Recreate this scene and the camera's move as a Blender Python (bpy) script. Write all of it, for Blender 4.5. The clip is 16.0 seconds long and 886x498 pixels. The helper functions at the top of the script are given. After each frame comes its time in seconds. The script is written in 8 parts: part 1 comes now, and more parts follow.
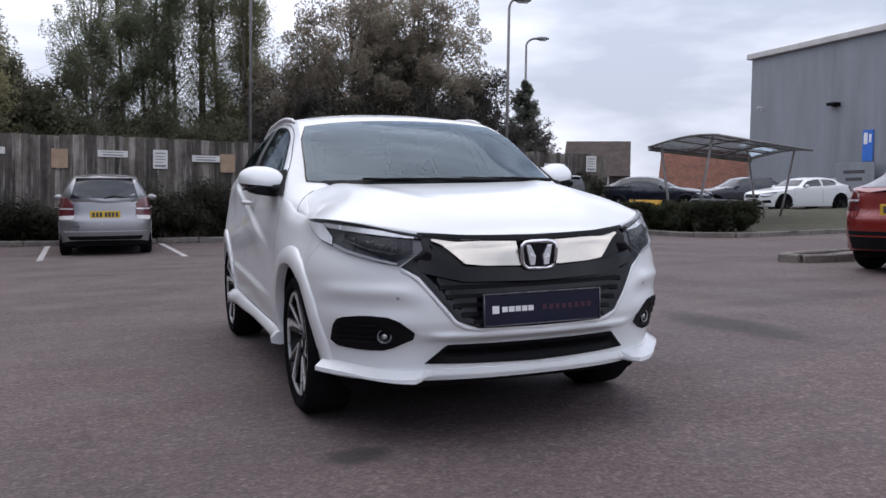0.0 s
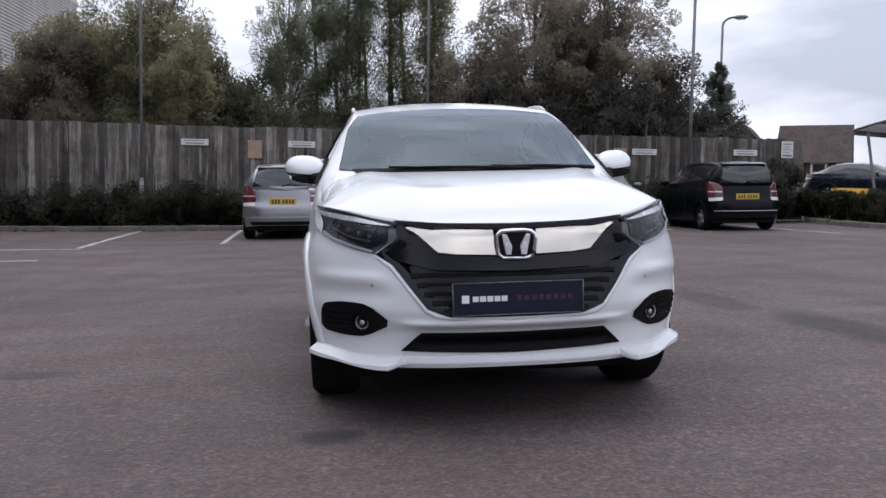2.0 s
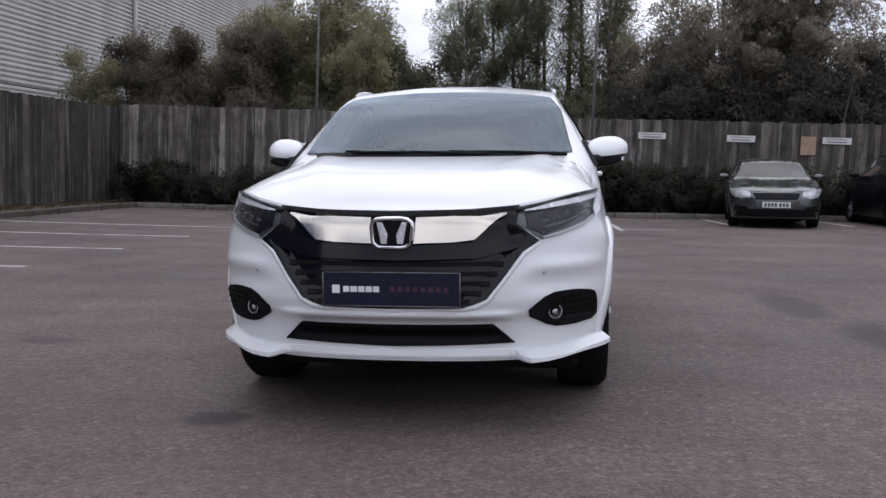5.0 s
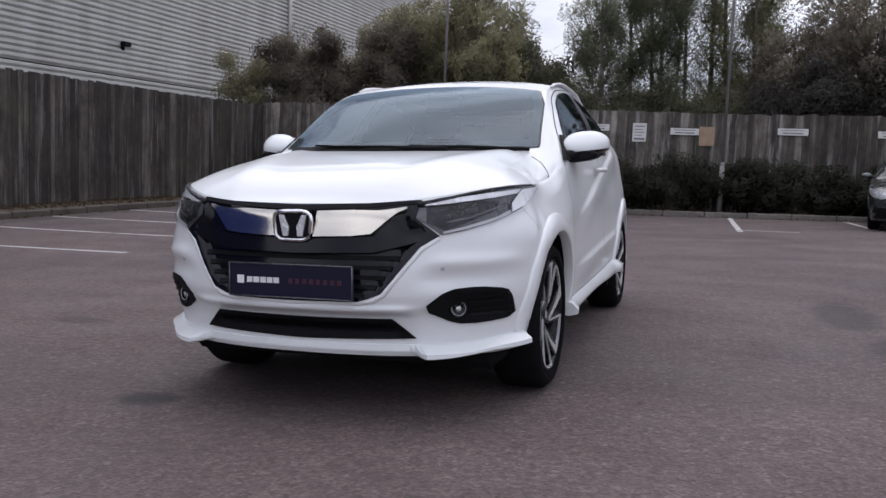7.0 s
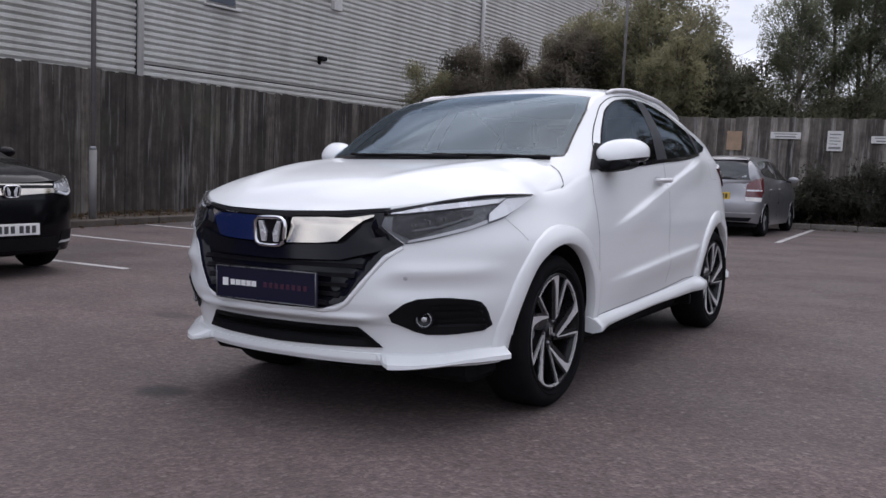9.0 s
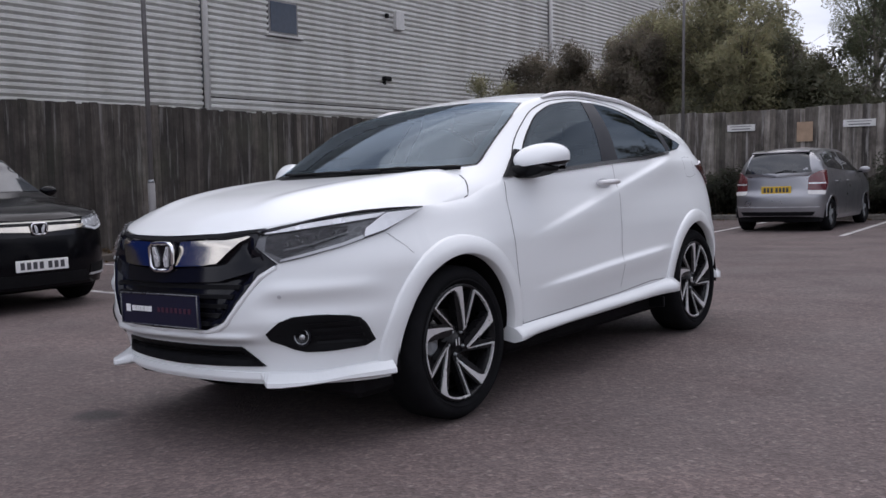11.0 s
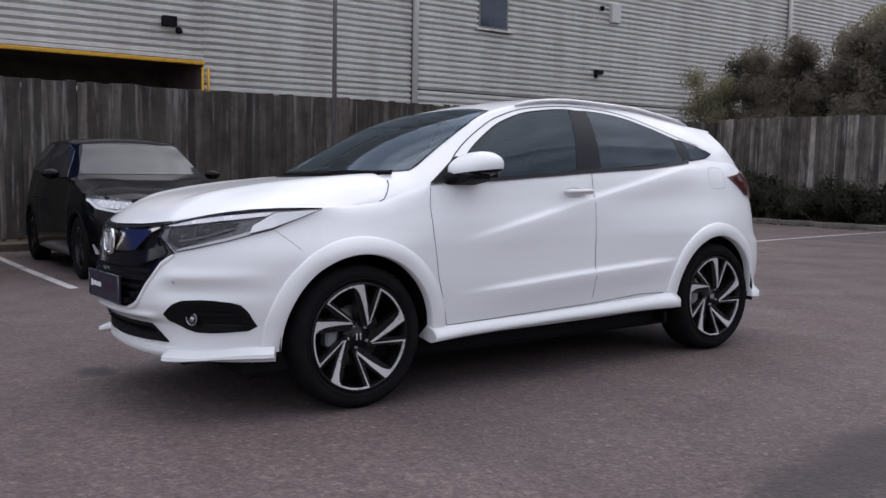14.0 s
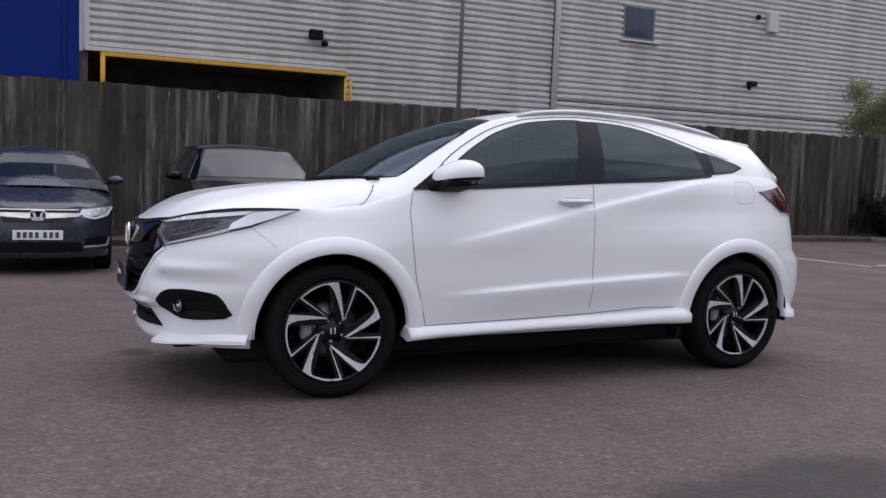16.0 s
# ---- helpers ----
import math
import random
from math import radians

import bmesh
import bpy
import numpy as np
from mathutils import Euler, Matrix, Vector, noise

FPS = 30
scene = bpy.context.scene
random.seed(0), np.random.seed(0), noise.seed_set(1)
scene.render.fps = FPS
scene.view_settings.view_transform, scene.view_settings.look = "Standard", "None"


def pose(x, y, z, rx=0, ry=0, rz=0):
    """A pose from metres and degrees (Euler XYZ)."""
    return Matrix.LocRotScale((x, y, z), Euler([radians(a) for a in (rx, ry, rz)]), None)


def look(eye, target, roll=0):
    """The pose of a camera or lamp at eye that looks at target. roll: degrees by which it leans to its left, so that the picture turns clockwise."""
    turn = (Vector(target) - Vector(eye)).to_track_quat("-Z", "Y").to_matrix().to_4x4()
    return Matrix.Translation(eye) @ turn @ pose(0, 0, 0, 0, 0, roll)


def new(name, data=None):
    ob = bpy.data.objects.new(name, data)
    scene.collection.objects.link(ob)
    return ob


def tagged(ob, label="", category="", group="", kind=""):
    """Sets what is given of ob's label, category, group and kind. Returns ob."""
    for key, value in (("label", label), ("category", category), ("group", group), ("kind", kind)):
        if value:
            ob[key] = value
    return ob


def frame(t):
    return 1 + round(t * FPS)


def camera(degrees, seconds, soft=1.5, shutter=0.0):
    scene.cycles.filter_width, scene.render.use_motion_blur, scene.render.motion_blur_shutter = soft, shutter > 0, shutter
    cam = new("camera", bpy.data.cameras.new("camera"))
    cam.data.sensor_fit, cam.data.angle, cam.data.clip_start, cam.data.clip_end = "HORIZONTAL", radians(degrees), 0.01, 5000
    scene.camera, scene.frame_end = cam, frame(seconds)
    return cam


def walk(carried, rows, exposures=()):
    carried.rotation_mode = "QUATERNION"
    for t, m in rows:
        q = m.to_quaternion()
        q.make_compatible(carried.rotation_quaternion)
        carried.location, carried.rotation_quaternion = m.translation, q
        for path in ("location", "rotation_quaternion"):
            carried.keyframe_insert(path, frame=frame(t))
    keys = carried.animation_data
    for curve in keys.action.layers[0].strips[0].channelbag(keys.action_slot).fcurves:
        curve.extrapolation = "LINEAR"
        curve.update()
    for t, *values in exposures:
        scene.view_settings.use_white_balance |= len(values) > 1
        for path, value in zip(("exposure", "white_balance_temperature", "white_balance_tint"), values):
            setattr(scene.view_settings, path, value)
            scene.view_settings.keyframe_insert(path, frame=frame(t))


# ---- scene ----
cam = camera(53.9, 16.0, 1.5)
PATH = [
    (0, (-1.689, -4.179, 0.993), (-0.987, -2.309, 0.89), 0.9),
    (0.5, (-1.461, -4.295, 1.01), (-0.892, -2.38, 0.909), 2.5),
    (1, (-1.23, -4.303, 0.985), (-0.634, -2.397, 0.875), 1.2),
    (1.5, (-0.997, -4.336, 1.006), (-0.542, -2.395, 0.849), 1.0),
    (2, (-0.74, -4.392, 1.008), (-0.507, -2.41, 0.87), 1.0),
    (2.5, (-0.484, -4.417, 1.011), (-0.322, -2.429, 0.857), 2.9),
    (3, (-0.288, -4.393, 1.009), (-0.144, -2.405, 0.85), 1.4),
    (3.5, (-0.104, -4.363, 1.024), (-0.084, -2.37, 0.862), 1.4),
    (4, (0.14, -4.344, 1.037), (0.059, -2.352, 0.878), 1.5),
    (4.5, (0.423, -4.323, 1.038), (0.171, -2.346, 0.87), 3.0),
    (4.7, (0.488, -4.285, 1.035), (0.254, -2.306, 0.861), 2.1),
    (6.8, (1.514, -4.0, 1.069), (0.923, -2.1, 0.866), 2.6),
    (7, (1.596, -3.978, 1.066), (0.979, -2.086, 0.865), 2.4),
    (7.5, (1.776, -3.861, 1.082), (1.096, -1.992, 0.871), 1.0),
    (8, (2.025, -3.766, 1.084), (1.172, -1.969, 0.876), 1.3),
    (8.5, (2.245, -3.664, 1.098), (1.244, -1.946, 0.886), 3.3),
    (9, (2.411, -3.524, 1.103), (1.365, -1.832, 0.902), 2.7),
    (9.5, (2.556, -3.387, 1.114), (1.531, -1.682, 0.915), 2.5),
    (9.7, (2.624, -3.343, 1.104), (1.586, -1.644, 0.91), 1.8),
    (11.8, (3.499, -2.775, 1.162), (2.135, -1.326, 0.964), 0.2),
    (12, (3.598, -2.713, 1.172), (2.204, -1.295, 0.964), 0.8),
    (12.5, (3.79, -2.56, 1.167), (2.321, -1.221, 0.95), 2.0),
    (13, (3.966, -2.381, 1.158), (2.459, -1.088, 0.922), 2.2),
    (13.5, (4.11, -2.199, 1.186), (2.569, -0.943, 0.966), 1.6),
    (14, (4.343, -2.026, 1.198), (2.721, -0.874, 1.0), 1.1),
    (14.5, (4.488, -1.835, 1.194), (2.837, -0.727, 0.988), 1.1),
    (15, (4.64, -1.654, 1.193), (2.937, -0.628, 0.979), 1.3),
    (15.5, (4.764, -1.482, 1.203), (3.031, -0.504, 1.006), 0.7),
    (16, (4.97, -1.294, 1.209), (3.156, -0.472, 1.024), 2.3),
]
walk(cam, [(t, look(eye, target, roll)) for t, eye, target, roll in PATH], exposures=((0, 0.16, 6370, 15.0), (4, 0.11, 6440, 15.8), (9, 0.04, 6450, 15.8), (12.5, 0.08, 6450, 16.0), (16, 0.13, 6490, 16.2)))

# ---- sky and light: an overcast afternoon ----
world = bpy.data.worlds.new("overcast_sky")
scene.world = world
world.use_nodes = True
wn, wl = world.node_tree.nodes, world.node_tree.links
wn.clear()
SUN_EL, SUN_ROT = radians(64), radians(-10)
sky = wn.new("ShaderNodeTexSky")
sky.sky_type, sky.sun_disc = "NISHITA", False
sky.sun_elevation, sky.sun_rotation = SUN_EL, SUN_ROT
sky.air_density, sky.dust_density = 1.0, 3.0
sky_s = wn.new("ShaderNodeVectorMath")
sky_s.operation = "SCALE"
sky_s.inputs["Scale"].default_value = 0.07
wl.new(sky.outputs["Color"], sky_s.inputs[0])
wc = wn.new("ShaderNodeTexCoord")
wm = wn.new("ShaderNodeMapping")
wm.inputs["Scale"].default_value = (1.0, 1.0, 3.2)
wl.new(wc.outputs["Generated"], wm.inputs["Vector"])
cl = wn.new("ShaderNodeTexNoise")
cl.inputs["Scale"].default_value, cl.inputs["Detail"].default_value, cl.inputs["Roughness"].default_value = 2.6, 5.0, 0.5
wl.new(wm.outputs["Vector"], cl.inputs["Vector"])
cr = wn.new("ShaderNodeValToRGB")
cr.color_ramp.elements[0].position, cr.color_ramp.elements[0].color = 0.38, (0.34, 0.375, 0.44, 1)
cr.color_ramp.elements[1].position, cr.color_ramp.elements[1].color = 0.66, (0.77, 0.80, 0.865, 1)
wl.new(cl.outputs["Fac"], cr.inputs["Fac"])
wmix = wn.new("ShaderNodeMix")
wmix.data_type = "RGBA"
wmix.inputs["Factor"].default_value = 0.86
wl.new(sky_s.outputs["Vector"], wmix.inputs["A"])
wl.new(cr.outputs["Color"], wmix.inputs["B"])
wb = wn.new("ShaderNodeBackground")
wb.inputs["Strength"].default_value = 1.90
# an overcast sky is brighter overhead than at the horizon
wz = wn.new("ShaderNodeSeparateXYZ")
wl.new(wc.outputs["Generated"], wz.inputs[0])
wg = wn.new("ShaderNodeMapRange")
wg.inputs["From Min"].default_value, wg.inputs["From Max"].default_value = 0.02, 0.60
wg.inputs["To Min"].default_value, wg.inputs["To Max"].default_value = 0.80, 1.10
wl.new(wz.outputs["Z"], wg.inputs["Value"])
wlift = wn.new("ShaderNodeVectorMath")
wlift.operation = "SCALE"
wl.new(wmix.outputs["Result"], wlift.inputs[0])
wl.new(wg.outputs["Result"], wlift.inputs["Scale"])
wl.new(wlift.outputs["Vector"], wb.inputs["Color"])
wo = wn.new("ShaderNodeOutputWorld")
wl.new(wb.outputs["Background"], wo.inputs["Surface"])

sun = new("sun", bpy.data.lights.new("sun", "SUN"))
sun.data.energy, sun.data.angle, sun.data.color = 0.74, radians(74), (1.0, 0.96, 0.90)
sun_dir = Vector((math.sin(SUN_ROT) * math.cos(SUN_EL), math.cos(SUN_ROT) * math.cos(SUN_EL), math.sin(SUN_EL)))
sun.matrix_world = look(tuple(sun_dir * 60), (0, 0, 0))

# ---- tools ----
from mathutils.bvhtree import BVHTree
from mathutils.geometry import delaunay_2d_cdt


def smooth01(u):
    u = min(max(u, 0.0), 1.0)
    return u * u * (3 - 2 * u)


def ground_z(x, y):
    """Height of the sloping yard."""
    s = 0.0393 - 0.014 * smooth01((y - 3) / 12)
    xe = -8 * math.tanh(-x / 8) if x < 0 else min(x, 45)
    rise = 0.35 * smooth01(((x - 12) * 0.7 + (y - 12) * 0.7 - 4) / 9) if x > 11 else 0.0
    return s * xe + rise


def curve_through(t, pairs):
    """Smooth monotone curve through (t, value) pairs."""
    xs = np.array([p[0] for p in pairs], float)
    ys = np.array([p[1] for p in pairs], float)
    t = np.asarray(t, float)
    h = np.diff(xs)
    d = np.diff(ys) / h
    m = np.zeros(len(xs))
    m[0], m[-1] = d[0], d[-1]
    for i in range(1, len(xs) - 1):
        if d[i - 1] * d[i] > 0:
            w1, w2 = 2 * h[i] + h[i - 1], h[i] + 2 * h[i - 1]
            m[i] = (w1 + w2) / (w1 / d[i - 1] + w2 / d[i])
    k = np.clip(np.searchsorted(xs, t) - 1, 0, len(xs) - 2)
    u = np.clip((t - xs[k]) / h[k], 0, 1)
    r = ((1 + 2 * u) * (1 - u) ** 2 * ys[k] + u * (1 - u) ** 2 * h[k] * m[k]
         + u * u * (3 - 2 * u) * ys[k + 1] + u * u * (u - 1) * h[k] * m[k + 1])
    return r if r.ndim else float(r)


def raw_mesh(name, verts, faces, smooth=True):
    """A mesh from arrays; faces all of one length (array) or a list."""
    me = bpy.data.meshes.new(name)
    if isinstance(faces, np.ndarray):
        v = np.asarray(verts, np.float32)
        n, k = faces.shape
        me.vertices.add(len(v))
        me.vertices.foreach_set("co", v.ravel())
        me.loops.add(n * k)
        me.loops.foreach_set("vertex_index", faces.astype(np.int32).ravel())
        me.polygons.add(n)
        me.polygons.foreach_set("loop_start", np.arange(0, n * k, k, dtype=np.int32))
        me.update(calc_edges=True)
        me.validate()
    else:
        me.from_pydata([tuple(p) for p in verts], [], faces)
        me.update()
    me.polygons.foreach_set("use_smooth", np.full(len(me.polygons), smooth))
    return me


def part(name, shape, material, parent=None, label="", smooth=None, kind=""):
    """Link a bmesh or a mesh as one object under a thing."""
    if isinstance(shape, bmesh.types.BMesh):
        me = bpy.data.meshes.new(name)
        if all(len(e.link_faces) == 2 for e in shape.edges):
            bmesh.ops.recalc_face_normals(shape, faces=shape.faces)
        shape.to_mesh(me)
        shape.free()
    else:
        me = shape
    if smooth is not None:
        me.polygons.foreach_set("use_smooth", np.full(len(me.polygons), smooth))
    if material is not None:
        me.materials.clear()
        me.materials.append(material)
    ob = new(name, me)
    if parent is not None:
        ob.parent = parent
    if label:
        ob["label"] = label
    if kind:
        ob["kind"] = kind
    return ob


def thing(name, label, category, m=None, group="", kind=""):
    ob = new(name)
    ob.empty_display_size = 0.2
    if m is not None:
        ob.matrix_world = m
    return tagged(ob, label, category, group, kind)


def bm_box(sx, sy, sz, at=(0, 0, 0), bevel=0.0, bm=None, rot=None, segs=1):
    """A box of full sizes round a point, edges bevelled; may be added to bm."""
    b = bmesh.new()
    bmesh.ops.create_cube(b, size=1.0)
    bmesh.ops.scale(b, vec=(sx, sy, sz), verts=b.verts)
    if bevel:
        bmesh.ops.bevel(b, geom=b.edges[:], offset=bevel, segments=segs, affect="EDGES")
    if rot is not None:
        bmesh.ops.transform(b, matrix=rot, verts=b.verts)
    bmesh.ops.translate(b, vec=at, verts=b.verts)
    if bm is None:
        return b
    return merge(bm, b)


def merge(bm, other):
    """Add the bmesh other to bm."""
    vs = [bm.verts.new(v.co) for v in other.verts]
    other.verts.index_update()
    for f in other.faces:
        nf = bm.faces.new([vs[v.index] for v in f.verts])
        nf.smooth = f.smooth
    other.free()
    return bm


def bm_tube(points, radii, n=8, bm=None, caps=True):
    """A tapered tube along points."""
    bm = bm or bmesh.new()
    pts = [Vector(p) for p in points]
    if not hasattr(radii, "__len__"):
        radii = [radii] * len(pts)
    rings = []
    up = Vector((0.3, 0.1, 1.0))
    for i, p in enumerate(pts):
        d = (pts[min(i + 1, len(pts) - 1)] - pts[max(i - 1, 0)]).normalized()
        if abs(d.dot(up.normalized())) > 0.98:
            up = Vector((1.0, 0.2, 0.0))
        a = d.cross(up).normalized()
        b = d.cross(a)
        rings.append([bm.verts.new(p + (a * math.cos(2 * math.pi * k / n) + b * math.sin(2 * math.pi * k / n)) * radii[i]) for k in range(n)])
    for r0, r1 in zip(rings, rings[1:]):
        for k in range(n):
            f = bm.faces.new((r0[k], r0[(k + 1) % n], r1[(k + 1) % n], r1[k]))
            f.smooth = True
    if caps:
        bm.faces.new(rings[0][::-1])
        bm.faces.new(rings[-1])
    return bm


def bm_lathe(profile, n=32, axis="x", bm=None, at=(0, 0, 0), closed=False, caps=False):
    """Turn a profile of (along axis, radius) about an axis."""
    bm = bm or bmesh.new()
    rings = []
    for a, r in profile:
        ring = []
        for k in range(n):
            c, s = math.cos(2 * math.pi * k / n) * r, math.sin(2 * math.pi * k / n) * r
            q = {"x": (a, c, s), "y": (c, a, s), "z": (c, s, a)}[axis]
            ring.append(bm.verts.new((q[0] + at[0], q[1] + at[1], q[2] + at[2])))
        rings.append(ring)
    pairs = list(zip(rings, rings[1:])) + ([(rings[-1], rings[0])] if closed else [])
    for r0, r1 in pairs:
        for k in range(n):
            f = bm.faces.new((r0[k], r0[(k + 1) % n], r1[(k + 1) % n], r1[k]))
            f.smooth = True
    if caps:
        for ring, r in ((rings[0], profile[0][1]), (rings[-1], profile[-1][1])):
            if r > 1e-4:
                bm.faces.new(ring)
    return bm


def bm_prism(outline, depth, at=(0, 0, 0), axes=((1, 0, 0), (0, 0, 1), (0, 1, 0)), bevel=0.0):
    """A flat outline given in two axes, pushed along the third by depth."""
    bm = bmesh.new()
    a, b, c = (Vector(v) for v in axes)
    o = Vector(at)
    lo = [bm.verts.new(o + a * u + b * v) for u, v in outline]
    hi = [bm.verts.new(o + a * u + b * v + c * depth) for u, v in outline]
    bm.faces.new(lo)
    bm.faces.new(hi[::-1])
    n = len(lo)
    for k in range(n):
        bm.faces.new((lo[k], lo[(k + 1) % n], hi[(k + 1) % n], hi[k]))
    if bevel:
        bmesh.ops.bevel(bm, geom=bm.edges[:], offset=bevel, segments=1, affect="EDGES")
    return bm


def inside(poly, x, y):
    c = False
    n = len(poly)
    for i in range(n):
        (x1, y1), (x2, y2) = poly[i], poly[i - 1]
        if (y1 > y) != (y2 > y) and x < (x2 - x1) * (y - y1) / (y2 - y1) + x1:
            c = not c
    return c


def plane_axes(way):
    """Two axes across a level direction: along the picture and up."""
    w = Vector(way).normalized()
    a = w.cross(Vector((0, 0, 1))).normalized()
    return a, a.cross(w).normalized(), w


def densify(pts, step):
    out = []
    for i, p in enumerate(pts):
        q = pts[(i + 1) % len(pts)]
        k = max(1, int((Vector(q) - Vector(p)).length / step))
        for j in range(k):
            out.append(Vector(p).lerp(Vector(q), j / k))
    return out


def rounded(pts, r=0.3, rounds=2):
    """Corner cutting of a closed outline."""
    pts = [Vector(p) for p in pts]
    for _ in range(rounds):
        out = []
        for i, p in enumerate(pts):
            q = pts[(i + 1) % len(pts)]
            out += [p.lerp(q, r), p.lerp(q, 1 - r)]
        pts = out
    return pts


def patch(bvh, outline, way, off=0.003, thick=0.012, step=0.03, shape=None, ahead=False):
    """A panel that follows a body: the outline (points near the surface) is cast on the body along way; it stands off proud and has an edge of thick."""
    a, b, w = plane_axes(way)
    pts = densify(outline, step)
    flat = [Vector((p.dot(a), p.dot(b))) for p in pts]
    n = len(flat)
    poly = [(p.x, p.y) for p in flat]
    lo = (min(p[0] for p in poly), min(p[1] for p in poly))
    hi = (max(p[0] for p in poly), max(p[1] for p in poly))
    extra = []
    x = lo[0] + step * 0.6
    while x < hi[0]:
        y = lo[1] + step * 0.6
        while y < hi[1]:
            if inside(poly, x, y) and min((x - p[0]) ** 2 + (y - p[1]) ** 2 for p in poly) > (step * 0.5) ** 2:
                extra.append(Vector((x, y)))
            y += step
        x += step
    res = delaunay_2d_cdt(flat + extra, [], [list(range(n))], 1, 1e-6)
    vs, fs = res[0], res[2]
    depth = sum(p.dot(w) for p in pts) / n
    top, last = [], None
    for v in vs:
        o = a * v.x + b * v.y + w * (depth - 3.0)
        hit, nor, _, _ = bvh.ray_cast(o, w)
        if hit is None:
            hit, nor, _, _ = bvh.find_nearest(a * v.x + b * v.y + w * depth)
        if nor.dot(w) > 0:
            nor = -nor
        rise = off if shape is None else off + shape(v.x, v.y, hit)
        top.append(hit - w * rise if ahead else hit + nor * rise)
    bm = bmesh.new()
    bv = [bm.verts.new(p) for p in top]
    for f in fs:
        try:
            nf = bm.faces.new([bv[i] for i in f])
            nf.smooth = True
        except ValueError:
            pass
    bm.normal_update()
    if sum(f.normal.dot(w) for f in bm.faces) > 0:
        bmesh.ops.reverse_faces(bm, faces=bm.faces)
    if thick:
        edges = [e for e in bm.edges if len(e.link_faces) == 1]
        down = {}
        for e in edges:
            for v in e.verts:
                if v not in down:
                    down[v] = (bm.verts.new(v.co), bm.verts.new(v.co + w * thick))
        for e in edges:
            p, q = e.verts
            bm.faces.new((down[p][0], down[q][0], down[q][1], down[p][1]))
    return bm


def seam(bvh, line, way, width=0.006, off=0.0012):
    """A thin shut line laid on a body along a polyline."""
    a, b, w = plane_axes(way)
    pts = []
    for p, q in zip(line, line[1:]):
        k = max(1, int((Vector(q) - Vector(p)).length / 0.03))
        pts += [Vector(p).lerp(Vector(q), j / k) for j in range(k)]
    pts.append(Vector(line[-1]))
    bm = bmesh.new()
    prev = None
    for i, p in enumerate(pts):
        d = pts[min(i + 1, len(pts) - 1)] - pts[max(i - 1, 0)]
        d -= w * d.dot(w)
        side = d.cross(w).normalized() * width / 2
        pair = []
        for s in (-1, 1):
            o = p + side * s - w * 2.0
            hit, nor, _, _ = bvh.ray_cast(o, w)
            if hit is None:
                hit, nor, _, _ = bvh.find_nearest(p + side * s)
            if nor.dot(w) > 0:
                nor = -nor
            pair.append(bm.verts.new(hit + nor * off))
        if prev:
            bm.faces.new((prev[0], prev[1], pair[1], pair[0]))
        prev = pair
    return bm


def mirrored(bm):
    """The mirror image in x."""
    for v in bm.verts:
        v.co.x = -v.co.x
    bmesh.ops.reverse_faces(bm, faces=bm.faces)
    return bm


def flip(pts):
    return [(-p[0], p[1], p[2]) for p in pts]


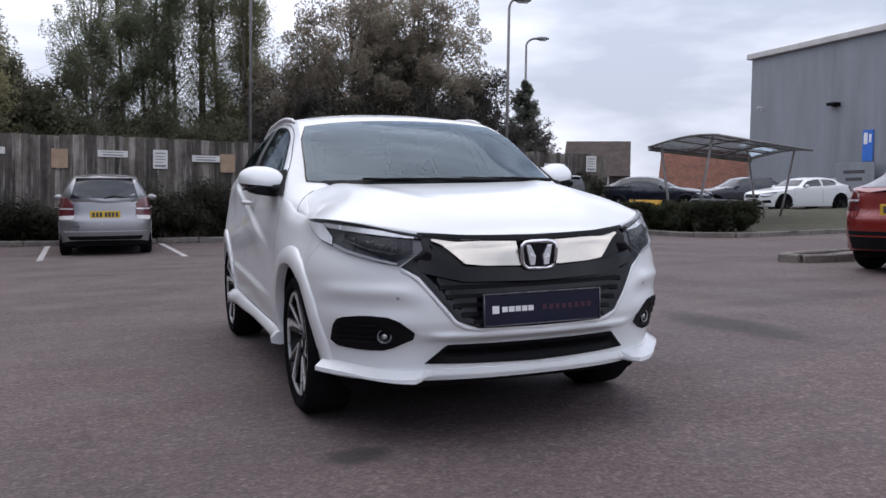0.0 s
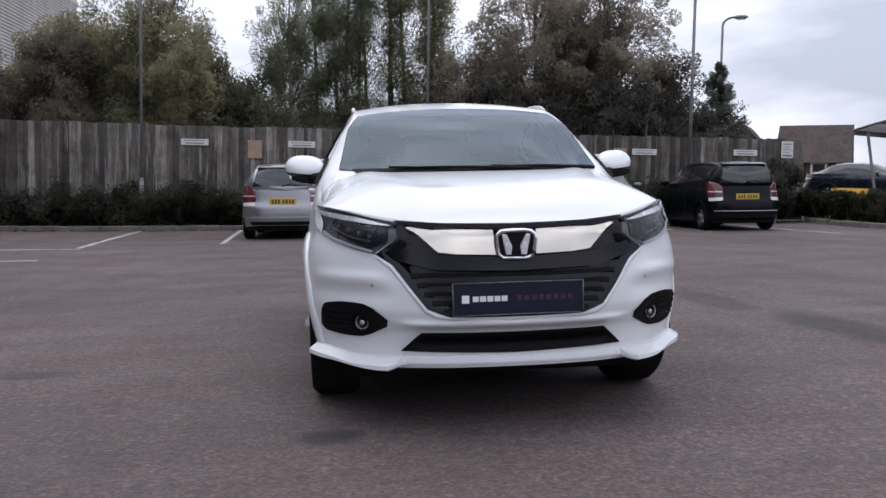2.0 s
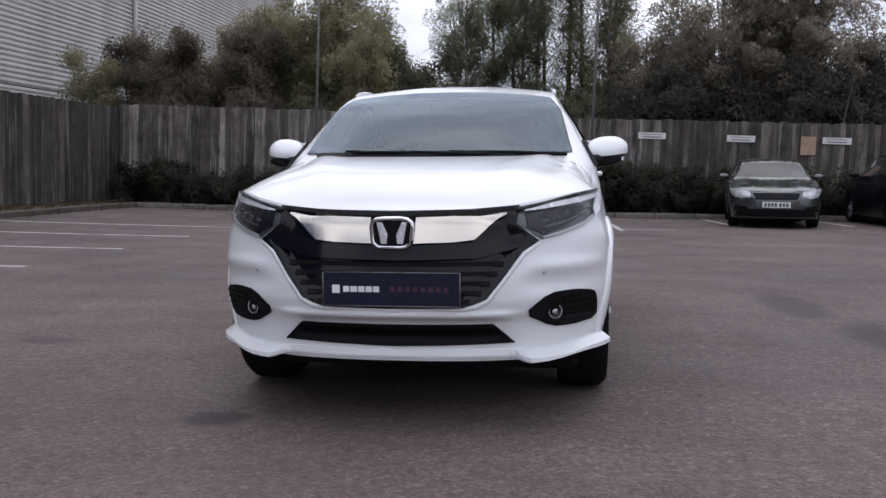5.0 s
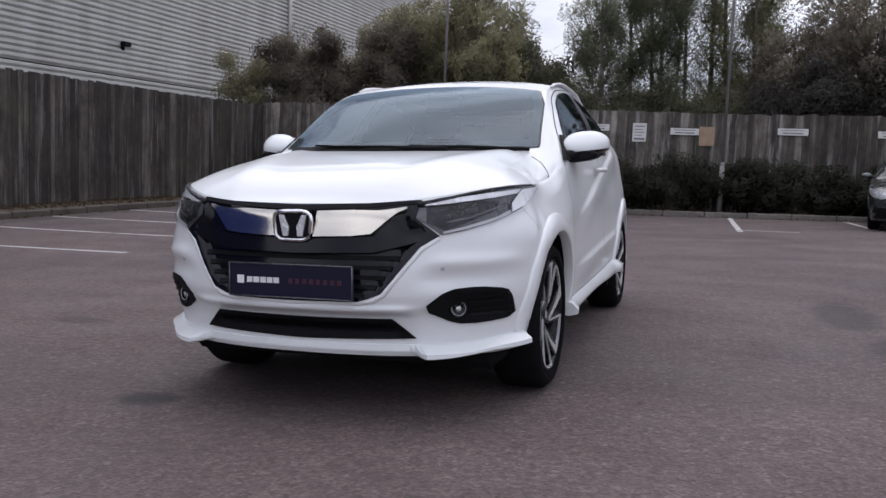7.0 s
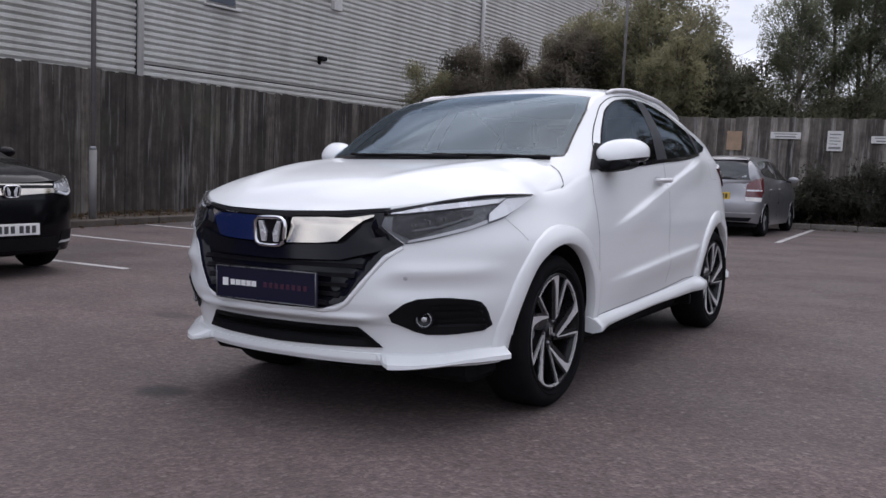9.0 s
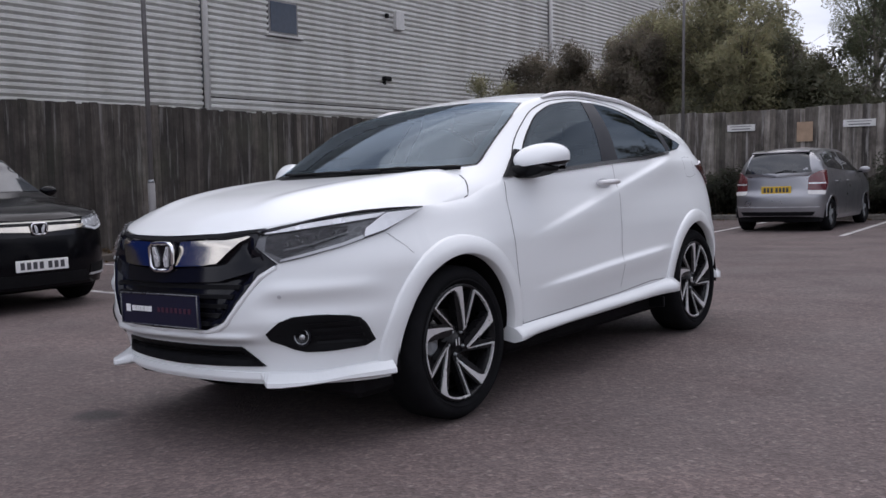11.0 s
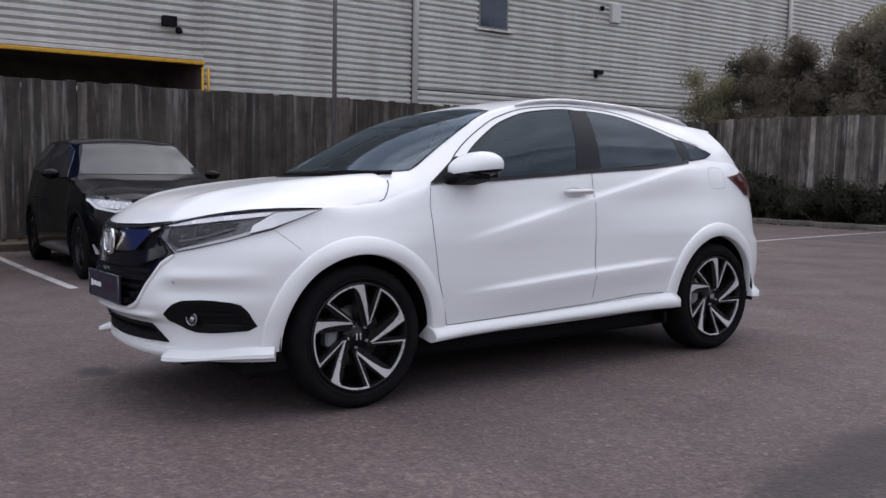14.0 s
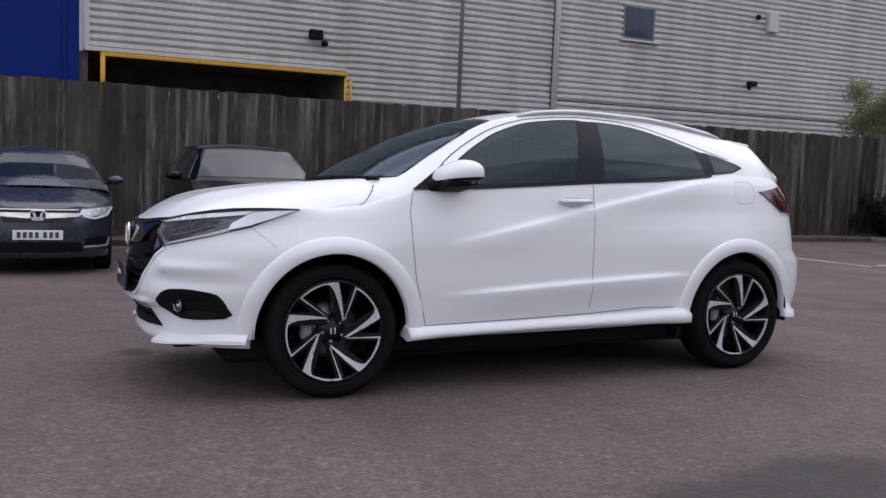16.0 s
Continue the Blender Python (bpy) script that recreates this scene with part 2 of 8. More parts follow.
# ---- materials ----
class Nodes:
    """Short hand for building a node material."""

    def __init__(self, name):
        self.mat = bpy.data.materials.new(name)
        self.mat.use_nodes = True
        self.t = self.mat.node_tree
        self.t.nodes.clear()
        self.out = self.t.nodes.new("ShaderNodeOutputMaterial")

    def node(self, kind, **values):
        n = self.t.nodes.new(kind)
        for key, v in values.items():
            if key in n.inputs:
                n.inputs[key].default_value = v
        return n

    def link(self, a, b):
        self.t.links.new(a, b)

    def coords(self, scale=(1, 1, 1), world=False):
        if world:
            c = self.node("ShaderNodeNewGeometry").outputs["Position"]
        else:
            c = self.node("ShaderNodeTexCoord").outputs["Object"]
        m = self.node("ShaderNodeMapping", Scale=scale)
        self.link(c, m.inputs["Vector"])
        return m.outputs["Vector"]

    def noise(self, vec, scale, detail=4.0, rough=0.5):
        n = self.node("ShaderNodeTexNoise", Scale=scale, Detail=detail, Roughness=rough)
        self.link(vec, n.inputs["Vector"])
        return n.outputs["Fac"]

    def ramp(self, fac, *stops):
        r = self.node("ShaderNodeValToRGB")
        e = r.color_ramp.elements
        while len(e) < len(stops):
            e.new(0.5)
        for k, (p, c) in enumerate(stops):
            e[k].position = p
            e[k].color = (*c, 1) if hasattr(c, "__len__") else (c, c, c, 1)
        self.link(fac, r.inputs["Fac"])
        return r.outputs["Color"]

    def mix(self, fac, a, b, mode="MIX"):
        m = self.node("ShaderNodeMix")
        m.data_type, m.blend_type = "RGBA", mode
        for sock, v in (("Factor", fac), ("A", a), ("B", b)):
            if hasattr(v, "is_linked"):
                self.link(v, m.inputs[sock])
            elif sock == "Factor":
                m.inputs[sock].default_value = v
            else:
                m.inputs[sock].default_value = (*v, 1)
        return m.outputs["Result"]

    def math(self, op, a, b=0.0):
        m = self.node("ShaderNodeMath")
        m.operation = op
        for k, v in enumerate((a, b)):
            if hasattr(v, "is_linked"):
                self.link(v, m.inputs[k])
            else:
                m.inputs[k].default_value = v
        return m.outputs["Value"]

    def random(self):
        return self.node("ShaderNodeObjectInfo").outputs["Random"]

    def island(self):
        return self.node("ShaderNodeNewGeometry").outputs["Random Per Island"]

    def bump(self, height, strength, distance):
        b = self.node("ShaderNodeBump", Strength=strength, Distance=distance)
        self.link(height, b.inputs["Height"])
        return b.outputs["Normal"]

    def finish(self, color, rough=0.5, metal=0.0, normal=None, **more):
        p = self.node("ShaderNodeBsdfPrincipled", Metallic=metal)
        if hasattr(color, "is_linked"):
            self.link(color, p.inputs["Base Color"])
        else:
            p.inputs["Base Color"].default_value = (*color, 1)
        if hasattr(rough, "is_linked"):
            self.link(rough, p.inputs["Roughness"])
        else:
            p.inputs["Roughness"].default_value = rough
        if normal is not None:
            self.link(normal, p.inputs["Normal"])
        for key, v in more.items():
            p.inputs[key.replace("_", " ")].default_value = v
        self.link(p.outputs["BSDF"], self.out.inputs["Surface"])
        return self.mat


def plain(name, color, rough=0.5, metal=0.0, vary=0.12, scale=9.0, bump=0.0, **more):
    """A surface with slight unevenness of tone and gloss."""
    n = Nodes(name)
    v = n.coords()
    a = n.noise(v, scale, 5.0)
    lo = tuple(c * (1 - vary) for c in color)
    hi = tuple(min(1.0, c * (1 + vary)) for c in color)
    col = n.ramp(a, (0.3, lo), (0.7, hi))
    r = n.ramp(n.noise(v, scale * 2.7, 3.0), (0.3, max(0.0, rough - 0.06)), (0.7, min(1.0, rough + 0.06)))
    nor = n.bump(n.noise(v, scale * 14, 3.0), 0.4, bump) if bump else None
    return n.finish(col, r, metal, nor, **more)


def car_paint(name, color, flake=0.0, rough=0.22, dirt=0.04, coat=0.7, spec=0.5, coat_rough=0.06):
    n = Nodes(name)
    v = n.coords()
    film = n.ramp(n.noise(v, 2.2, 6.0, 0.6), (0.42, 0.0), (0.75, 1.0))
    col = n.mix(n.math("MULTIPLY", film, dirt), color, (0.32, 0.30, 0.28))
    r = n.ramp(n.noise(v, 5.0, 4.0), (0.3, max(0.05, rough - 0.05)), (0.7, rough + 0.08))
    return n.finish(col, r, flake, None, Coat_Weight=coat, Coat_Roughness=coat_rough, Specular_IOR_Level=spec)


def glazing(name, tint, gloss=1.0, ior=2.1, rough=0.015, sheen=(0.74, 0.88, 1)):
    """A thin pane: tinted, and mirror-like by Fresnel."""
    n = Nodes(name)
    tr = n.node("ShaderNodeBsdfTransparent", Color=(*tint, 1))
    gl = n.node("ShaderNodeBsdfGlossy", Roughness=rough, Color=(*sheen, 1))
    fr = n.node("ShaderNodeFresnel", IOR=ior)
    mx = n.node("ShaderNodeMixShader")
    n.link(n.math("MULTIPLY", fr.outputs["Fac"], gloss), mx.inputs["Fac"])
    n.link(tr.outputs[0], mx.inputs[1])
    n.link(gl.outputs[0], mx.inputs[2])
    n.link(mx.outputs[0], n.out.inputs["Surface"])
    return n.mat


def asphalt_material():
    n = Nodes("worn_asphalt")
    v = n.coords(world=True)
    stones = n.node("ShaderNodeTexVoronoi", Scale=75.0)
    n.link(v, stones.inputs["Vector"])
    chip = n.ramp(stones.outputs["Color"], (0.0, (0.074, 0.056, 0.054)), (0.55, (0.117, 0.089, 0.086)), (1.0, (0.172, 0.131, 0.125)))
    wide = n.ramp(n.noise(v, 0.35, 6.0, 0.6), (0.30, (0.66, 0.65, 0.66)), (0.70, (1.12, 1.08, 1.06)))
    col = n.mix(1.0, chip, wide, "MULTIPLY")
    streak = n.ramp(n.noise(n.coords((0.25, 1.6, 1), True), 1.1, 5.0, 0.6), (0.40, 0.86), (0.68, 1.08))
    col = n.mix(1.0, col, streak, "MULTIPLY")
    speck = n.ramp(n.noise(v, 22.0, 4.0, 0.7), (0.38, 0.76), (0.66, 1.20))
    col = n.mix(1.0, col, speck, "MULTIPLY")
    # scattered paler chips and dark pits among the fine stone
    grit = n.node("ShaderNodeTexVoronoi", Scale=34.0)
    jag = n.node("ShaderNodeVectorMath")
    jag.operation = "MULTIPLY_ADD"
    ragged = n.node("ShaderNodeTexNoise", Scale=60.0)
    n.link(v, ragged.inputs["Vector"])
    n.link(ragged.outputs["Color"], jag.inputs[0])
    jag.inputs[1].default_value = (0.03, 0.03, 0.03)
    n.link(v, jag.inputs[2])
    n.link(jag.outputs[0], grit.inputs["Vector"])
    gsep = n.node("ShaderNodeSeparateColor")
    n.link(grit.outputs["Color"], gsep.inputs[0])
    near = n.ramp(grit.outputs["Distance"], (0.15, 1.0), (0.55, 0.0))
    pale = n.math("MULTIPLY", near, n.ramp(gsep.outputs[0], (0.80, 0.0), (1.0, 0.42)))
    pit = n.math("MULTIPLY", near, n.ramp(gsep.outputs[1], (0.80, 0.0), (0.97, 0.55)))
    col = n.mix(pale, col, (0.29, 0.245, 0.235))
    col = n.mix(pit, col, (0.045, 0.036, 0.037))
    sep = n.node("ShaderNodeSeparateXYZ")
    n.link(v, sep.inputs[0])
    warp = n.noise(v, 2.6, 6.0, 0.65)
    # oil spots and damp, worn patches, plus shade painted under the crossover: centre, half sizes, depth
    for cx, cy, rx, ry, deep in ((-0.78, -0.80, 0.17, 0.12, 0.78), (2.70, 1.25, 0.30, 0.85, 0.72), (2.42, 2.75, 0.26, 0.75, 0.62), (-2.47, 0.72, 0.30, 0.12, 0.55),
                                 # the first two below put the crossover's own shade into the asphalt colour
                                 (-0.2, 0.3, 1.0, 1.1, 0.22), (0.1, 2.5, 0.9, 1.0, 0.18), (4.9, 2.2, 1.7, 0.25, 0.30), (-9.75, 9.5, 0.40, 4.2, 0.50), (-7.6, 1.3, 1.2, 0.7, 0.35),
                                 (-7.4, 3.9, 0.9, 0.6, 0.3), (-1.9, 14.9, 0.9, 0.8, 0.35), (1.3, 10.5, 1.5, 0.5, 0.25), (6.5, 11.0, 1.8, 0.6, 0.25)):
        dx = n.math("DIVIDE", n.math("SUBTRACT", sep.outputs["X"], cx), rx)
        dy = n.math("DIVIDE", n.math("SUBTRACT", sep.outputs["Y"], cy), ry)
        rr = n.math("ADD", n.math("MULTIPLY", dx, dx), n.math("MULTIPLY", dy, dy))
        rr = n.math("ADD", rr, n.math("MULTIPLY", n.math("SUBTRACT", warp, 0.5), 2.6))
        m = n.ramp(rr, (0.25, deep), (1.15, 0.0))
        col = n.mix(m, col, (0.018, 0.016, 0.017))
    rough = n.ramp(n.noise(v, 1.3, 4.0), (0.35, 0.74), (0.7, 0.95))
    hgt = n.math("ADD", n.math("MULTIPLY", stones.outputs["Distance"], 1.0), n.math("MULTIPLY", n.noise(v, 24.0, 3.0), 0.6))
    return n.finish(col, rough, 0.0, n.bump(hgt, 0.55, 0.005))


def weathered_board(name, tone, streak):
    n = Nodes(name)
    v = n.coords((9.0, 9.0, 0.45))
    grain = n.noise(v, 2.4, 7.0, 0.62)
    rnd = n.random()
    base = n.ramp(rnd, *[(p, tuple(c * t for c, t in zip(k, tone))) for p, k in ((0.0, (0.040, 0.035, 0.032)), (0.22, (0.125, 0.112, 0.100)), (0.45, (0.062, 0.054, 0.048)), (0.66, (0.255, 0.235, 0.215)), (0.82, (0.070, 0.062, 0.056)), (1.0, (0.150, 0.137, 0.125)))])
    col = n.mix(1.0, base, n.ramp(grain, (0.25, (0.50, 0.49, 0.48)), (0.75, (1.45, 1.42, 1.38))), "MULTIPLY")
    # rain streaks and green at the foot of some boards
    run = n.noise(n.coords((3.2, 3.2, 0.22), True), 1.6, 7.0, 0.72)
    col = n.mix(n.ramp(run, (0.48 - streak * 0.1, 0.0), (0.70, 0.72 + 0.2 * streak)), col, (0.024, 0.021, 0.018))
    blotch = n.ramp(n.noise(n.coords((1.0, 1.0, 0.8), True), 2.6, 6.0, 0.7), (0.36, (0.55, 0.54, 0.53)), (0.66, (1.25, 1.26, 1.26)))
    col = n.mix(1.0, col, blotch, "MULTIPLY")
    # long pale weathered streaks where the stain has washed out
    pale = n.noise(n.coords((6.0, 6.0, 0.40), True), 1.3, 6.0, 0.66)
    wash = max(tone[0], 0.72)
    col = n.mix(n.ramp(pale, (0.55, 0.0), (0.66, 0.62)), col, (0.29 * wash, 0.275 * wash, 0.26 * wash))
    moss = n.noise(n.coords((0.7, 0.7, 0.5), True), 1.3, 4.0)
    col = n.mix(n.ramp(moss, (0.52, 0.0), (0.74, 0.30)), col, (0.075, 0.082, 0.052))
    return n.finish(col, 0.9, 0.0, n.bump(grain, 0.5, 0.004))


def leaf_material(name, *tones, gloss=0.5, airy=0.0):
    n = Nodes(name)
    stops = [(k / max(1, len(tones) - 1), c) for k, c in enumerate(tones)]
    col = n.ramp(n.island(), *stops)
    big = n.ramp(n.noise(n.coords(world=True), 0.9, 5.0, 0.65), (0.34, 0.55), (0.66, 1.45))
    col = n.mix(1.0, col, big, "MULTIPLY")
    n.finish(col, gloss, 0.0, None, Specular_IOR_Level=0.25)
    thin = n.node("ShaderNodeBsdfTranslucent")
    n.link(col, thin.inputs["Color"])
    both = n.node("ShaderNodeMixShader", Fac=0.62)
    n.link(n.out.inputs["Surface"].links[0].from_socket, both.inputs[1])
    n.link(thin.outputs[0], both.inputs[2])
    if airy:
        gap = n.node("ShaderNodeBsdfTransparent")
        some = n.node("ShaderNodeMixShader", Fac=airy)
        n.link(both.outputs[0], some.inputs[1])
        n.link(gap.outputs[0], some.inputs[2])
        both = some
    n.link(both.outputs[0], n.out.inputs["Surface"])
    return n.mat


def line_paint():
    n = Nodes("worn_road_paint")
    v = n.coords(world=True)
    wear = n.ramp(n.math("ADD", n.math("MULTIPLY", n.noise(v, 3.0, 5.0, 0.6), 0.6), n.math("MULTIPLY", n.noise(v, 40.0, 4.0, 0.7), 0.4)), (0.38, 0.15), (0.50, 0.95))
    col = n.mix(wear, (0.085, 0.078, 0.076), (0.50, 0.485, 0.475))
    return n.finish(col, 0.85)


def concrete(name, c=(0.185, 0.168, 0.150)):
    n = Nodes(name)
    v = n.coords(world=True)
    a = n.ramp(n.noise(v, 2.0, 6.0, 0.65), (0.3, tuple(x * 0.6 for x in c)), (0.72, tuple(x * 1.25 for x in c)))
    col = n.mix(1.0, a, n.ramp(n.noise(v, 35.0, 4.0), (0.3, 0.8), (0.7, 1.15)), "MULTIPLY")
    return n.finish(col, 0.92, 0.0, n.bump(n.noise(v, 60.0, 4.0), 0.5, 0.004))


def cladding(name, c, rough=0.5, metal=0.0, spec=0.5):
    n = Nodes(name)
    v = n.coords(world=True)
    dirt = n.noise(n.coords((1, 1.5, 0.22), True), 0.8, 6.0, 0.62)
    col = n.mix(1.0, c, n.ramp(dirt, (0.3, (0.80, 0.79, 0.77)), (0.65, (1.04, 1.04, 1.04))), "MULTIPLY")
    col = n.mix(1.0, col, n.ramp(n.noise(v, 9.0, 4.0), (0.3, 0.94), (0.7, 1.04)), "MULTIPLY")
    return n.finish(col, rough, metal, None, Specular_IOR_Level=spec)


def roof_tiles(name, c):
    n = Nodes(name)
    v = n.coords(world=True)
    b = n.node("ShaderNodeTexBrick", Scale=1.0, Mortar_Size=0.01)
    b.inputs["Scale"].default_value = 3.0
    b.inputs["Color1"].default_value = (*c, 1)
    b.inputs["Color2"].default_value = (*(x * 0.7 for x in c), 1)
    b.inputs["Mortar"].default_value = (*(x * 0.4 for x in c), 1)
    n.link(n.coords((1, 0.4, 1.4), True), b.inputs["Vector"])
    col = n.mix(1.0, b.outputs["Color"], n.ramp(n.noise(v, 1.2, 5.0), (0.3, 0.75), (0.7, 1.15)), "MULTIPLY")
    return n.finish(col, 0.9)


M_ASPHALT = asphalt_material()
M_BOARD = weathered_board("weathered_board", (1.40, 1.40, 1.40), 0.4)
M_BOARDDARK = weathered_board("dark_weathered_board", (0.56, 0.535, 0.52), 1.0)
# damp boards, with the shade of overhanging trees painted into their tone
M_BOARDDAMPSHADE = weathered_board("damp_weathered_board", (0.86, 0.83, 0.80), 0.8)
M_POST = plain("fence_post_wood", (0.085, 0.070, 0.056), 0.9, vary=0.35, scale=4.0, bump=0.003)
M_LINE = line_paint()
M_KERB = concrete("kerb_concrete")
M_KERBOLD = concrete("leaf_stained_kerb", (0.088, 0.072, 0.060))
M_SOIL = plain("leafy_soil", (0.070, 0.053, 0.040), 0.95, vary=0.5, scale=6.0, bump=0.03)
M_SHEET = cladding("ribbed_sheet", (0.57, 0.565, 0.545), 0.55)
M_TRIM = cladding("pale_sheet_trim", (0.52, 0.51, 0.50), 0.5)
M_BLUE = cladding("blue_cladding", (0.002, 0.019, 0.150), 0.55, spec=0.12)
M_GREYWALL = cladding("grey_panel", (0.215, 0.235, 0.265), 0.5)
M_BRICKDARK = plain("dark_brickwork", (0.055, 0.045, 0.042), 0.9, vary=0.3, scale=5.0)
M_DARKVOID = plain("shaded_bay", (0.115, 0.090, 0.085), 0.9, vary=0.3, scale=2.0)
M_YELLOW = plain("yellow_safety_paint", (0.55, 0.29, 0.012), 0.55, vary=0.12)
M_GALV = plain("galvanised_steel", (0.24, 0.25, 0.26), 0.55, 0.5, vary=0.2, scale=3.0)
M_POLE = plain("grey_painted_pole", (0.175, 0.168, 0.165), 0.55, vary=0.2, scale=3.0)
M_SIGNWHITE = plain("white_sign_face", (0.66, 0.65, 0.63), 0.5, vary=0.08, scale=6.0)
M_SIGNTAN = plain("faded_board_sign", (0.36, 0.25, 0.17), 0.7, vary=0.2, scale=6.0)
M_FAINT = plain("faded_print", (0.22, 0.22, 0.22), 0.7)
M_INK = plain("dark_print", (0.05, 0.05, 0.055), 0.6)
M_BARK = plain("tree_bark", (0.105, 0.090, 0.075), 0.92, vary=0.4, scale=5.0, bump=0.02)
M_BARKPALE = plain("pale_bark", (0.22, 0.20, 0.17), 0.9, vary=0.4, scale=4.0, bump=0.01)
M_LEAF_POPLAR = leaf_material("leaf_poplar", (0.198, 0.230, 0.138), (0.230, 0.252, 0.156), (0.270, 0.278, 0.178), (0.206, 0.232, 0.144), (0.290, 0.288, 0.190), airy=0.12)
M_LEAF_OLIVE = leaf_material("leaf_yellowing_poplar", (0.224, 0.230, 0.132), (0.252, 0.250, 0.148), (0.292, 0.276, 0.166), (0.236, 0.236, 0.140), airy=0.12)
M_LEAF_BROWN = leaf_material("leaf_autumn_brown", (0.252, 0.242, 0.182), (0.284, 0.258, 0.196), (0.338, 0.240, 0.188), (0.240, 0.242, 0.178), (0.346, 0.316, 0.250), airy=0.10)
M_LEAF_GREEN = leaf_material("leaf_green_gold", (0.222, 0.224, 0.132), (0.250, 0.242, 0.140), (0.286, 0.258, 0.150), (0.228, 0.226, 0.134), (0.268, 0.226, 0.142), airy=0.08)
M_LEAF_TWIG = leaf_material("leaf_dull_olive", (0.140, 0.128, 0.096), (0.172, 0.142, 0.112), (0.134, 0.128, 0.092), (0.186, 0.144, 0.118), airy=0.06)
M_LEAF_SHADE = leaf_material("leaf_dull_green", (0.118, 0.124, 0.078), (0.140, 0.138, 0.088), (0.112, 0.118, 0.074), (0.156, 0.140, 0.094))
M_LEAF_DUSK = leaf_material("leaf_dusky", (0.072, 0.068, 0.062), (0.090, 0.080, 0.074), (0.078, 0.080, 0.068), (0.108, 0.088, 0.080))
M_LEAF_CONIFER = leaf_material("leaf_conifer", (0.120, 0.140, 0.110), (0.150, 0.165, 0.135), (0.135, 0.150, 0.115), airy=0.12)
M_LEAF_BRAMBLE = leaf_material("leaf_bramble", (0.036, 0.041, 0.029), (0.046, 0.052, 0.035), (0.060, 0.063, 0.043), (0.038, 0.040, 0.030), (0.066, 0.054, 0.043))
M_LEAF_HEDGE = leaf_material("leaf_hedge", (0.016, 0.024, 0.011), (0.026, 0.036, 0.015), (0.040, 0.048, 0.022), (0.05, 0.025, 0.018))
M_GRASS = plain("rough_grass", (0.050, 0.047, 0.026), 0.9, vary=0.45, scale=12.0, bump=0.02)
M_DEADLEAF = leaf_material("fallen_leaf", (0.11, 0.075, 0.04), (0.16, 0.11, 0.06), (0.07, 0.05, 0.03))
M_BRICKRED = roof_tiles("red_brick_house", (0.24, 0.095, 0.062))
M_ROOFBROWN = roof_tiles("brown_roof", (0.085, 0.062, 0.052))
M_ROOFRED = roof_tiles("red_roof", (0.20, 0.085, 0.055))
M_CANOPY = glazing("smoked_canopy_sheet", (0.34, 0.32, 0.32), 0.6, 1.45, 0.12)

M_WHITE = car_paint("pearl_white_paint", (0.745, 0.763, 0.768), 0.0, 0.42, 0.004, 0.80, 0.20, 0.07)
M_BLACKGLOSS = plain("gloss_black_trim", (0.006, 0.006, 0.009), 0.10, vary=0.05, scale=2.0, Specular_IOR_Level=0.26)
M_PILLAR = plain("pillar_satin_black", (0.014, 0.015, 0.020), 0.35, vary=0.05, scale=2.0, Specular_IOR_Level=0.12)
M_BLACK = plain("black_plastic", (0.006, 0.006, 0.007), 0.6, vary=0.15, bump=0.0008, Specular_IOR_Level=0.12)
M_SEAM = plain("shut_line_dark", (0.035, 0.035, 0.037), 0.8)
M_CHROME = plain("chrome", (0.72, 0.72, 0.74), 0.07, 1.0, vary=0.03)
M_SILVERBAR = plain("satin_chrome", (0.63, 0.585, 0.515), 0.15, 1.0, vary=0.05, scale=1.2)
M_RUBBER = plain("tyre_rubber", (0.010, 0.010, 0.011), 0.95, vary=0.2, scale=14.0, bump=0.002, Specular_IOR_Level=0.04)
M_RIMDARK = plain("rim_black", (0.007, 0.007, 0.008), 0.3, 0.0, vary=0.1, Specular_IOR_Level=0.25)
M_RIMBRIGHT = plain("rim_machined", (0.74, 0.74, 0.75), 0.32, 0.55, vary=0.06)
M_DISC = plain("brake_disc", (0.18, 0.17, 0.165), 0.4, 0.9, vary=0.2)
M_WELL = plain("wheel_well", (0.012, 0.011, 0.012), 0.98, Specular_IOR_Level=0.05)
M_GLASS = glazing("windscreen_glass", (0.34, 0.43, 0.48), 0.62, rough=0.05)
M_GLASSDARK = glazing("privacy_glass", (0.030, 0.034, 0.038), 0.42)
M_GLASSSIDE = glazing("side_glass", (0.12, 0.14, 0.15), 0.34)
M_LENS = glazing("lamp_lens", (0.94, 0.94, 0.94), 0.42, 1.40, sheen=(0.95, 0.97, 1))
M_LAMPDARK = plain("lamp_housing", (0.018, 0.018, 0.021), 0.28, 0.3, vary=0.2)
M_LAMPBRIGHT = plain("lamp_reflector", (0.72, 0.73, 0.75), 0.25, 0.45, vary=0.1)
M_REDTAIL = plain("red_tail_lens", (0.095, 0.008, 0.012), 0.15, vary=0.1, Coat_Weight=0.8)
M_LAMPSATIN = plain("lamp_satin", (0.50, 0.51, 0.53), 0.4, 0.25, vary=0.12)
M_DAYLAMP = plain("white_light_guide", (0.90, 0.92, 0.94), 0.3, 0.0, vary=0.05)
M_LAMPMID = plain("lamp_body_grey", (0.105, 0.108, 0.115), 0.3, 0.3, vary=0.2)
M_RAIL = plain("satin_silver_rail", (0.66, 0.65, 0.66), 0.36, 0.25, vary=0.06)
M_REDLENS = plain("red_lens", (0.055, 0.004, 0.007), 0.12, vary=0.1, Coat_Weight=0.8)
M_INTERIOR = plain("cabin_trim", (0.030, 0.030, 0.032), 0.75, vary=0.15)
M_SEAT = plain("cabin_seat", (0.075, 0.072, 0.070), 0.8, vary=0.15)
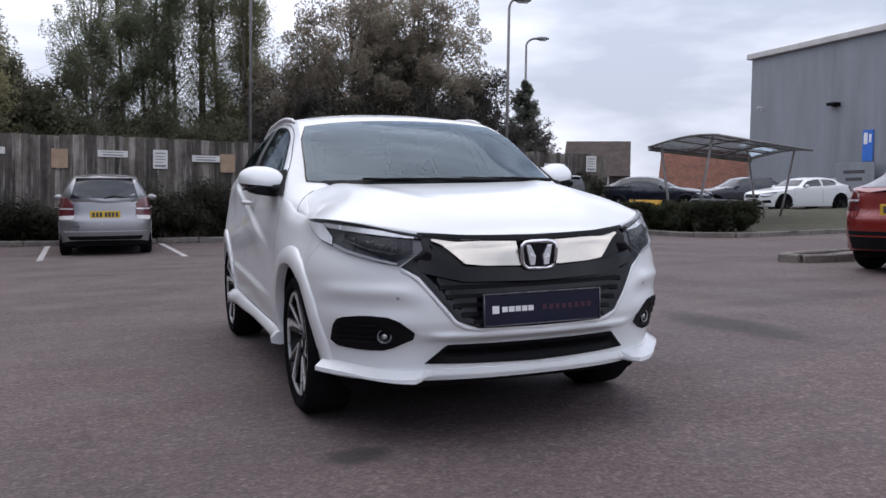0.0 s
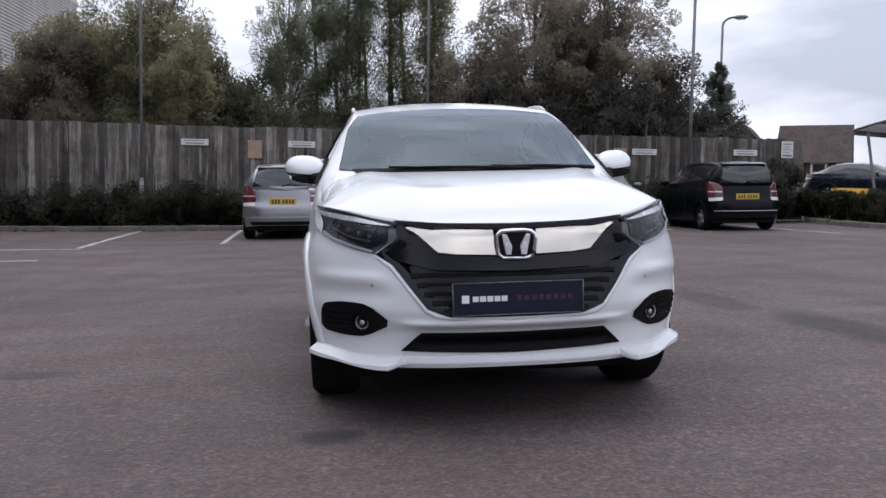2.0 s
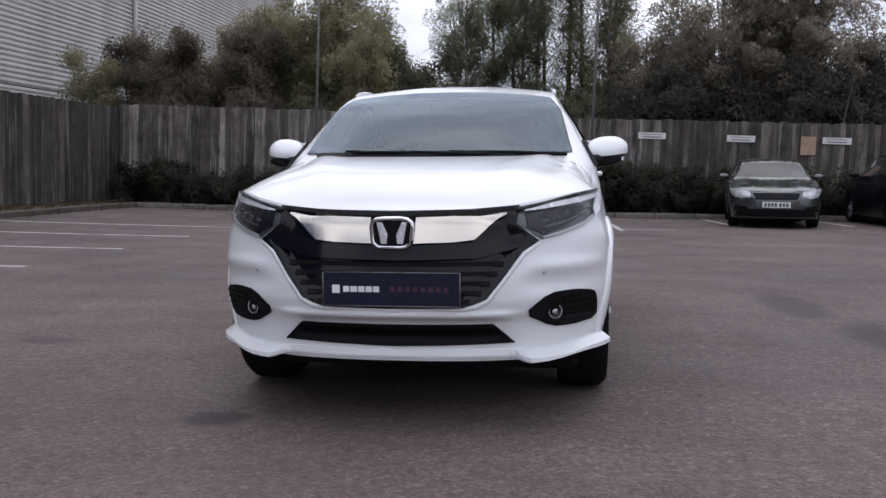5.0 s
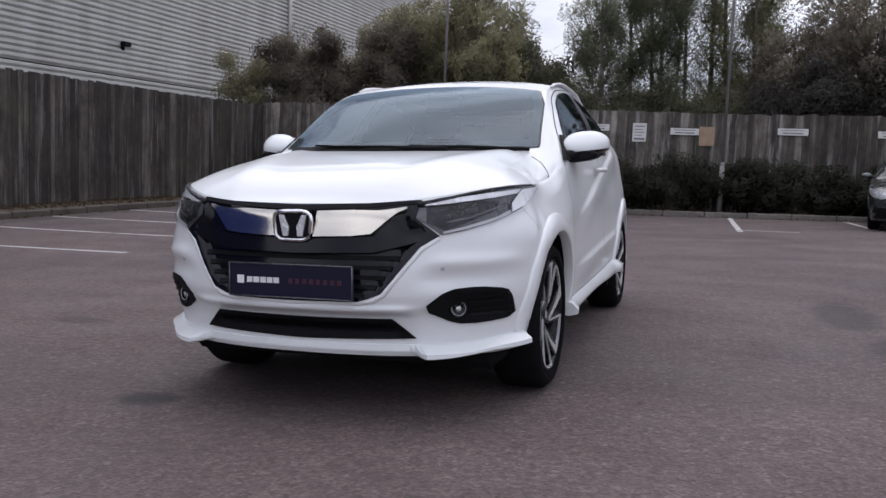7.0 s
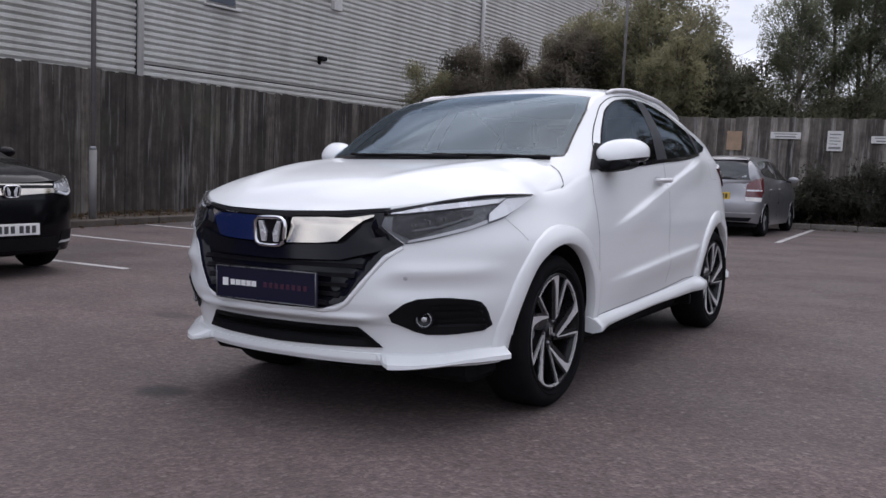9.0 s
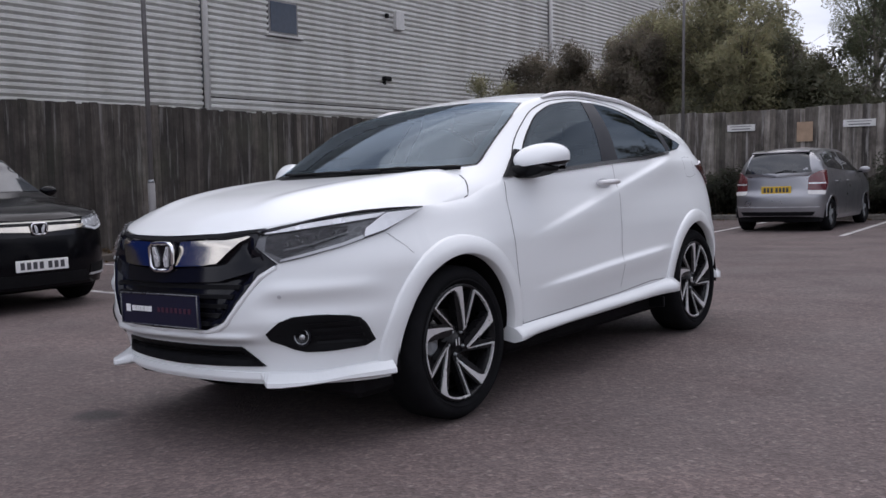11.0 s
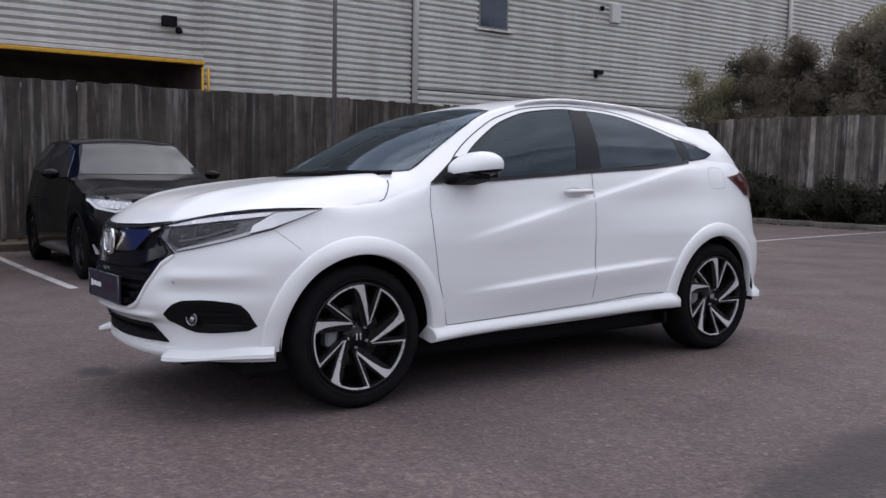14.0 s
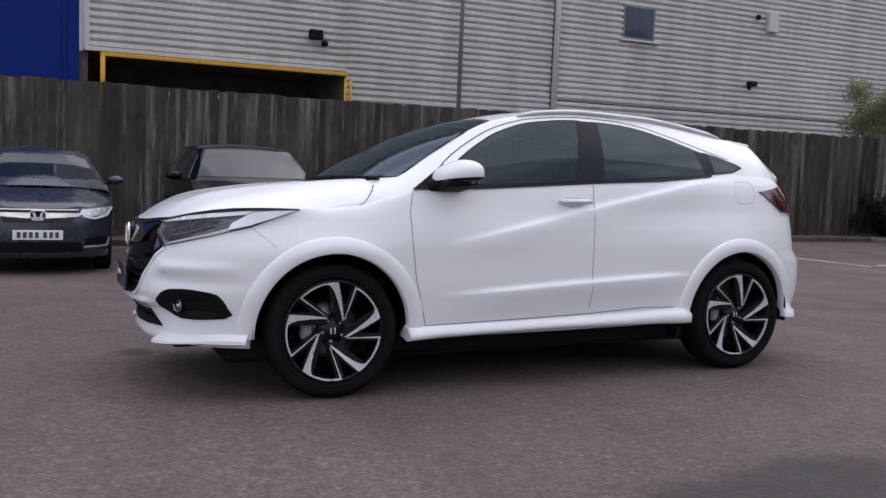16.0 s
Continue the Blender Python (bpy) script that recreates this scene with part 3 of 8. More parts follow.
M_NAVY = plain("navy_plate", (0.005, 0.006, 0.024), 0.35, vary=0.08, Specular_IOR_Level=0.35)
M_PRINT = plain("white_print", (0.75, 0.75, 0.75), 0.5)
M_REDPRINT = plain("dull_red_print", (0.055, 0.012, 0.030), 0.5)
M_PLATEWHITE = plain("plate_white", (0.72, 0.72, 0.70), 0.4, vary=0.04)
M_PLATEYELLOW = plain("plate_yellow", (0.62, 0.40, 0.03), 0.4, vary=0.06)
M_P_SILVER = car_paint("silver_paint", (0.29, 0.29, 0.305), 0.75, 0.32, 0.10)
M_P_BLACK = car_paint("black_paint", (0.003, 0.003, 0.004), 0.0, 0.12, 0.0, 0.0, 0.16)
M_P_BLUEBLACK = car_paint("dark_blue_black_paint", (0.0025, 0.004, 0.006), 0.0, 0.20, 0.004, 0.0, 0.18)
M_P_GREY = car_paint("grey_paint", (0.105, 0.118, 0.122), 0.85, 0.24, 0.03, 0.4)
M_P_STEEL = car_paint("steel_grey_paint", (0.030, 0.038, 0.055), 0.4, 0.25, 0.04, 0.35)
M_P_RED = car_paint("red_paint", (0.20, 0.015, 0.012), 0.2, 0.22, 0.02)
M_P_NIGHT = car_paint("night_blue_paint", (0.010, 0.013, 0.024), 0.3, 0.22, 0.05)

# ---- the yard: ground, kerbs, markings ----
FENCE_Y, FENCE_X, KERB_Y, KERB_X, WALL_X = 18.43, -11.35, 17.05, -10.15, -16.4


def make_ground():
    def steps(near, far):
        s = list(np.arange(-near, near + 0.01, 1.0))
        e = [near + 4, near + 12, near + 30, near + 80, near + 200, far]
        return [-v for v in e[::-1]] + s + e
    xs, ys = steps(44, 2500), steps(44, 2500)
    verts = [(x, y, ground_z(x, y)) for y in ys for x in xs]
    n = len(xs)
    idx = np.arange(len(verts)).reshape(len(ys), n)
    faces = np.stack([idx[:-1, :-1], idx[:-1, 1:], idx[1:, 1:], idx[1:, :-1]], -1).reshape(-1, 4)
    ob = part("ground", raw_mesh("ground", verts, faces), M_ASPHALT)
    return tagged(ob, "worn brownish-grey asphalt yard with oil spots", "ground", kind="structure")


make_ground()


def strip_on_ground(name, p, q, width, lift=0.004, n=14, material=None):
    """A painted line lying on the yard from p to q."""
    p, q = Vector(p), Vector(q)
    d = (q - p).normalized()
    s = Vector((-d.y, d.x)) * width / 2
    vs, fs = [], []
    for i in range(n + 1):
        c = p.lerp(q, i / n)
        for k in (-1, 1):
            x, y = c.x + s.x * k, c.y + s.y * k
            vs.append((x, y, ground_z(x, y) + lift))
        if i:
            fs.append((2 * i - 2, 2 * i - 1, 2 * i + 1, 2 * i))
    ob = part(name, raw_mesh(name, vs, fs), material or M_LINE)
    return tagged(ob, "worn white painted parking bay line", "road marking", "bay lines", "structure")


for y in (-2.30, 0.0, 2.40, 4.58, 6.74, 8.86, 11.0):
    strip_on_ground("bay_line", (-5.15, y + 0.04), (-10.0, y - 0.10), 0.10)
for x in (-5.24, -2.91, -0.53, 1.81, 4.2, 6.7, 9.2):
    strip_on_ground("bay_line", (x, 11.3 if x < -5 else 14.6 if 3 < x < 8 else 12.0), (x - 0.20, 16.9), 0.10)
strip_on_ground("bay_line", (1.86, 12.50), (2.80, 12.45), 0.10)


def kerb_run(name, line, label, h=0.12, w=0.13, step=0.915, stone=M_KERB):
    """Kerb stones butted along a line, each its own piece."""
    root = thing(name, label, "kerb", kind="structure")
    shared = None
    pts = [Vector(p) for p in line]
    for p, q in zip(pts, pts[1:]):
        d = (q - p)
        k = max(1, round(d.length / step))
        ang = math.atan2(d.y, d.x)
        for i in range(k):
            c = p.lerp(q, (i + 0.5) / k)
            L = d.length / k - 0.012
            if shared is None:
                shared = bpy.data.meshes.new("kerb_stone")
                b = bm_box(1.0, w, h + 0.12, (0, 0, (h - 0.12) / 2), 0.018)
                b.to_mesh(shared)
                b.free()
                shared.materials.append(stone)
            ob = new("kerb_stone", shared)
            ob.parent = root
            dz = ground_z(q.x, q.y) - ground_z(p.x, p.y)
            slope = math.atan2(dz, d.length)
            ob.matrix_local = Matrix.Translation((c.x, c.y, ground_z(c.x, c.y) + random.uniform(-0.006, 0.006))) @ Matrix.Rotation(ang, 4, "Z") @ Matrix.Rotation(-slope, 4, "Y") @ Matrix.Diagonal((L, 1, 1, 1))
    return root


kerb_run("kerb_north", [(KERB_X, KERB_Y), (10.4, KERB_Y), (10.9, KERB_Y + 0.9)], "grey concrete kerb in front of the planted bed")
kerb_run("kerb_west", [(KERB_X, -14.0), (KERB_X, KERB_Y)], "leaf-stained brownish kerb along the timber fence", stone=M_KERBOLD)
ISLAND = [(11.6, 17.6), (11.2, 15.2), (11.25, 13.2), (11.75, 12.35), (13.2, 12.45), (16.2, 13.1), (20.5, 14.1), (26.0, 15.5)]
kerb_run("kerb_island", ISLAND, "weathered concrete kerb round a planted island")
EAST_KERB = [(11.0, 5.95), (7.45, 5.80), (7.04, 5.55), (7.08, 5.22), (7.50, 5.08), (11.0, 5.10)]
kerb_run("kerb_east", EAST_KERB, "low concrete kerb end beside the parked red car", 0.11, 0.14)


def bed(name, outline, h, material, label):
    """Raised soil inside kerbs, following the yard's slope with small mounds."""
    xs = [p[0] for p in outline]
    ys = [p[1] for p in outline]
    st = 0.35
    vs, fs, idx = [], [], {}
    st = min(st, 0.15 * (max(ys) - min(ys)))
    nx, ny = int((max(xs) - min(xs)) / st) + 1, int((max(ys) - min(ys)) / st) + 1
    for j in range(ny + 1):
        for i in range(nx + 1):
            x = min(xs) + (max(xs) - min(xs)) * i / nx
            y = min(ys) + (max(ys) - min(ys)) * j / ny
            idx[i, j] = len(vs)
            vs.append((x, y, ground_z(x, y) + h + 0.05 * noise.noise((x * 1.3, y * 1.3, 0.3))))
    for j in range(ny):
        for i in range(nx):
            cx = min(xs) + (max(xs) - min(xs)) * (i + 0.5) / nx
            cy = min(ys) + (max(ys) - min(ys)) * (j + 0.5) / ny
            if inside(outline, cx, cy):
                fs.append((idx[i, j], idx[i + 1, j], idx[i + 1, j + 1], idx[i, j + 1]))
    return tagged(part(name, raw_mesh(name, vs, fs), material), label, "soil bed", kind="structure")


bed("bed_north", [(FENCE_X - 0.3, KERB_Y + 0.05), (11.0, KERB_Y + 0.05), (11.0, FENCE_Y + 6), (FENCE_X - 0.3, FENCE_Y + 6)], 0.09, M_SOIL, "dark soil bed littered with leaves under brambles")
bed("bed_west", [(WALL_X, -14.0), (KERB_X - 0.05, -14.0), (KERB_X - 0.05, KERB_Y + 0.1), (WALL_X, KERB_Y + 0.1)], 0.08, M_SOIL, "soil strip littered with leaves along the fence")
bed("island_east", EAST_KERB, 0.07, M_KERB, "worn concrete infill inside a low kerb")
bed("verge_island", [(11.65, 17.6), (11.25, 15.2), (11.3, 13.2), (11.8, 12.4), (13.2, 12.5), (16.2, 13.15), (20.5, 14.15), (26.0, 15.55), (30, 24), (14, 22)], 0.10, M_GRASS, "rough grass island behind a concrete kerb")


# ---- timber fences ----
def board_mesh(w, h, t, material):
    me = bpy.data.meshes.new("board")
    b = bm_box(w, t, h, (0, 0, h / 2), 0.004)
    b.to_mesh(me)
    b.free()
    me.materials.append(material)
    return me


def fence(name, p, q, top, label, panel=3.0, seed=1, sag=0.03, wood=M_BOARD, damp=None):
    """A close-boarded fence from p to q: posts, rails, overlapping boards."""
    rng = random.Random(seed)
    root = thing(name, label, "fence", kind="structure")
    p, q = Vector(p), Vector(q)
    d = q - p
    ang = math.atan2(d.y, d.x)
    along = d.normalized()
    front = Vector((along.y, -along.x))
    k = round(d.length / panel)
    meshes = [board_mesh(w, 2.75, 0.02, wood) for w in (0.156, 0.152, 0.162, 0.154)]
    # darker boards for the x range that is damp and painted as tree-shaded
    dim_boards = [board_mesh(w, 2.75, 0.02, M_BOARDDAMPSHADE) for w in (0.156, 0.152, 0.162, 0.154)] if damp else meshes
    post = bpy.data.meshes.new("post")
    b = bm_box(0.10, 0.10, 2.85, (0, 0, 1.425), 0.008)
    b.to_mesh(post)
    b.free()
    post.materials.append(M_POST)
    rail = bpy.data.meshes.new("rail")
    b = bm_box(1.0, 0.06, 0.08, (0, 0, 0), 0.006)
    b.to_mesh(rail)
    b.free()
    rail.materials.append(M_POST)
    for i in range(k):
        a, c = p.lerp(q, i / k), p.lerp(q, (i + 1) / k)
        lift = rng.uniform(-sag, sag)
        g = ground_z((a.x + c.x) / 2, (a.y + c.y) / 2)
        hgt = top((a + c) / 2) + lift - (g + 0.06)
        ob = new("post", post)
        ob.parent = root
        ob.matrix_local = Matrix.Translation((a.x - front.x * 0.07, a.y - front.y * 0.07, g + hgt - 2.86)) @ Matrix.Rotation(ang, 4, "Z")
        mid = (a + c) / 2
        for rz in (0.35, hgt - 0.45):
            ob = new("rail", rail)
            ob.parent = root
            ob.matrix_local = Matrix.Translation((mid.x - front.x * 0.055, mid.y - front.y * 0.055, g + rz)) @ Matrix.Rotation(ang, 4, "Z") @ Matrix.Diagonal(((c - a).length, 1, 1, 1))
        u, flat = 0.0, (c - a).length
        while u < flat - 0.02:
            me = rng.choice(dim_boards if damp and damp[0] < mid.x < damp[1] else meshes)
            w = 0.128 + rng.random() * 0.02
            x = a + along * (u + w / 2)
            ob = new("board", me)
            ob.parent = root
            tall = (hgt + rng.uniform(-0.02, 0.02)) / 2.75
            ob.matrix_local = (Matrix.Translation((x.x + front.x * rng.uniform(0, 0.018), x.y + front.y * rng.uniform(0, 0.018), g + 0.06))
                               @ Matrix.Rotation(ang + rng.uniform(-0.05, 0.05), 4, "Z") @ Matrix.Rotation(rng.uniform(-0.006, 0.006), 4, "Y") @ Matrix.Diagonal((1, 1, tall, 1)))
            u += w
    return root


fence("fence_north", (FENCE_X, FENCE_Y + 0.03), (11.8, FENCE_Y + 0.03), lambda c: 2.50 + 0.006 * max(0, abs(c.x - 1) - 4), "tall weathered grey-brown close-boarded timber fence with signs", 3.0, 3, damp=(2.6, 8.6))
fence("fence_west", (FENCE_X, -13.0), (FENCE_X, FENCE_Y), lambda c: 2.44, "tall dark weathered close-boarded timber fence with rain streaks", 2.7, 7, 0.02, M_BOARDDARK)


def sign(name, x, z, w, h, material, label, bars=()):
    root = thing(name, label, "sign", Matrix.Translation((x, FENCE_Y - 0.035, z)), "signs on the fence")
    part("panel", bm_box(w, 0.008, h, (0, 0, 0), 0.002), material, root)
    for bx, bz, bw, bh in bars:
        part("bar", bm_box(bw, 0.003, bh, (bx, -0.006, bz)), M_FAINT, root, "dark illegible lettering")
    return root


PARK = ((0, 0.035, 0.52, 0.018), (0, -0.03, 0.46, 0.03))
for x, z in ((-4.44, 2.08), (-1.76, 2.08), (0.42, 2.03), (2.9, 2.09), (5.07, 2.08), (7.35, 2.09), (10.2, 2.13)):
    sign("sign", x, z, 0.68, 0.16, M_SIGNWHITE, "small white rectangular parking sign on the timber fence", PARK)
for x, z in ((-2.94, 1.93), (0.95, 1.93), (6.68, 1.95)):
    sign("sign", x, z, 0.36, 0.46, M_SIGNTAN, "faded tan square notice on the timber fence")
NOTE = ((0, 0.15, 0.24, 0.03), (-0.02, 0.07, 0.20, 0.02), (0, 0.0, 0.24, 0.02), (-0.03, -0.07, 0.18, 0.02), (0, -0.16, 0.26, 0.05))
for x, z in ((-0.67, 1.98), (11.4, 2.24)):
    sign("sign", x, z, 0.34, 0.46, M_SIGNWHITE, "white printed notice with dark lines on the fence", NOTE)


# ---- poles and lamps ----
def pole(name, x, y, height, r, label, joint=None, head=None, material=None):
    g = ground_z(x, y)
    root = thing(name, label, "lamp post", Matrix.Translation((x, y, g - 0.05)), "poles")
    material = material or M_POLE
    if joint:
        part("base_tube", bm_tube([(0, 0, 0), (0, 0, joint)], r * 1.45, 12), material, root)
        part("collar", bm_tube([(0, 0, joint), (0, 0, joint + 0.06)], [r * 1.45, r], 12), M_GALV, root)
        part("shaft", bm_tube([(0, 0, joint + 0.05), (0, 0, height)], [r, r * 0.85], 12), material, root)
    else:
        part("shaft", bm_tube([(0, 0, 0), (0, 0, height)], [r, r * 0.75], 12), material, root)
    if head:
        dx, dy = head
        top = height
        pts = [(0, 0, top - 0.05)] + [(dx * (1 - math.cos(a)), dy * (1 - math.cos(a)), top - 0.05 + 0.28 * math.sin(a)) for a in np.linspace(0.2, 1.5, 6)]
        part("bracket", bm_tube(pts, r * 0.7, 10), material, root)
        e = Vector(pts[-1])
        d = Vector((dx, dy, 0)).normalized()
        b = bmesh.new()
        bmesh.ops.create_uvsphere(b, u_segments=16, v_segments=8, radius=1.0)
        bmesh.ops.scale(b, vec=(0.25, 0.11, 0.07), verts=b.verts)
        bmesh.ops.transform(b, matrix=Matrix.Rotation(math.atan2(dy, dx), 4, "Z"), verts=b.verts)
        bmesh.ops.translate(b, vec=e + d * 0.22, verts=b.verts)
        part("lantern", b, M_GALV, root, smooth=True)
        b = bm_box(0.28, 0.13, 0.03, (0, 0, 0), 0.01)
        bmesh.ops.transform(b, matrix=Matrix.Rotation(math.atan2(dy, dx), 4, "Z"), verts=b.verts)
        bmesh.ops.translate(b, vec=e + d * 0.24 - Vector((0, 0, 0.062)), verts=b.verts)
        part("lamp_glass", b, M_SIGNWHITE, root)
    return root


pole("lamp_post", -5.55, 17.50, 9.0, 0.036, "slim grey lamp column in front of the timber fence", 1.25)
pole("lamp_post", 1.37, 17.45, 9.0, 0.038, "slim grey lamp column in front of the timber fence", 1.25)
pole("lamp_post", -10.45, 5.9, 9.5, 0.044, "slim grey lamp column beside the western fence", 1.32)
pole("street_lamp", 8.29, 17.6, 6.15, 0.045, "tall grey street lamp with a curved bracket head", 1.3, (0.14, -0.05))
pole("street_lamp", 11.82, 23.8, 6.22, 0.052, "grey street lamp with a curved bracket head behind the fence", None, (0.34, -0.12))


# ---- the ribbed warehouse to the west ----
def extrude_profile(profile, y0, y1, x0, cut=None):
    """Profile of (out, z) drawn along y; faces look to +x."""
    vs, fs = [], []
    for o, z in profile:
        vs += [(x0 + o, y0, z), (x0 + o, y1, z)]
    for i in range(len(profile) - 1):
        fs.append((2 * i, 2 * i + 1, 2 * i + 3, 2 * i + 2))
    return vs, fs


def ribbed(z0, z1, pitch=0.165, depth=0.075):
    prof = []
    z = z0
    while z < z1:
        prof += [(0.0, z), (0.0, z + pitch * 0.06), (depth, z + pitch * 0.42), (depth, z + pitch * 0.82), (0.0, z + pitch * 0.98)]
        z += pitch
    return prof


def warehouse():
    root = thing("warehouse", "long warehouse clad in pale grey ribbed sheet with a blue end", "building", kind="structure")
    wx = WALL_X
    bays = [(-0.55, 11.45), (11.65, 28.95), (29.15, 50.0)]
    for y0, y1, z0, z1 in ((-0.55, 5.5, 3.56, 11.4), (5.5, 11.45, 3.25, 11.4), (5.5, 11.45, 2.44, 3.12)):
        vs, fs = extrude_profile(ribbed(z0, z1), y0, y1, wx)
        part("sheet_wall", raw_mesh("sheet_wall", vs, fs, False), M_SHEET, root)
    for y0, y1 in bays[1:]:
        for z0, z1 in ((2.72, 3.07), (3.25, 11.4)):
            vs, fs = extrude_profile(ribbed(z0, z1), y0, y1, wx)
            part("sheet_wall", raw_mesh("sheet_wall", vs, fs, False), M_SHEET, root)
    part("sheet_joint", bm_box(0.05, 44.4, 0.50, (wx - 0.035, 27.75, 3.22)), M_BRICKDARK, root, "dark joint between two sheet runs")
    part("trim", bm_box(0.10, 62, 0.10, (wx + 0.02, 31, 2.68), 0.01), M_TRIM, root)
    part("trim", bm_box(0.09, 6.1, 0.09, (wx + 0.05, 2.45, 3.55), 0.01), M_TRIM, root)
    part("trim", bm_box(0.10, 0.12, 8.0, (wx + 0.04, -0.55, 7.55), 0.01), M_TRIM, root)
    part("trim", bm_box(0.16, 51.0, 0.30, (wx + 0.02, 24.75, 11.5), 0.02), M_TRIM, root)
    part("plinth", bm_box(0.3, 45.0, 3.6, (wx - 0.17, 28.0, 0.9)), M_BRICKDARK, root, "dark brick base")
    part("core", bm_box(18.0, 50.8, 7.8, (wx - 9.12, 24.8, 7.5)), M_GREYWALL, root)
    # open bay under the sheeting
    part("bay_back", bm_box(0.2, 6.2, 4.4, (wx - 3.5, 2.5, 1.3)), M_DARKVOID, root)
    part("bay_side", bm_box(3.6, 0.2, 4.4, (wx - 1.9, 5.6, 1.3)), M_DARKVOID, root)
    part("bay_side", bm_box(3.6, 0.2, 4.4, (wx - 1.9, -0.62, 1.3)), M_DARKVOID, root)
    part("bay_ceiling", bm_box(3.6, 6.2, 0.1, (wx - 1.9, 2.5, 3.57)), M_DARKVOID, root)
    # blue end
    blue = part("blue_wall", bm_box(0.5, 21.0, 14.0, (wx - 0.1, -11.2, 4.6), 0.02), M_BLUE, root, "deep blue sheet cladding")
    for y in (-1.0, -3.2, -5.4, -7.6):
        part("rib", bm_box(0.06, 0.07, 13.6, (wx + 0.17, y, 4.6), 0.01), M_BLUE, blue)
    # yellow height guard round the bay
    yel = part("guard_frame", bm_tube([(wx + 0.25, -0.22, 2.2), (wx + 0.25, -0.22, 3.44)], 0.055, 10), M_YELLOW, root, "yellow safety rail")
    part("guard_beam", bm_box(0.10, 5.75, 0.09, (wx + 0.25, 2.6, 3.43), 0.015), M_YELLOW, yel)
    for y in (5.42, 5.56):
        part("guard_post", bm_tube([(wx + 0.25, y, 2.25), (wx + 0.25, y, 3.34)], 0.03, 8), M_YELLOW, yel)
    for z in np.arange(2.3, 3.3, 0.18):
        part("guard_rung", bm_box(0.04, 0.16, 0.03, (wx + 0.25, 5.49, z)), M_YELLOW, yel)
    # downpipes
    for y, w in ((11.55, 0.17), (29.05, 0.17)):
        part("downpipe", bm_tube([(wx + 0.12, y, 0.2), (wx + 0.12, y, 11.4)], w / 2, 12), M_TRIM, root, "pale grey downpipe")
    # window
    win = part("window", bm_box(0.12, 1.14, 1.00, (wx + 0.02, 14.33, 5.62), 0.02), M_POLE, root, "small window in a grey frame")
    part("pane", bm_box(0.02, 0.98, 0.84, (wx + 0.085, 14.33, 5.63)), plain("dark_window_pane", (0.030, 0.042, 0.065), 0.08), win)
    part("sill", bm_box(0.22, 1.36, 0.06, (wx + 0.06, 14.37, 5.10), 0.01), M_TRIM, win)
    # fittings
    fl = part("floodlight", bm_box(0.16, 0.34, 0.24, (wx + 0.22, 4.65, 4.33), 0.02), M_BLACK, root, "black wall floodlight")
    part("arm", bm_tube([(wx, 4.65, 4.25), (wx + 0.2, 4.65, 4.25)], 0.025, 8), M_BLACK, fl)
    cc = part("camera_dome", bm_lathe([(0, 0.0), (0.02, 0.07), (0.08, 0.09), (0.14, 0.06)], 14, "z", at=(wx + 0.2, 4.88, 4.06)), M_BLACK, root, "small dark camera dome")
    part("bracket", bm_box(0.22, 0.05, 0.05, (wx + 0.1, 4.88, 4.2)), M_BLACK, cc)
    wl2 = part("wall_lamp", bm_box(0.2, 0.32, 0.14, (wx + 0.2, 18.62, 4.20), 0.03), M_BLACK, root, "small dark wall lamp")
    part("bracket", bm_box(0.1, 0.08, 0.22, (wx + 0.08, 18.62, 4.13)), M_BLACK, wl2)
    part("junction_box", bm_box(0.18, 0.42, 0.62, (wx + 0.12, 19.35, 6.15), 0.02), M_TRIM, root, "pale wall box")
    part("sensor", bm_box(0.12, 0.12, 0.14, (wx + 0.14, 18.75, 6.25), 0.02), M_BLACK, root)
    return root


warehouse()


# ---- the grey hall and the houses to the north-east ----
def hall():
    root = thing("grey_hall", "tall plain grey panelled hall with a pale roof edge", "building", kind="structure")
    x0, y0, y1, z1 = 32.0, 2.0, 36.3, 9.45
    part("wall", bm_box(16, y1 - y0, z1 + 2, (x0 + 8, (y0 + y1) / 2, z1 / 2 - 1)), M_GREYWALL, root)
    part("roof_edge", bm_box(16.5, y1 - y0 + 0.4, 0.32, (x0 + 8, (y0 + y1) / 2, z1 + 0.1), 0.03), M_TRIM, root)
    c = part("camera_box", bm_box(0.30, 0.11, 0.11, (x0 - 0.22, 35.3, 6.6), 0.02), M_SIGNWHITE, root, "white wall camera")
    part("bracket", bm_box(0.16, 0.05, 0.14, (x0 - 0.09, 35.3, 6.52)), M_SIGNWHITE, c)
    l = part("wall_lamp", bm_box(0.4, 0.6, 0.16, (x0 - 0.2, 30.0, 6.28), 0.04), M_BLACK, root, "dark wall lamp")
    part("bracket", bm_box(0.2, 0.1, 0.1, (x0 - 0.08, 30.0, 6.2)), M_BLACK, l)
    s = part("blue_sign", bm_box(0.06, 0.62, 1.5, (x0 - 0.04, 27.9, 4.1), 0.01), plain("blue_sign_face", (0.02, 0.14, 0.55), 0.5), root, "blue sign with pale marks")
    part("mark", bm_box(0.01, 0.22, 0.55, (x0 - 0.075, 28.02, 4.45)), M_PRINT, s)
    part("mark", bm_box(0.01, 0.14, 0.40, (x0 - 0.075, 27.75, 4.45)), M_PRINT, s)
    p = part("direction_board", bm_box(0.06, 2.4, 1.5, (x0 - 0.4, 28.3, 2.55), 0.01), M_GREYWALL, root, "grey direction board with pale lettering")
    for z, w in ((2.85, 1.3), (2.5, 1.0)):
        part("bar", bm_box(0.01, w, 0.16, (x0 - 0.435, 28.3, z)), M_INK, p, "illegible lettering")


hall()


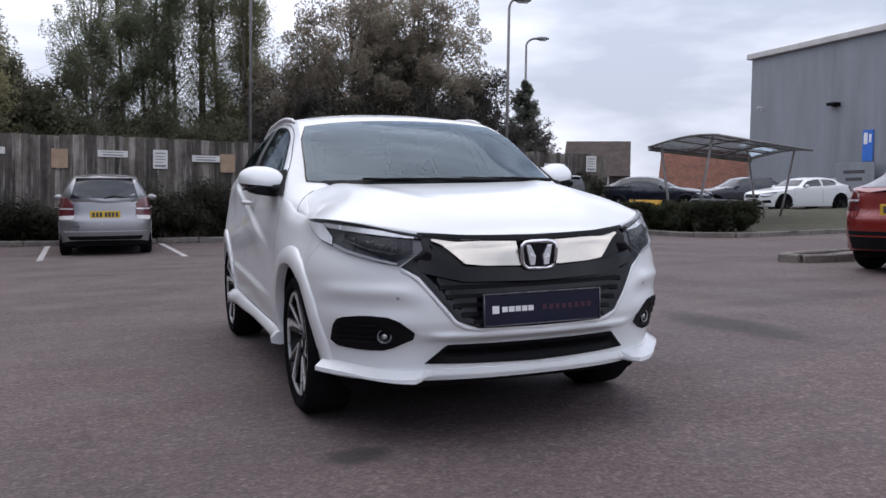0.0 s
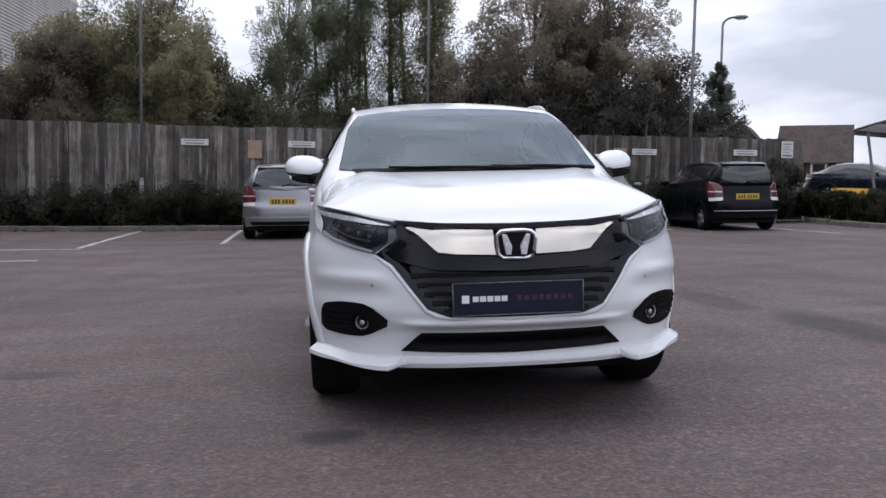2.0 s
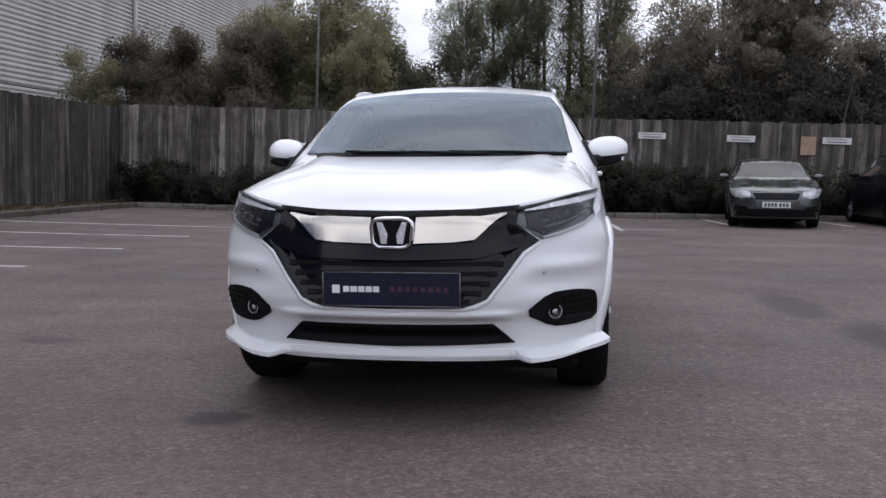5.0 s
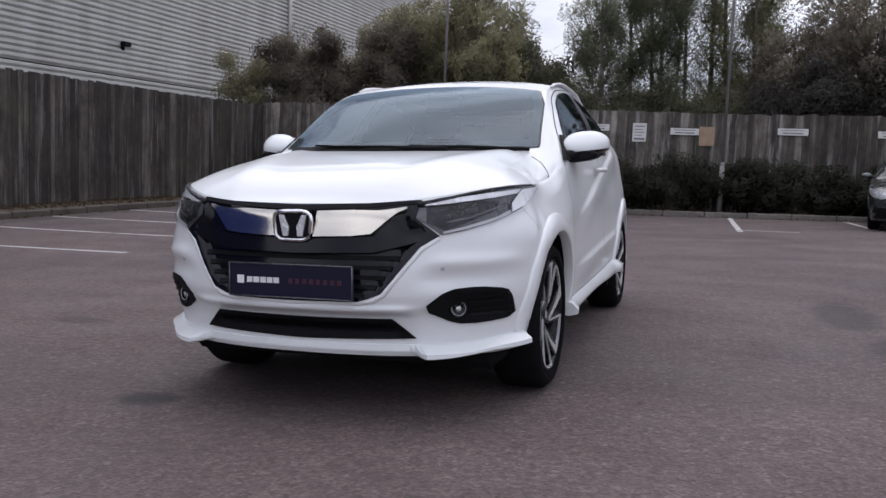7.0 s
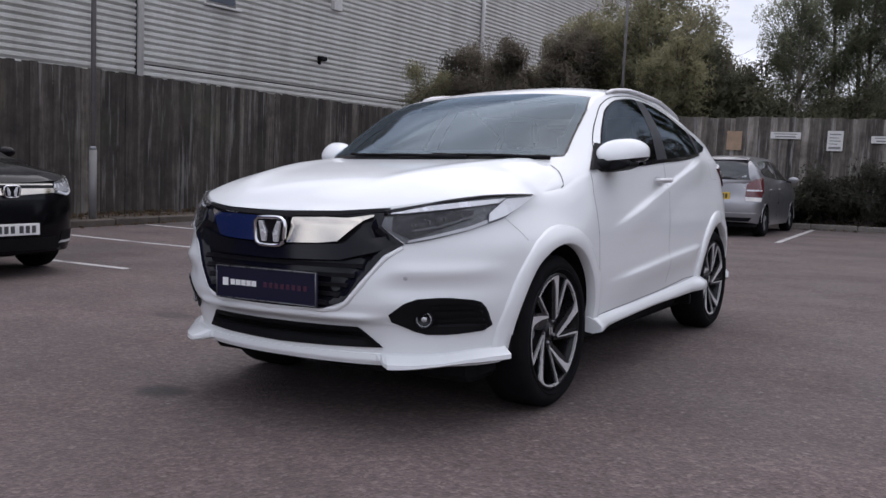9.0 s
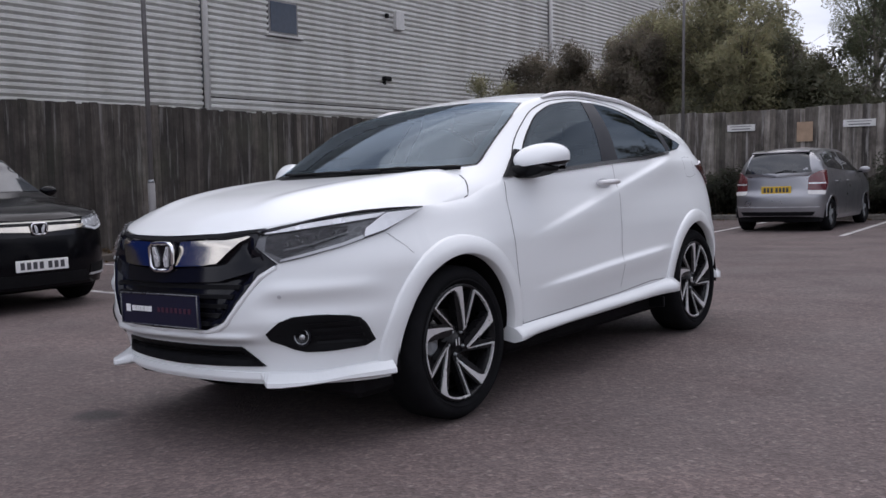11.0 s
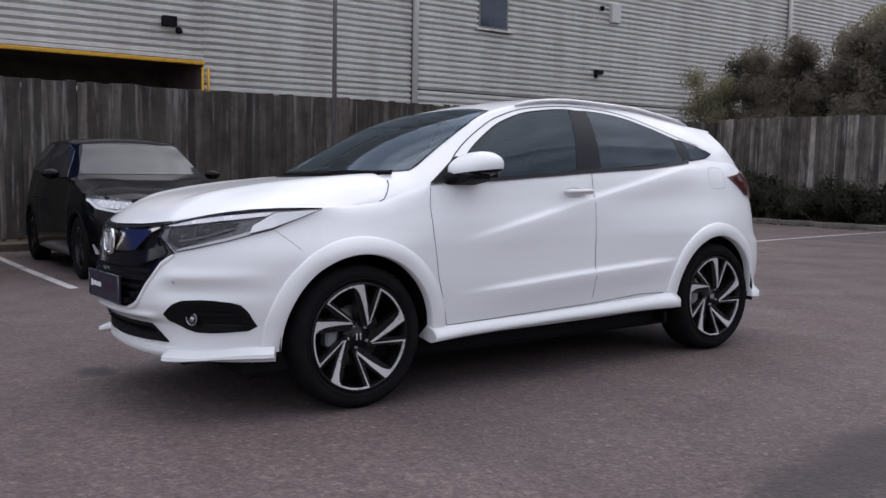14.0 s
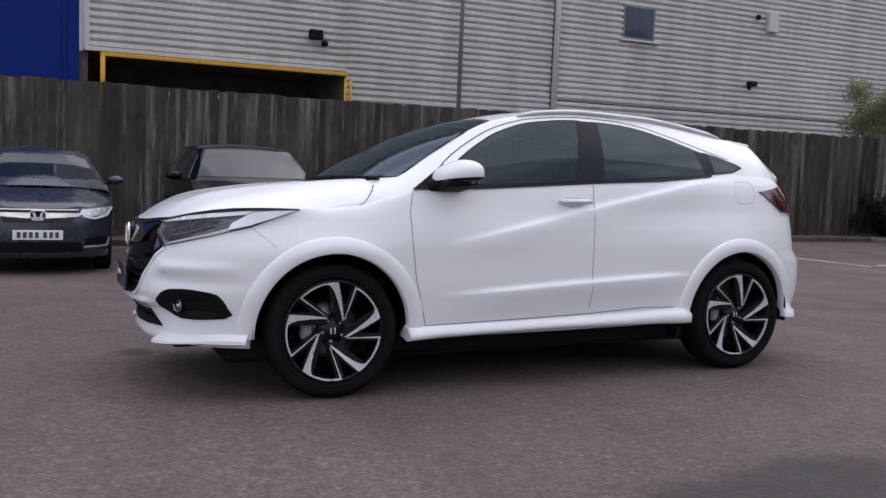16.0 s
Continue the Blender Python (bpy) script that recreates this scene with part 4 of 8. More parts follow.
def house(name, x, y, z0, w, d, wall_h, roof_h, rot, m_wall, m_roof, label, windows=()):
    root = thing(name, label, "house", Matrix.Translation((x, y, z0)) @ Matrix.Rotation(radians(rot), 4, "Z"))
    part("wall", bm_box(w, d, wall_h, (0, 0, wall_h / 2), 0.02), m_wall, root)
    b = bmesh.new()
    e = 0.3
    v = [b.verts.new(p) for p in ((-w / 2 - e, -d / 2 - e, wall_h - 0.1), (w / 2 + e, -d / 2 - e, wall_h - 0.1), (w / 2 + e, d / 2 + e, wall_h - 0.1), (-w / 2 - e, d / 2 + e, wall_h - 0.1),
                                  (-w / 2 - e, 0, wall_h + roof_h), (w / 2 + e, 0, wall_h + roof_h))]
    for f in ((0, 1, 5, 4), (2, 3, 4, 5), (1, 2, 5), (3, 0, 4), (3, 2, 1, 0)):
        b.faces.new([v[i] for i in f])
    part("roof", b, m_roof, root)
    for wx, wz, ww, wh in windows:
        o = part("window", bm_box(ww, 0.1, wh, (wx, -d / 2 - 0.02, wz), 0.02), M_SIGNWHITE, root)
        part("pane", bm_box(ww - 0.25, 0.02, wh - 0.25, (wx, -d / 2 - 0.08, wz)), M_LAMPDARK, o)
    return root


house("house", 28.2, 46.5, 0.6, 3.6, 6.0, 2.4, 2.3, -33, M_ROOFBROWN, M_ROOFBROWN, "brown-roofed house far behind the fence", ((-1.2, 2.0, 0.9, 0.7), (0.4, 2.0, 0.9, 0.7)))
house("house", 24.6, 48.0, 0.6, 4.2, 3.0, 2.6, 2.0, 58, M_BRICKRED, M_ROOFBROWN, "gabled brick house far behind the fence")
house("house", 36.0, 42.8, 0.4, 8.3, 6.0, 1.9, 2.6, -38, M_BRICKRED, M_ROOFRED, "long red-roofed house far behind the shelter", ((-3.0, 1.2, 0.9, 0.8), (-1.4, 1.2, 0.9, 0.8), (2.2, 1.2, 0.9, 0.8)))


# ---- shelter on the island ----
def shelter():
    """A curved single-slope roof on leaning frames; x runs along it, y to its low back edge."""
    cx, cy = 12.75, 15.60
    g = ground_z(cx, cy) + 0.1
    L = 7.0
    root = thing("shelter", "open steel cycle shelter with a curved smoked roof", "shelter", Matrix.Translation((cx, cy, g)) @ Matrix.Rotation(radians(27.8), 4, "Z"))
    prof = [(1.15 - 2.0 * u, 2.25 + 0.29 * math.sin(math.pi * (0.02 + 0.60 * u))) for u in np.linspace(0, 1, 13)]
    n = len(prof)
    stops = [0.0, L / 3, 2 * L / 3, L]
    for x0, x1 in zip(stops, stops[1:]):
        vs = [(x, y, z) for x in (x0 + 0.03, x1 - 0.03) for y, z in prof]
        fs = [(i, i + 1, n + i + 1, n + i) for i in range(n - 1)]
        part("roof_sheet", raw_mesh("roof_sheet", vs, fs), M_CANOPY, root, "smoked translucent curved sheet")
    for x in stops:
        part("rib", bm_tube([(x, y, z - 0.02) for y, z in prof], 0.032, 8), M_POLE, root)
    for k in (0, 4, 8, 12):
        y, z = prof[k]
        part("purlin", bm_tube([(-0.05, y, z - 0.03), (L + 0.05, y, z - 0.03)], 0.036 if k in (0, 12) else 0.022, 8), M_POLE, root)
    part("gutter", bm_box(L + 0.1, 0.07, 0.07, (L / 2, prof[0][0], prof[0][1] - 0.10), 0.02), M_POLE, root)
    for x in (0.35, L - 0.6):
        for k, foot in ((1, 0.62), (10, -0.10)):
            y, z = prof[k]
            part("post", bm_tube([(x, foot, -0.05 if x < 1 else 0.25), (x, foot + (y - foot) * 0.35, 0.9), (x, y, z - 0.05)], 0.036, 10), M_POLE, root)
    for x in (2.0, 2.9, 3.8, 4.7, 5.6):
        part("cycle_stand", bm_tube([(x, 0.1, 0.0), (x, 0.1, 0.75), (x, 0.2, 0.82), (x, 0.8, 0.82), (x, 0.9, 0.75), (x, 0.9, 0.0)], 0.026, 8), M_GALV, root)
    return root


shelter()
bin_ob = thing("grit_bin", "yellow plastic grit bin behind the hedge", "grit bin", Matrix.Translation((13.05, 18.0, ground_z(13.05, 18.0) + 0.1)) @ Matrix.Rotation(radians(-35), 4, "Z"))
part("body", bm_box(0.85, 0.55, 0.60, (0, 0, 0.30), 0.05), M_YELLOW, bin_ob)
part("lid", bm_prism([(-0.36, 0), (0.36, 0), (0.25, 0.12), (-0.25, 0.16)], 0.93, (-0.465, 0, 0.61), ((0, 1, 0), (0, 0, 1), (1, 0, 0)), 0.015), M_YELLOW, bin_ob)

# ---- trees, brambles, hedge ----
def leaf_cloud(centers, spread, count, size, rng, droop=0.0, long=1.0, inner_part=0.0):
    """Leaf blades scattered round centres: arrays of vertices and quads."""
    centers = np.asarray(centers, float)
    k = rng.integers(0, len(centers), count)
    puff = rng.normal(0, 1, (count, 3))
    puff /= np.maximum(1.0, np.linalg.norm(puff, axis=1, keepdims=True) / 1.45)
    p = centers[k, :3] + puff * (centers[k, 3:4] if centers.shape[1] > 3 else spread)
    inner = np.arange(count) < inner_part * count
    p[inner] = centers[k[inner], :3] + (p[inner] - centers[k[inner], :3]) * 0.6
    p[:, 2] -= droop * rng.random(count) ** 2
    a = rng.normal(0, 1, (count, 3))
    a[:, 2] -= droop * 1.5
    a /= np.linalg.norm(a, axis=1, keepdims=True)
    b = np.cross(a, rng.normal(0, 1, (count, 3)))
    b /= np.linalg.norm(b, axis=1, keepdims=True)
    s = size * rng.uniform(0.55, 1.35, (count, 1))
    s[inner] *= 2.3
    a, b = a * s * long, b * s * 0.62
    core = centers[k, :3]
    out = p - core
    out /= np.linalg.norm(out, axis=1, keepdims=True) + 1e-6
    far = p - centers[:, :3].mean(0)
    far /= np.linalg.norm(far, axis=1, keepdims=True) + 1e-6
    out = out * 0.7 + far * 0.8 + np.array((0, 0, 0.45))
    fn = np.cross(a, b)
    fn /= np.linalg.norm(fn, axis=1, keepdims=True) + 1e-9
    turn = np.sign((fn * out).sum(1, keepdims=True) + 1e-9)
    b = b * turn
    nor = out + fn * turn * 0.12
    nor /= np.linalg.norm(nor, axis=1, keepdims=True) + 1e-9
    v = np.stack([p - a, p - b * 0.9, p + a + b * 0.35], 1).reshape(-1, 3)
    return v, np.arange(count * 3).reshape(-1, 3), nor


def leaf_mesh(name, v, f, nor):
    """Leaf blades shaded as soft clumps."""
    me = raw_mesh(name, v, f, True)
    me.normals_split_custom_set_from_vertices(nor.repeat(3, axis=0).tolist())
    return me


def tree(name, x, y, height, radius, seed, leaf, label, leaves=16000, size=0.075, base=0.18, lean=(0, 0), stems=1, limbs=13, bark=None, droop=0.0, column=False, spread=0.42, z0=None, fan=0.7, fill=0.0, dome=None):
    rng = np.random.default_rng(seed)
    g = ground_z(x, y) if z0 is None else z0
    root = thing(name, label, "tree", Matrix.Translation((x, y, g)))
    wood = bmesh.new()
    tips = []
    for s in range(stems):
        ox, oy = (rng.uniform(-fan, fan), rng.uniform(-0.5, 0.5)) if stems > 1 else (0, 0)
        top = Vector((lean[0] + ox * (1.6 if stems > 1 else 1) + rng.uniform(-0.3, 0.3), lean[1] + oy, height * rng.uniform(0.86, 0.97)))
        r0 = (0.035 + 0.016 * height) / (stems ** 0.5) * (0.6 if column else 0.9)
        path = [Vector((ox, oy, 0)).lerp(top, u) + Vector((0.12 * math.sin(5 * u + s), 0.12 * math.cos(4 * u + s), 0)) for u in np.linspace(0, 1, 8)]
        bm_tube(path, [r0 * (1 - 0.88 * u) for u in np.linspace(0, 1, 8)], 7, wood)
        for k in range(limbs):
            u = base + (1 - base) * (k + rng.random()) / limbs
            i = min(int(u * 7), 6)
            o = path[i].lerp(path[i + 1], u * 7 - i)
            ang = rng.random() * 2 * math.pi
            w = (u - base) / (1 - base)
            shape = (0.55 + 0.45 * math.sin(math.pi * min(1, w * 1.1 + 0.12))) * (1.0 - 0.55 * w ** 2.2)
            reach = radius * shape * rng.uniform(0.55, 1.1)
            up = reach * (1.3 if column else 0.55) * rng.uniform(0.5, 1.2)
            e = o + Vector((math.cos(ang) * reach, math.sin(ang) * reach, up))
            if e.z > height:
                e.z = height - rng.random() * 0.5
            m = o.lerp(e, 0.5) + Vector((0, 0, 0.12 * reach))
            rl = r0 * (1 - 0.88 * u) * 0.55
            bm_tube([o, m, e], [rl, rl * 0.6, rl * 0.2], 5, wood, False)
            for j in range(9):
                f = rng.uniform(0.34, 1.06)
                c = o.lerp(e, f) + Vector(rng.normal(0, 0.28 * spread / 0.42, 3) * (0.4 + reach * 0.35))
                tips.append((*c, spread * rng.uniform(0.5, 1.15)))
                if j < 3:
                    bm_tube([o.lerp(e, f * 0.8), c], [rl * 0.3, 0.006], 4, wood, False)
    if dome:
        # a full round crown of separate leafy tufts on twigs, with gaps between them
        count, mid, half, tuft = dome
        tips = []
        for k in range(count):
            d = rng.normal(0, 1, 3)
            d /= np.linalg.norm(d)
            q = rng.random() ** 0.42 * (1 + 0.10 * math.sin(5 * d[0] + seed) + 0.08 * math.sin(9 * d[2] + 3 * d[1]))
            c = Vector((lean[0] + d[0] * radius * q, lean[1] + d[1] * radius * 0.8 * q, height * mid + d[2] * height * half * q))
            tips.append((*c, tuft * rng.uniform(0.6, 1.35)))
            if k % 3 == 0:
                o = Vector((0, 0, max(0.4, c.z * 0.72)))
                bm_tube([o.lerp(c, 0.3), o.lerp(c, 0.7) + Vector((0, 0, 0.08)), c], [0.02, 0.013, 0.005], 4, wood, False)
    part("trunk", wood, bark or M_BARK, root, smooth=True)
    v, f, nor = leaf_cloud(tips, 0.4, int(leaves * 2.5), size * 0.86, rng, droop, 1.0, fill)
    v[:, 2] = np.maximum(v[:, 2], 0.3)
    part("crown", leaf_mesh("crown", v, f, nor), leaf, root)
    return root


POPLAR = "tall green poplar with feathery upright stems behind the fence"
RUSTY = "broadleaf tree with rusty autumn foliage behind the fence"
GOLD = "bushy green-gold tree behind the fence"
tree("poplar", -1.15, 23.0, 12.5, 0.95, 11, M_LEAF_POPLAR, POPLAR, 56000, 0.044, 0.06, stems=3, limbs=24, droop=0.45, column=True, spread=0.30, fan=0.55, fill=0.06)
tree("poplar", 0.30, 23.6, 13.5, 0.75, 12, M_LEAF_POPLAR, "tall thin poplar with bare dark stems behind the fence", 16000, 0.044, 0.06, stems=4, limbs=22, droop=0.45, column=True, spread=0.24, fan=0.55)
tree("poplar", 1.55, 23.4, 13.0, 0.75, 13, M_LEAF_OLIVE, "slender yellowing poplar behind the fence", 46000, 0.044, 0.08, stems=3, limbs=24, droop=0.5, column=True, spread=0.28, fan=0.45, fill=0.06)
tree("birch", -2.40, 22.3, 7.4, 1.15, 14, M_LEAF_POPLAR, "airy birch with a pale trunk behind the fence", 13000, 0.046, 0.25, limbs=18, bark=M_BARKPALE, droop=0.25, spread=0.22, dome=(190, 0.68, 0.34, 0.14))
tree("broadleaf_tree", 5.1, 22.4, 7.9, 2.35, 15, M_LEAF_BROWN, RUSTY, 19000, 0.074, 0.05, limbs=16, dome=(265, 0.60, 0.42, 0.22))
tree("broadleaf_tree", 7.3, 22.2, 8.7, 2.05, 16, M_LEAF_BROWN, RUSTY, 19000, 0.074, 0.05, limbs=16, dome=(265, 0.58, 0.42, 0.22))
tree("broadleaf_tree", 9.5, 22.5, 5.2, 1.15, 17, M_LEAF_DUSK, "smaller dull dark tree behind the fence", 8000, 0.070, 0.05, limbs=12, dome=(150, 0.58, 0.42, 0.20))
tree("broadleaf_tree", 3.2, 22.3, 5.7, 1.15, 24, M_LEAF_BROWN, "smaller rusty autumn tree beside the poplars", 9000, 0.070, 0.05, limbs=12, dome=(200, 0.55, 0.44, 0.20))
tree("broadleaf_tree", -6.1, 22.2, 7.6, 1.95, 18, M_LEAF_GREEN, GOLD, 26000, 0.068, 0.05, limbs=16, dome=(520, 0.52, 0.47, 0.22))
tree("broadleaf_tree", -8.6, 22.8, 6.5, 2.2, 19, M_LEAF_GREEN, GOLD, 26000, 0.068, 0.05, limbs=16, dome=(480, 0.52, 0.46, 0.22))
tree("broadleaf_tree", -4.95, 19.9, 5.5, 0.95, 26, M_LEAF_GREEN, "small leafy green-gold tree close behind the fence", 9000, 0.062, 0.05, limbs=12, dome=(170, 0.56, 0.42, 0.18))
tree("shrub_tree", -9.6, 21.6, 5.4, 1.8, 20, M_LEAF_TWIG, "twiggy olive-brown shrub tree in the fence corner", 38000, 0.046, 0.10, stems=4, limbs=16, spread=0.30, fan=1.1, fill=0.12)
tree("shrub_tree", -12.4, 21.4, 5.0, 1.3, 21, M_LEAF_TWIG, "twiggy olive-brown shrub tree beside the warehouse", 34000, 0.044, 0.12, stems=4, limbs=14, spread=0.28, fan=1.0, fill=0.06)
tree("shrub_tree", -13.2, 21.0, 4.6, 1.0, 22, M_LEAF_GREEN, "leafy shrub beside the warehouse wall", 12000, 0.046, 0.15, stems=3, limbs=12, spread=0.24)
# low growth that fills the gaps above the fence
for k, (x, hh) in enumerate(((-10.9, 3.9), (-8.4, 3.9), (-6.2, 3.7), (-4.1, 5.0), (-3.0, 3.7), (-0.8, 3.4), (0.8, 3.4), (2.4, 3.6), (3.9, 4.0), (5.6, 4.1), (7.3, 4.2), (8.9, 4.0), (10.3, 3.3))):
    dark = x > 2
    tree("undergrowth_bush", x, 20.9 + 0.5 * (k % 2), hh, 1.3, 120 + k, M_LEAF_DUSK if dark else M_LEAF_SHADE if x > -8 else M_LEAF_TWIG, "dense dark undergrowth bush behind the fence" if dark else "dense dull undergrowth bush behind the fence", 12000, 0.064, 0.05, stems=2, limbs=12, fill=0.1, dome=(190, 0.48, 0.48, 0.26))

# a duller row behind closes most of the gaps
for k, (x, y, hh, rr) in enumerate(((-8.4, 26.6, 5.0, 2.2), (-6.6, 26.2, 5.4, 1.7), (-1.0, 27.0, 3.6, 2.0), (1.8, 27.4, 4.2, 2.0), (4.9, 27.0, 5.2, 2.3), (8.0, 26.4, 5.4, 2.2), (10.4, 26.6, 4.4, 1.6))):
    tree("broadleaf_tree", x, y, hh, rr, 160 + k, M_LEAF_DUSK if x > 3 else M_LEAF_TWIG, "dull dense tree in the second row behind the fence", 13000, 0.075, 0.04, limbs=14, fill=0.10, dome=(240, 0.5, 0.47, 0.30))


def conifer(name, x, y, height, r, seed, label):
    rng = np.random.default_rng(seed)
    root = thing(name, label, "tree", Matrix.Translation((x, y, ground_z(x, y))))
    wood = bmesh.new()
    bm_tube([(0, 0, 0), (0, 0, height)], [0.10, 0.01], 7, wood)
    tips = []
    for k in range(64):
        u = (k + rng.random()) / 64
        a = rng.random() * 6.283
        d = r * (1 - u) ** 0.75 * rng.uniform(0.65, 1.1) + 0.05
        z = height * (0.22 + 0.78 * u)
        bough = [Vector((math.cos(a) * d * q, math.sin(a) * d * q, z + 0.22 * d * q * q)) for q in (0, 0.5, 1)]
        bm_tube(bough, [0.02, 0.012, 0.005], 4, wood, False)
        for j in range(6):
            q = 0.25 + 0.75 * j / 5
            tips.append((math.cos(a) * d * q, math.sin(a) * d * q, z + 0.22 * d * q * q, 0.06 + 0.07 * (1 - u) * (1 - 0.5 * q)))
    part("trunk", wood, M_BARK, root)
    v, f, nor = leaf_cloud(tips, 0.1, 15000, 0.050, rng, 0.10, 1.4)
    part("crown", leaf_mesh("crown", v, f, nor), M_LEAF_CONIFER, root)


conifer("conifer", 11.15, 22.5, 4.75, 1.25, 31, "airy grey-green conical tree behind the fence")


def mound(name, outline_pts, count, size, leaf, label, seed, category="shrub", spread=0.2, clip=9.0):
    """A thicket: leaves over low twigs, thicker towards the middle."""
    rng = np.random.default_rng(seed)
    root = thing(name, label, category)
    cs = []
    wood = bmesh.new()
    for x, y, h, r in outline_pts:
        g = ground_z(x, y) + 0.08
        for j in range(9):
            px, py = x + rng.normal(0, r * 0.5), y + rng.normal(0, 0.28)
            pz = g + h * rng.uniform(0.12, 1.0) ** 0.8
            cs.append((px, min(py, FENCE_Y - 0.12) if y < FENCE_Y else py, pz, spread * rng.uniform(0.6, 1.2)))
            if j < 4:
                bm_tube([(x + rng.normal(0, 0.15), y, g - 0.02), (px, py, pz)], [0.012, 0.004], 4, wood, False)
    part("thicket_wood", wood, M_BARK, root)
    v, f, nor = leaf_cloud(cs, spread, int(count * 1.8), size, rng, inner_part=0.12)
    gz = np.array([ground_z(a, b) for a, b in v[::3, :2]]).repeat(3) + 0.06
    v[:, 2] = np.clip(v[:, 2], gz, gz + clip + 0.05 * np.sin(v[:, 0] * 3.1 + v[:, 1] * 2.3))
    part("foliage", leaf_mesh("foliage", v, f, nor), leaf, root)
    return root


rb = random.Random(5)
for x0, x1, hh, nm in ((-10.6, -7.2, 0.95, 0), (-7.2, -4.0, 0.85, 1), (-4.0, -0.9, 0.85, 2), (-0.9, 2.2, 1.15, 3), (2.2, 5.2, 1.0, 4), (5.2, 8.2, 0.85, 5), (8.2, 10.9, 1.1, 6)):
    pts = []
    x = x0
    while x < x1:
        pts.append((x, rb.uniform(17.45, 18.15), hh * rb.uniform(0.55, 1.1), 0.4))
        x += 0.34
    mound("bramble_thicket", pts, 11000, 0.042, M_LEAF_BRAMBLE, "dark tangled bramble thicket at the foot of the fence", 40 + nm)

pts = []
for k in range(11):
    pts.append((11.75 + 0.14 * k, 13.55 + 0.25 * (k % 2), 0.68, 0.22))
for k in range(22):
    pts.append((11.75 + 0.25 * (k % 2), 13.6 + 0.22 * k, 0.68, 0.22))
mound("hedge", pts, 26000, 0.036, M_LEAF_HEDGE, "low clipped dark hedge on the kerbed island", 60, "hedge", 0.13, 0.80)
mound("shrub", [(10.6, 17.6, 1.5, 0.35), (10.9, 18.0, 1.5, 0.35), (11.2, 18.2, 1.4, 0.3)], 5200, 0.05, M_LEAF_BRAMBLE, "dark shrub at the end of the fence", 61)

rng_l = np.random.default_rng(77)
lx = np.concatenate([rng_l.uniform(KERB_X - 1.15, KERB_X + 0.25, 2600), rng_l.uniform(-10, 10, 900)])
ly = np.concatenate([rng_l.uniform(-3, 17, 2600), rng_l.uniform(16.75, 17.5, 900)])
cs = np.array([(a, b, ground_z(a, b) + (0.135 if a < KERB_X - 0.1 or b > KERB_Y + 0.1 else 0.015)) for a, b in zip(lx, ly)])
v, f, nor = leaf_cloud(cs, 0.01, 8000, 0.032, rng_l)
litter = part("fallen_leaves", leaf_mesh("fallen_leaves", v, f, nor), M_DEADLEAF)
tagged(litter, "brown fallen leaves lying along the kerbs", "fallen leaves", kind="stuff")

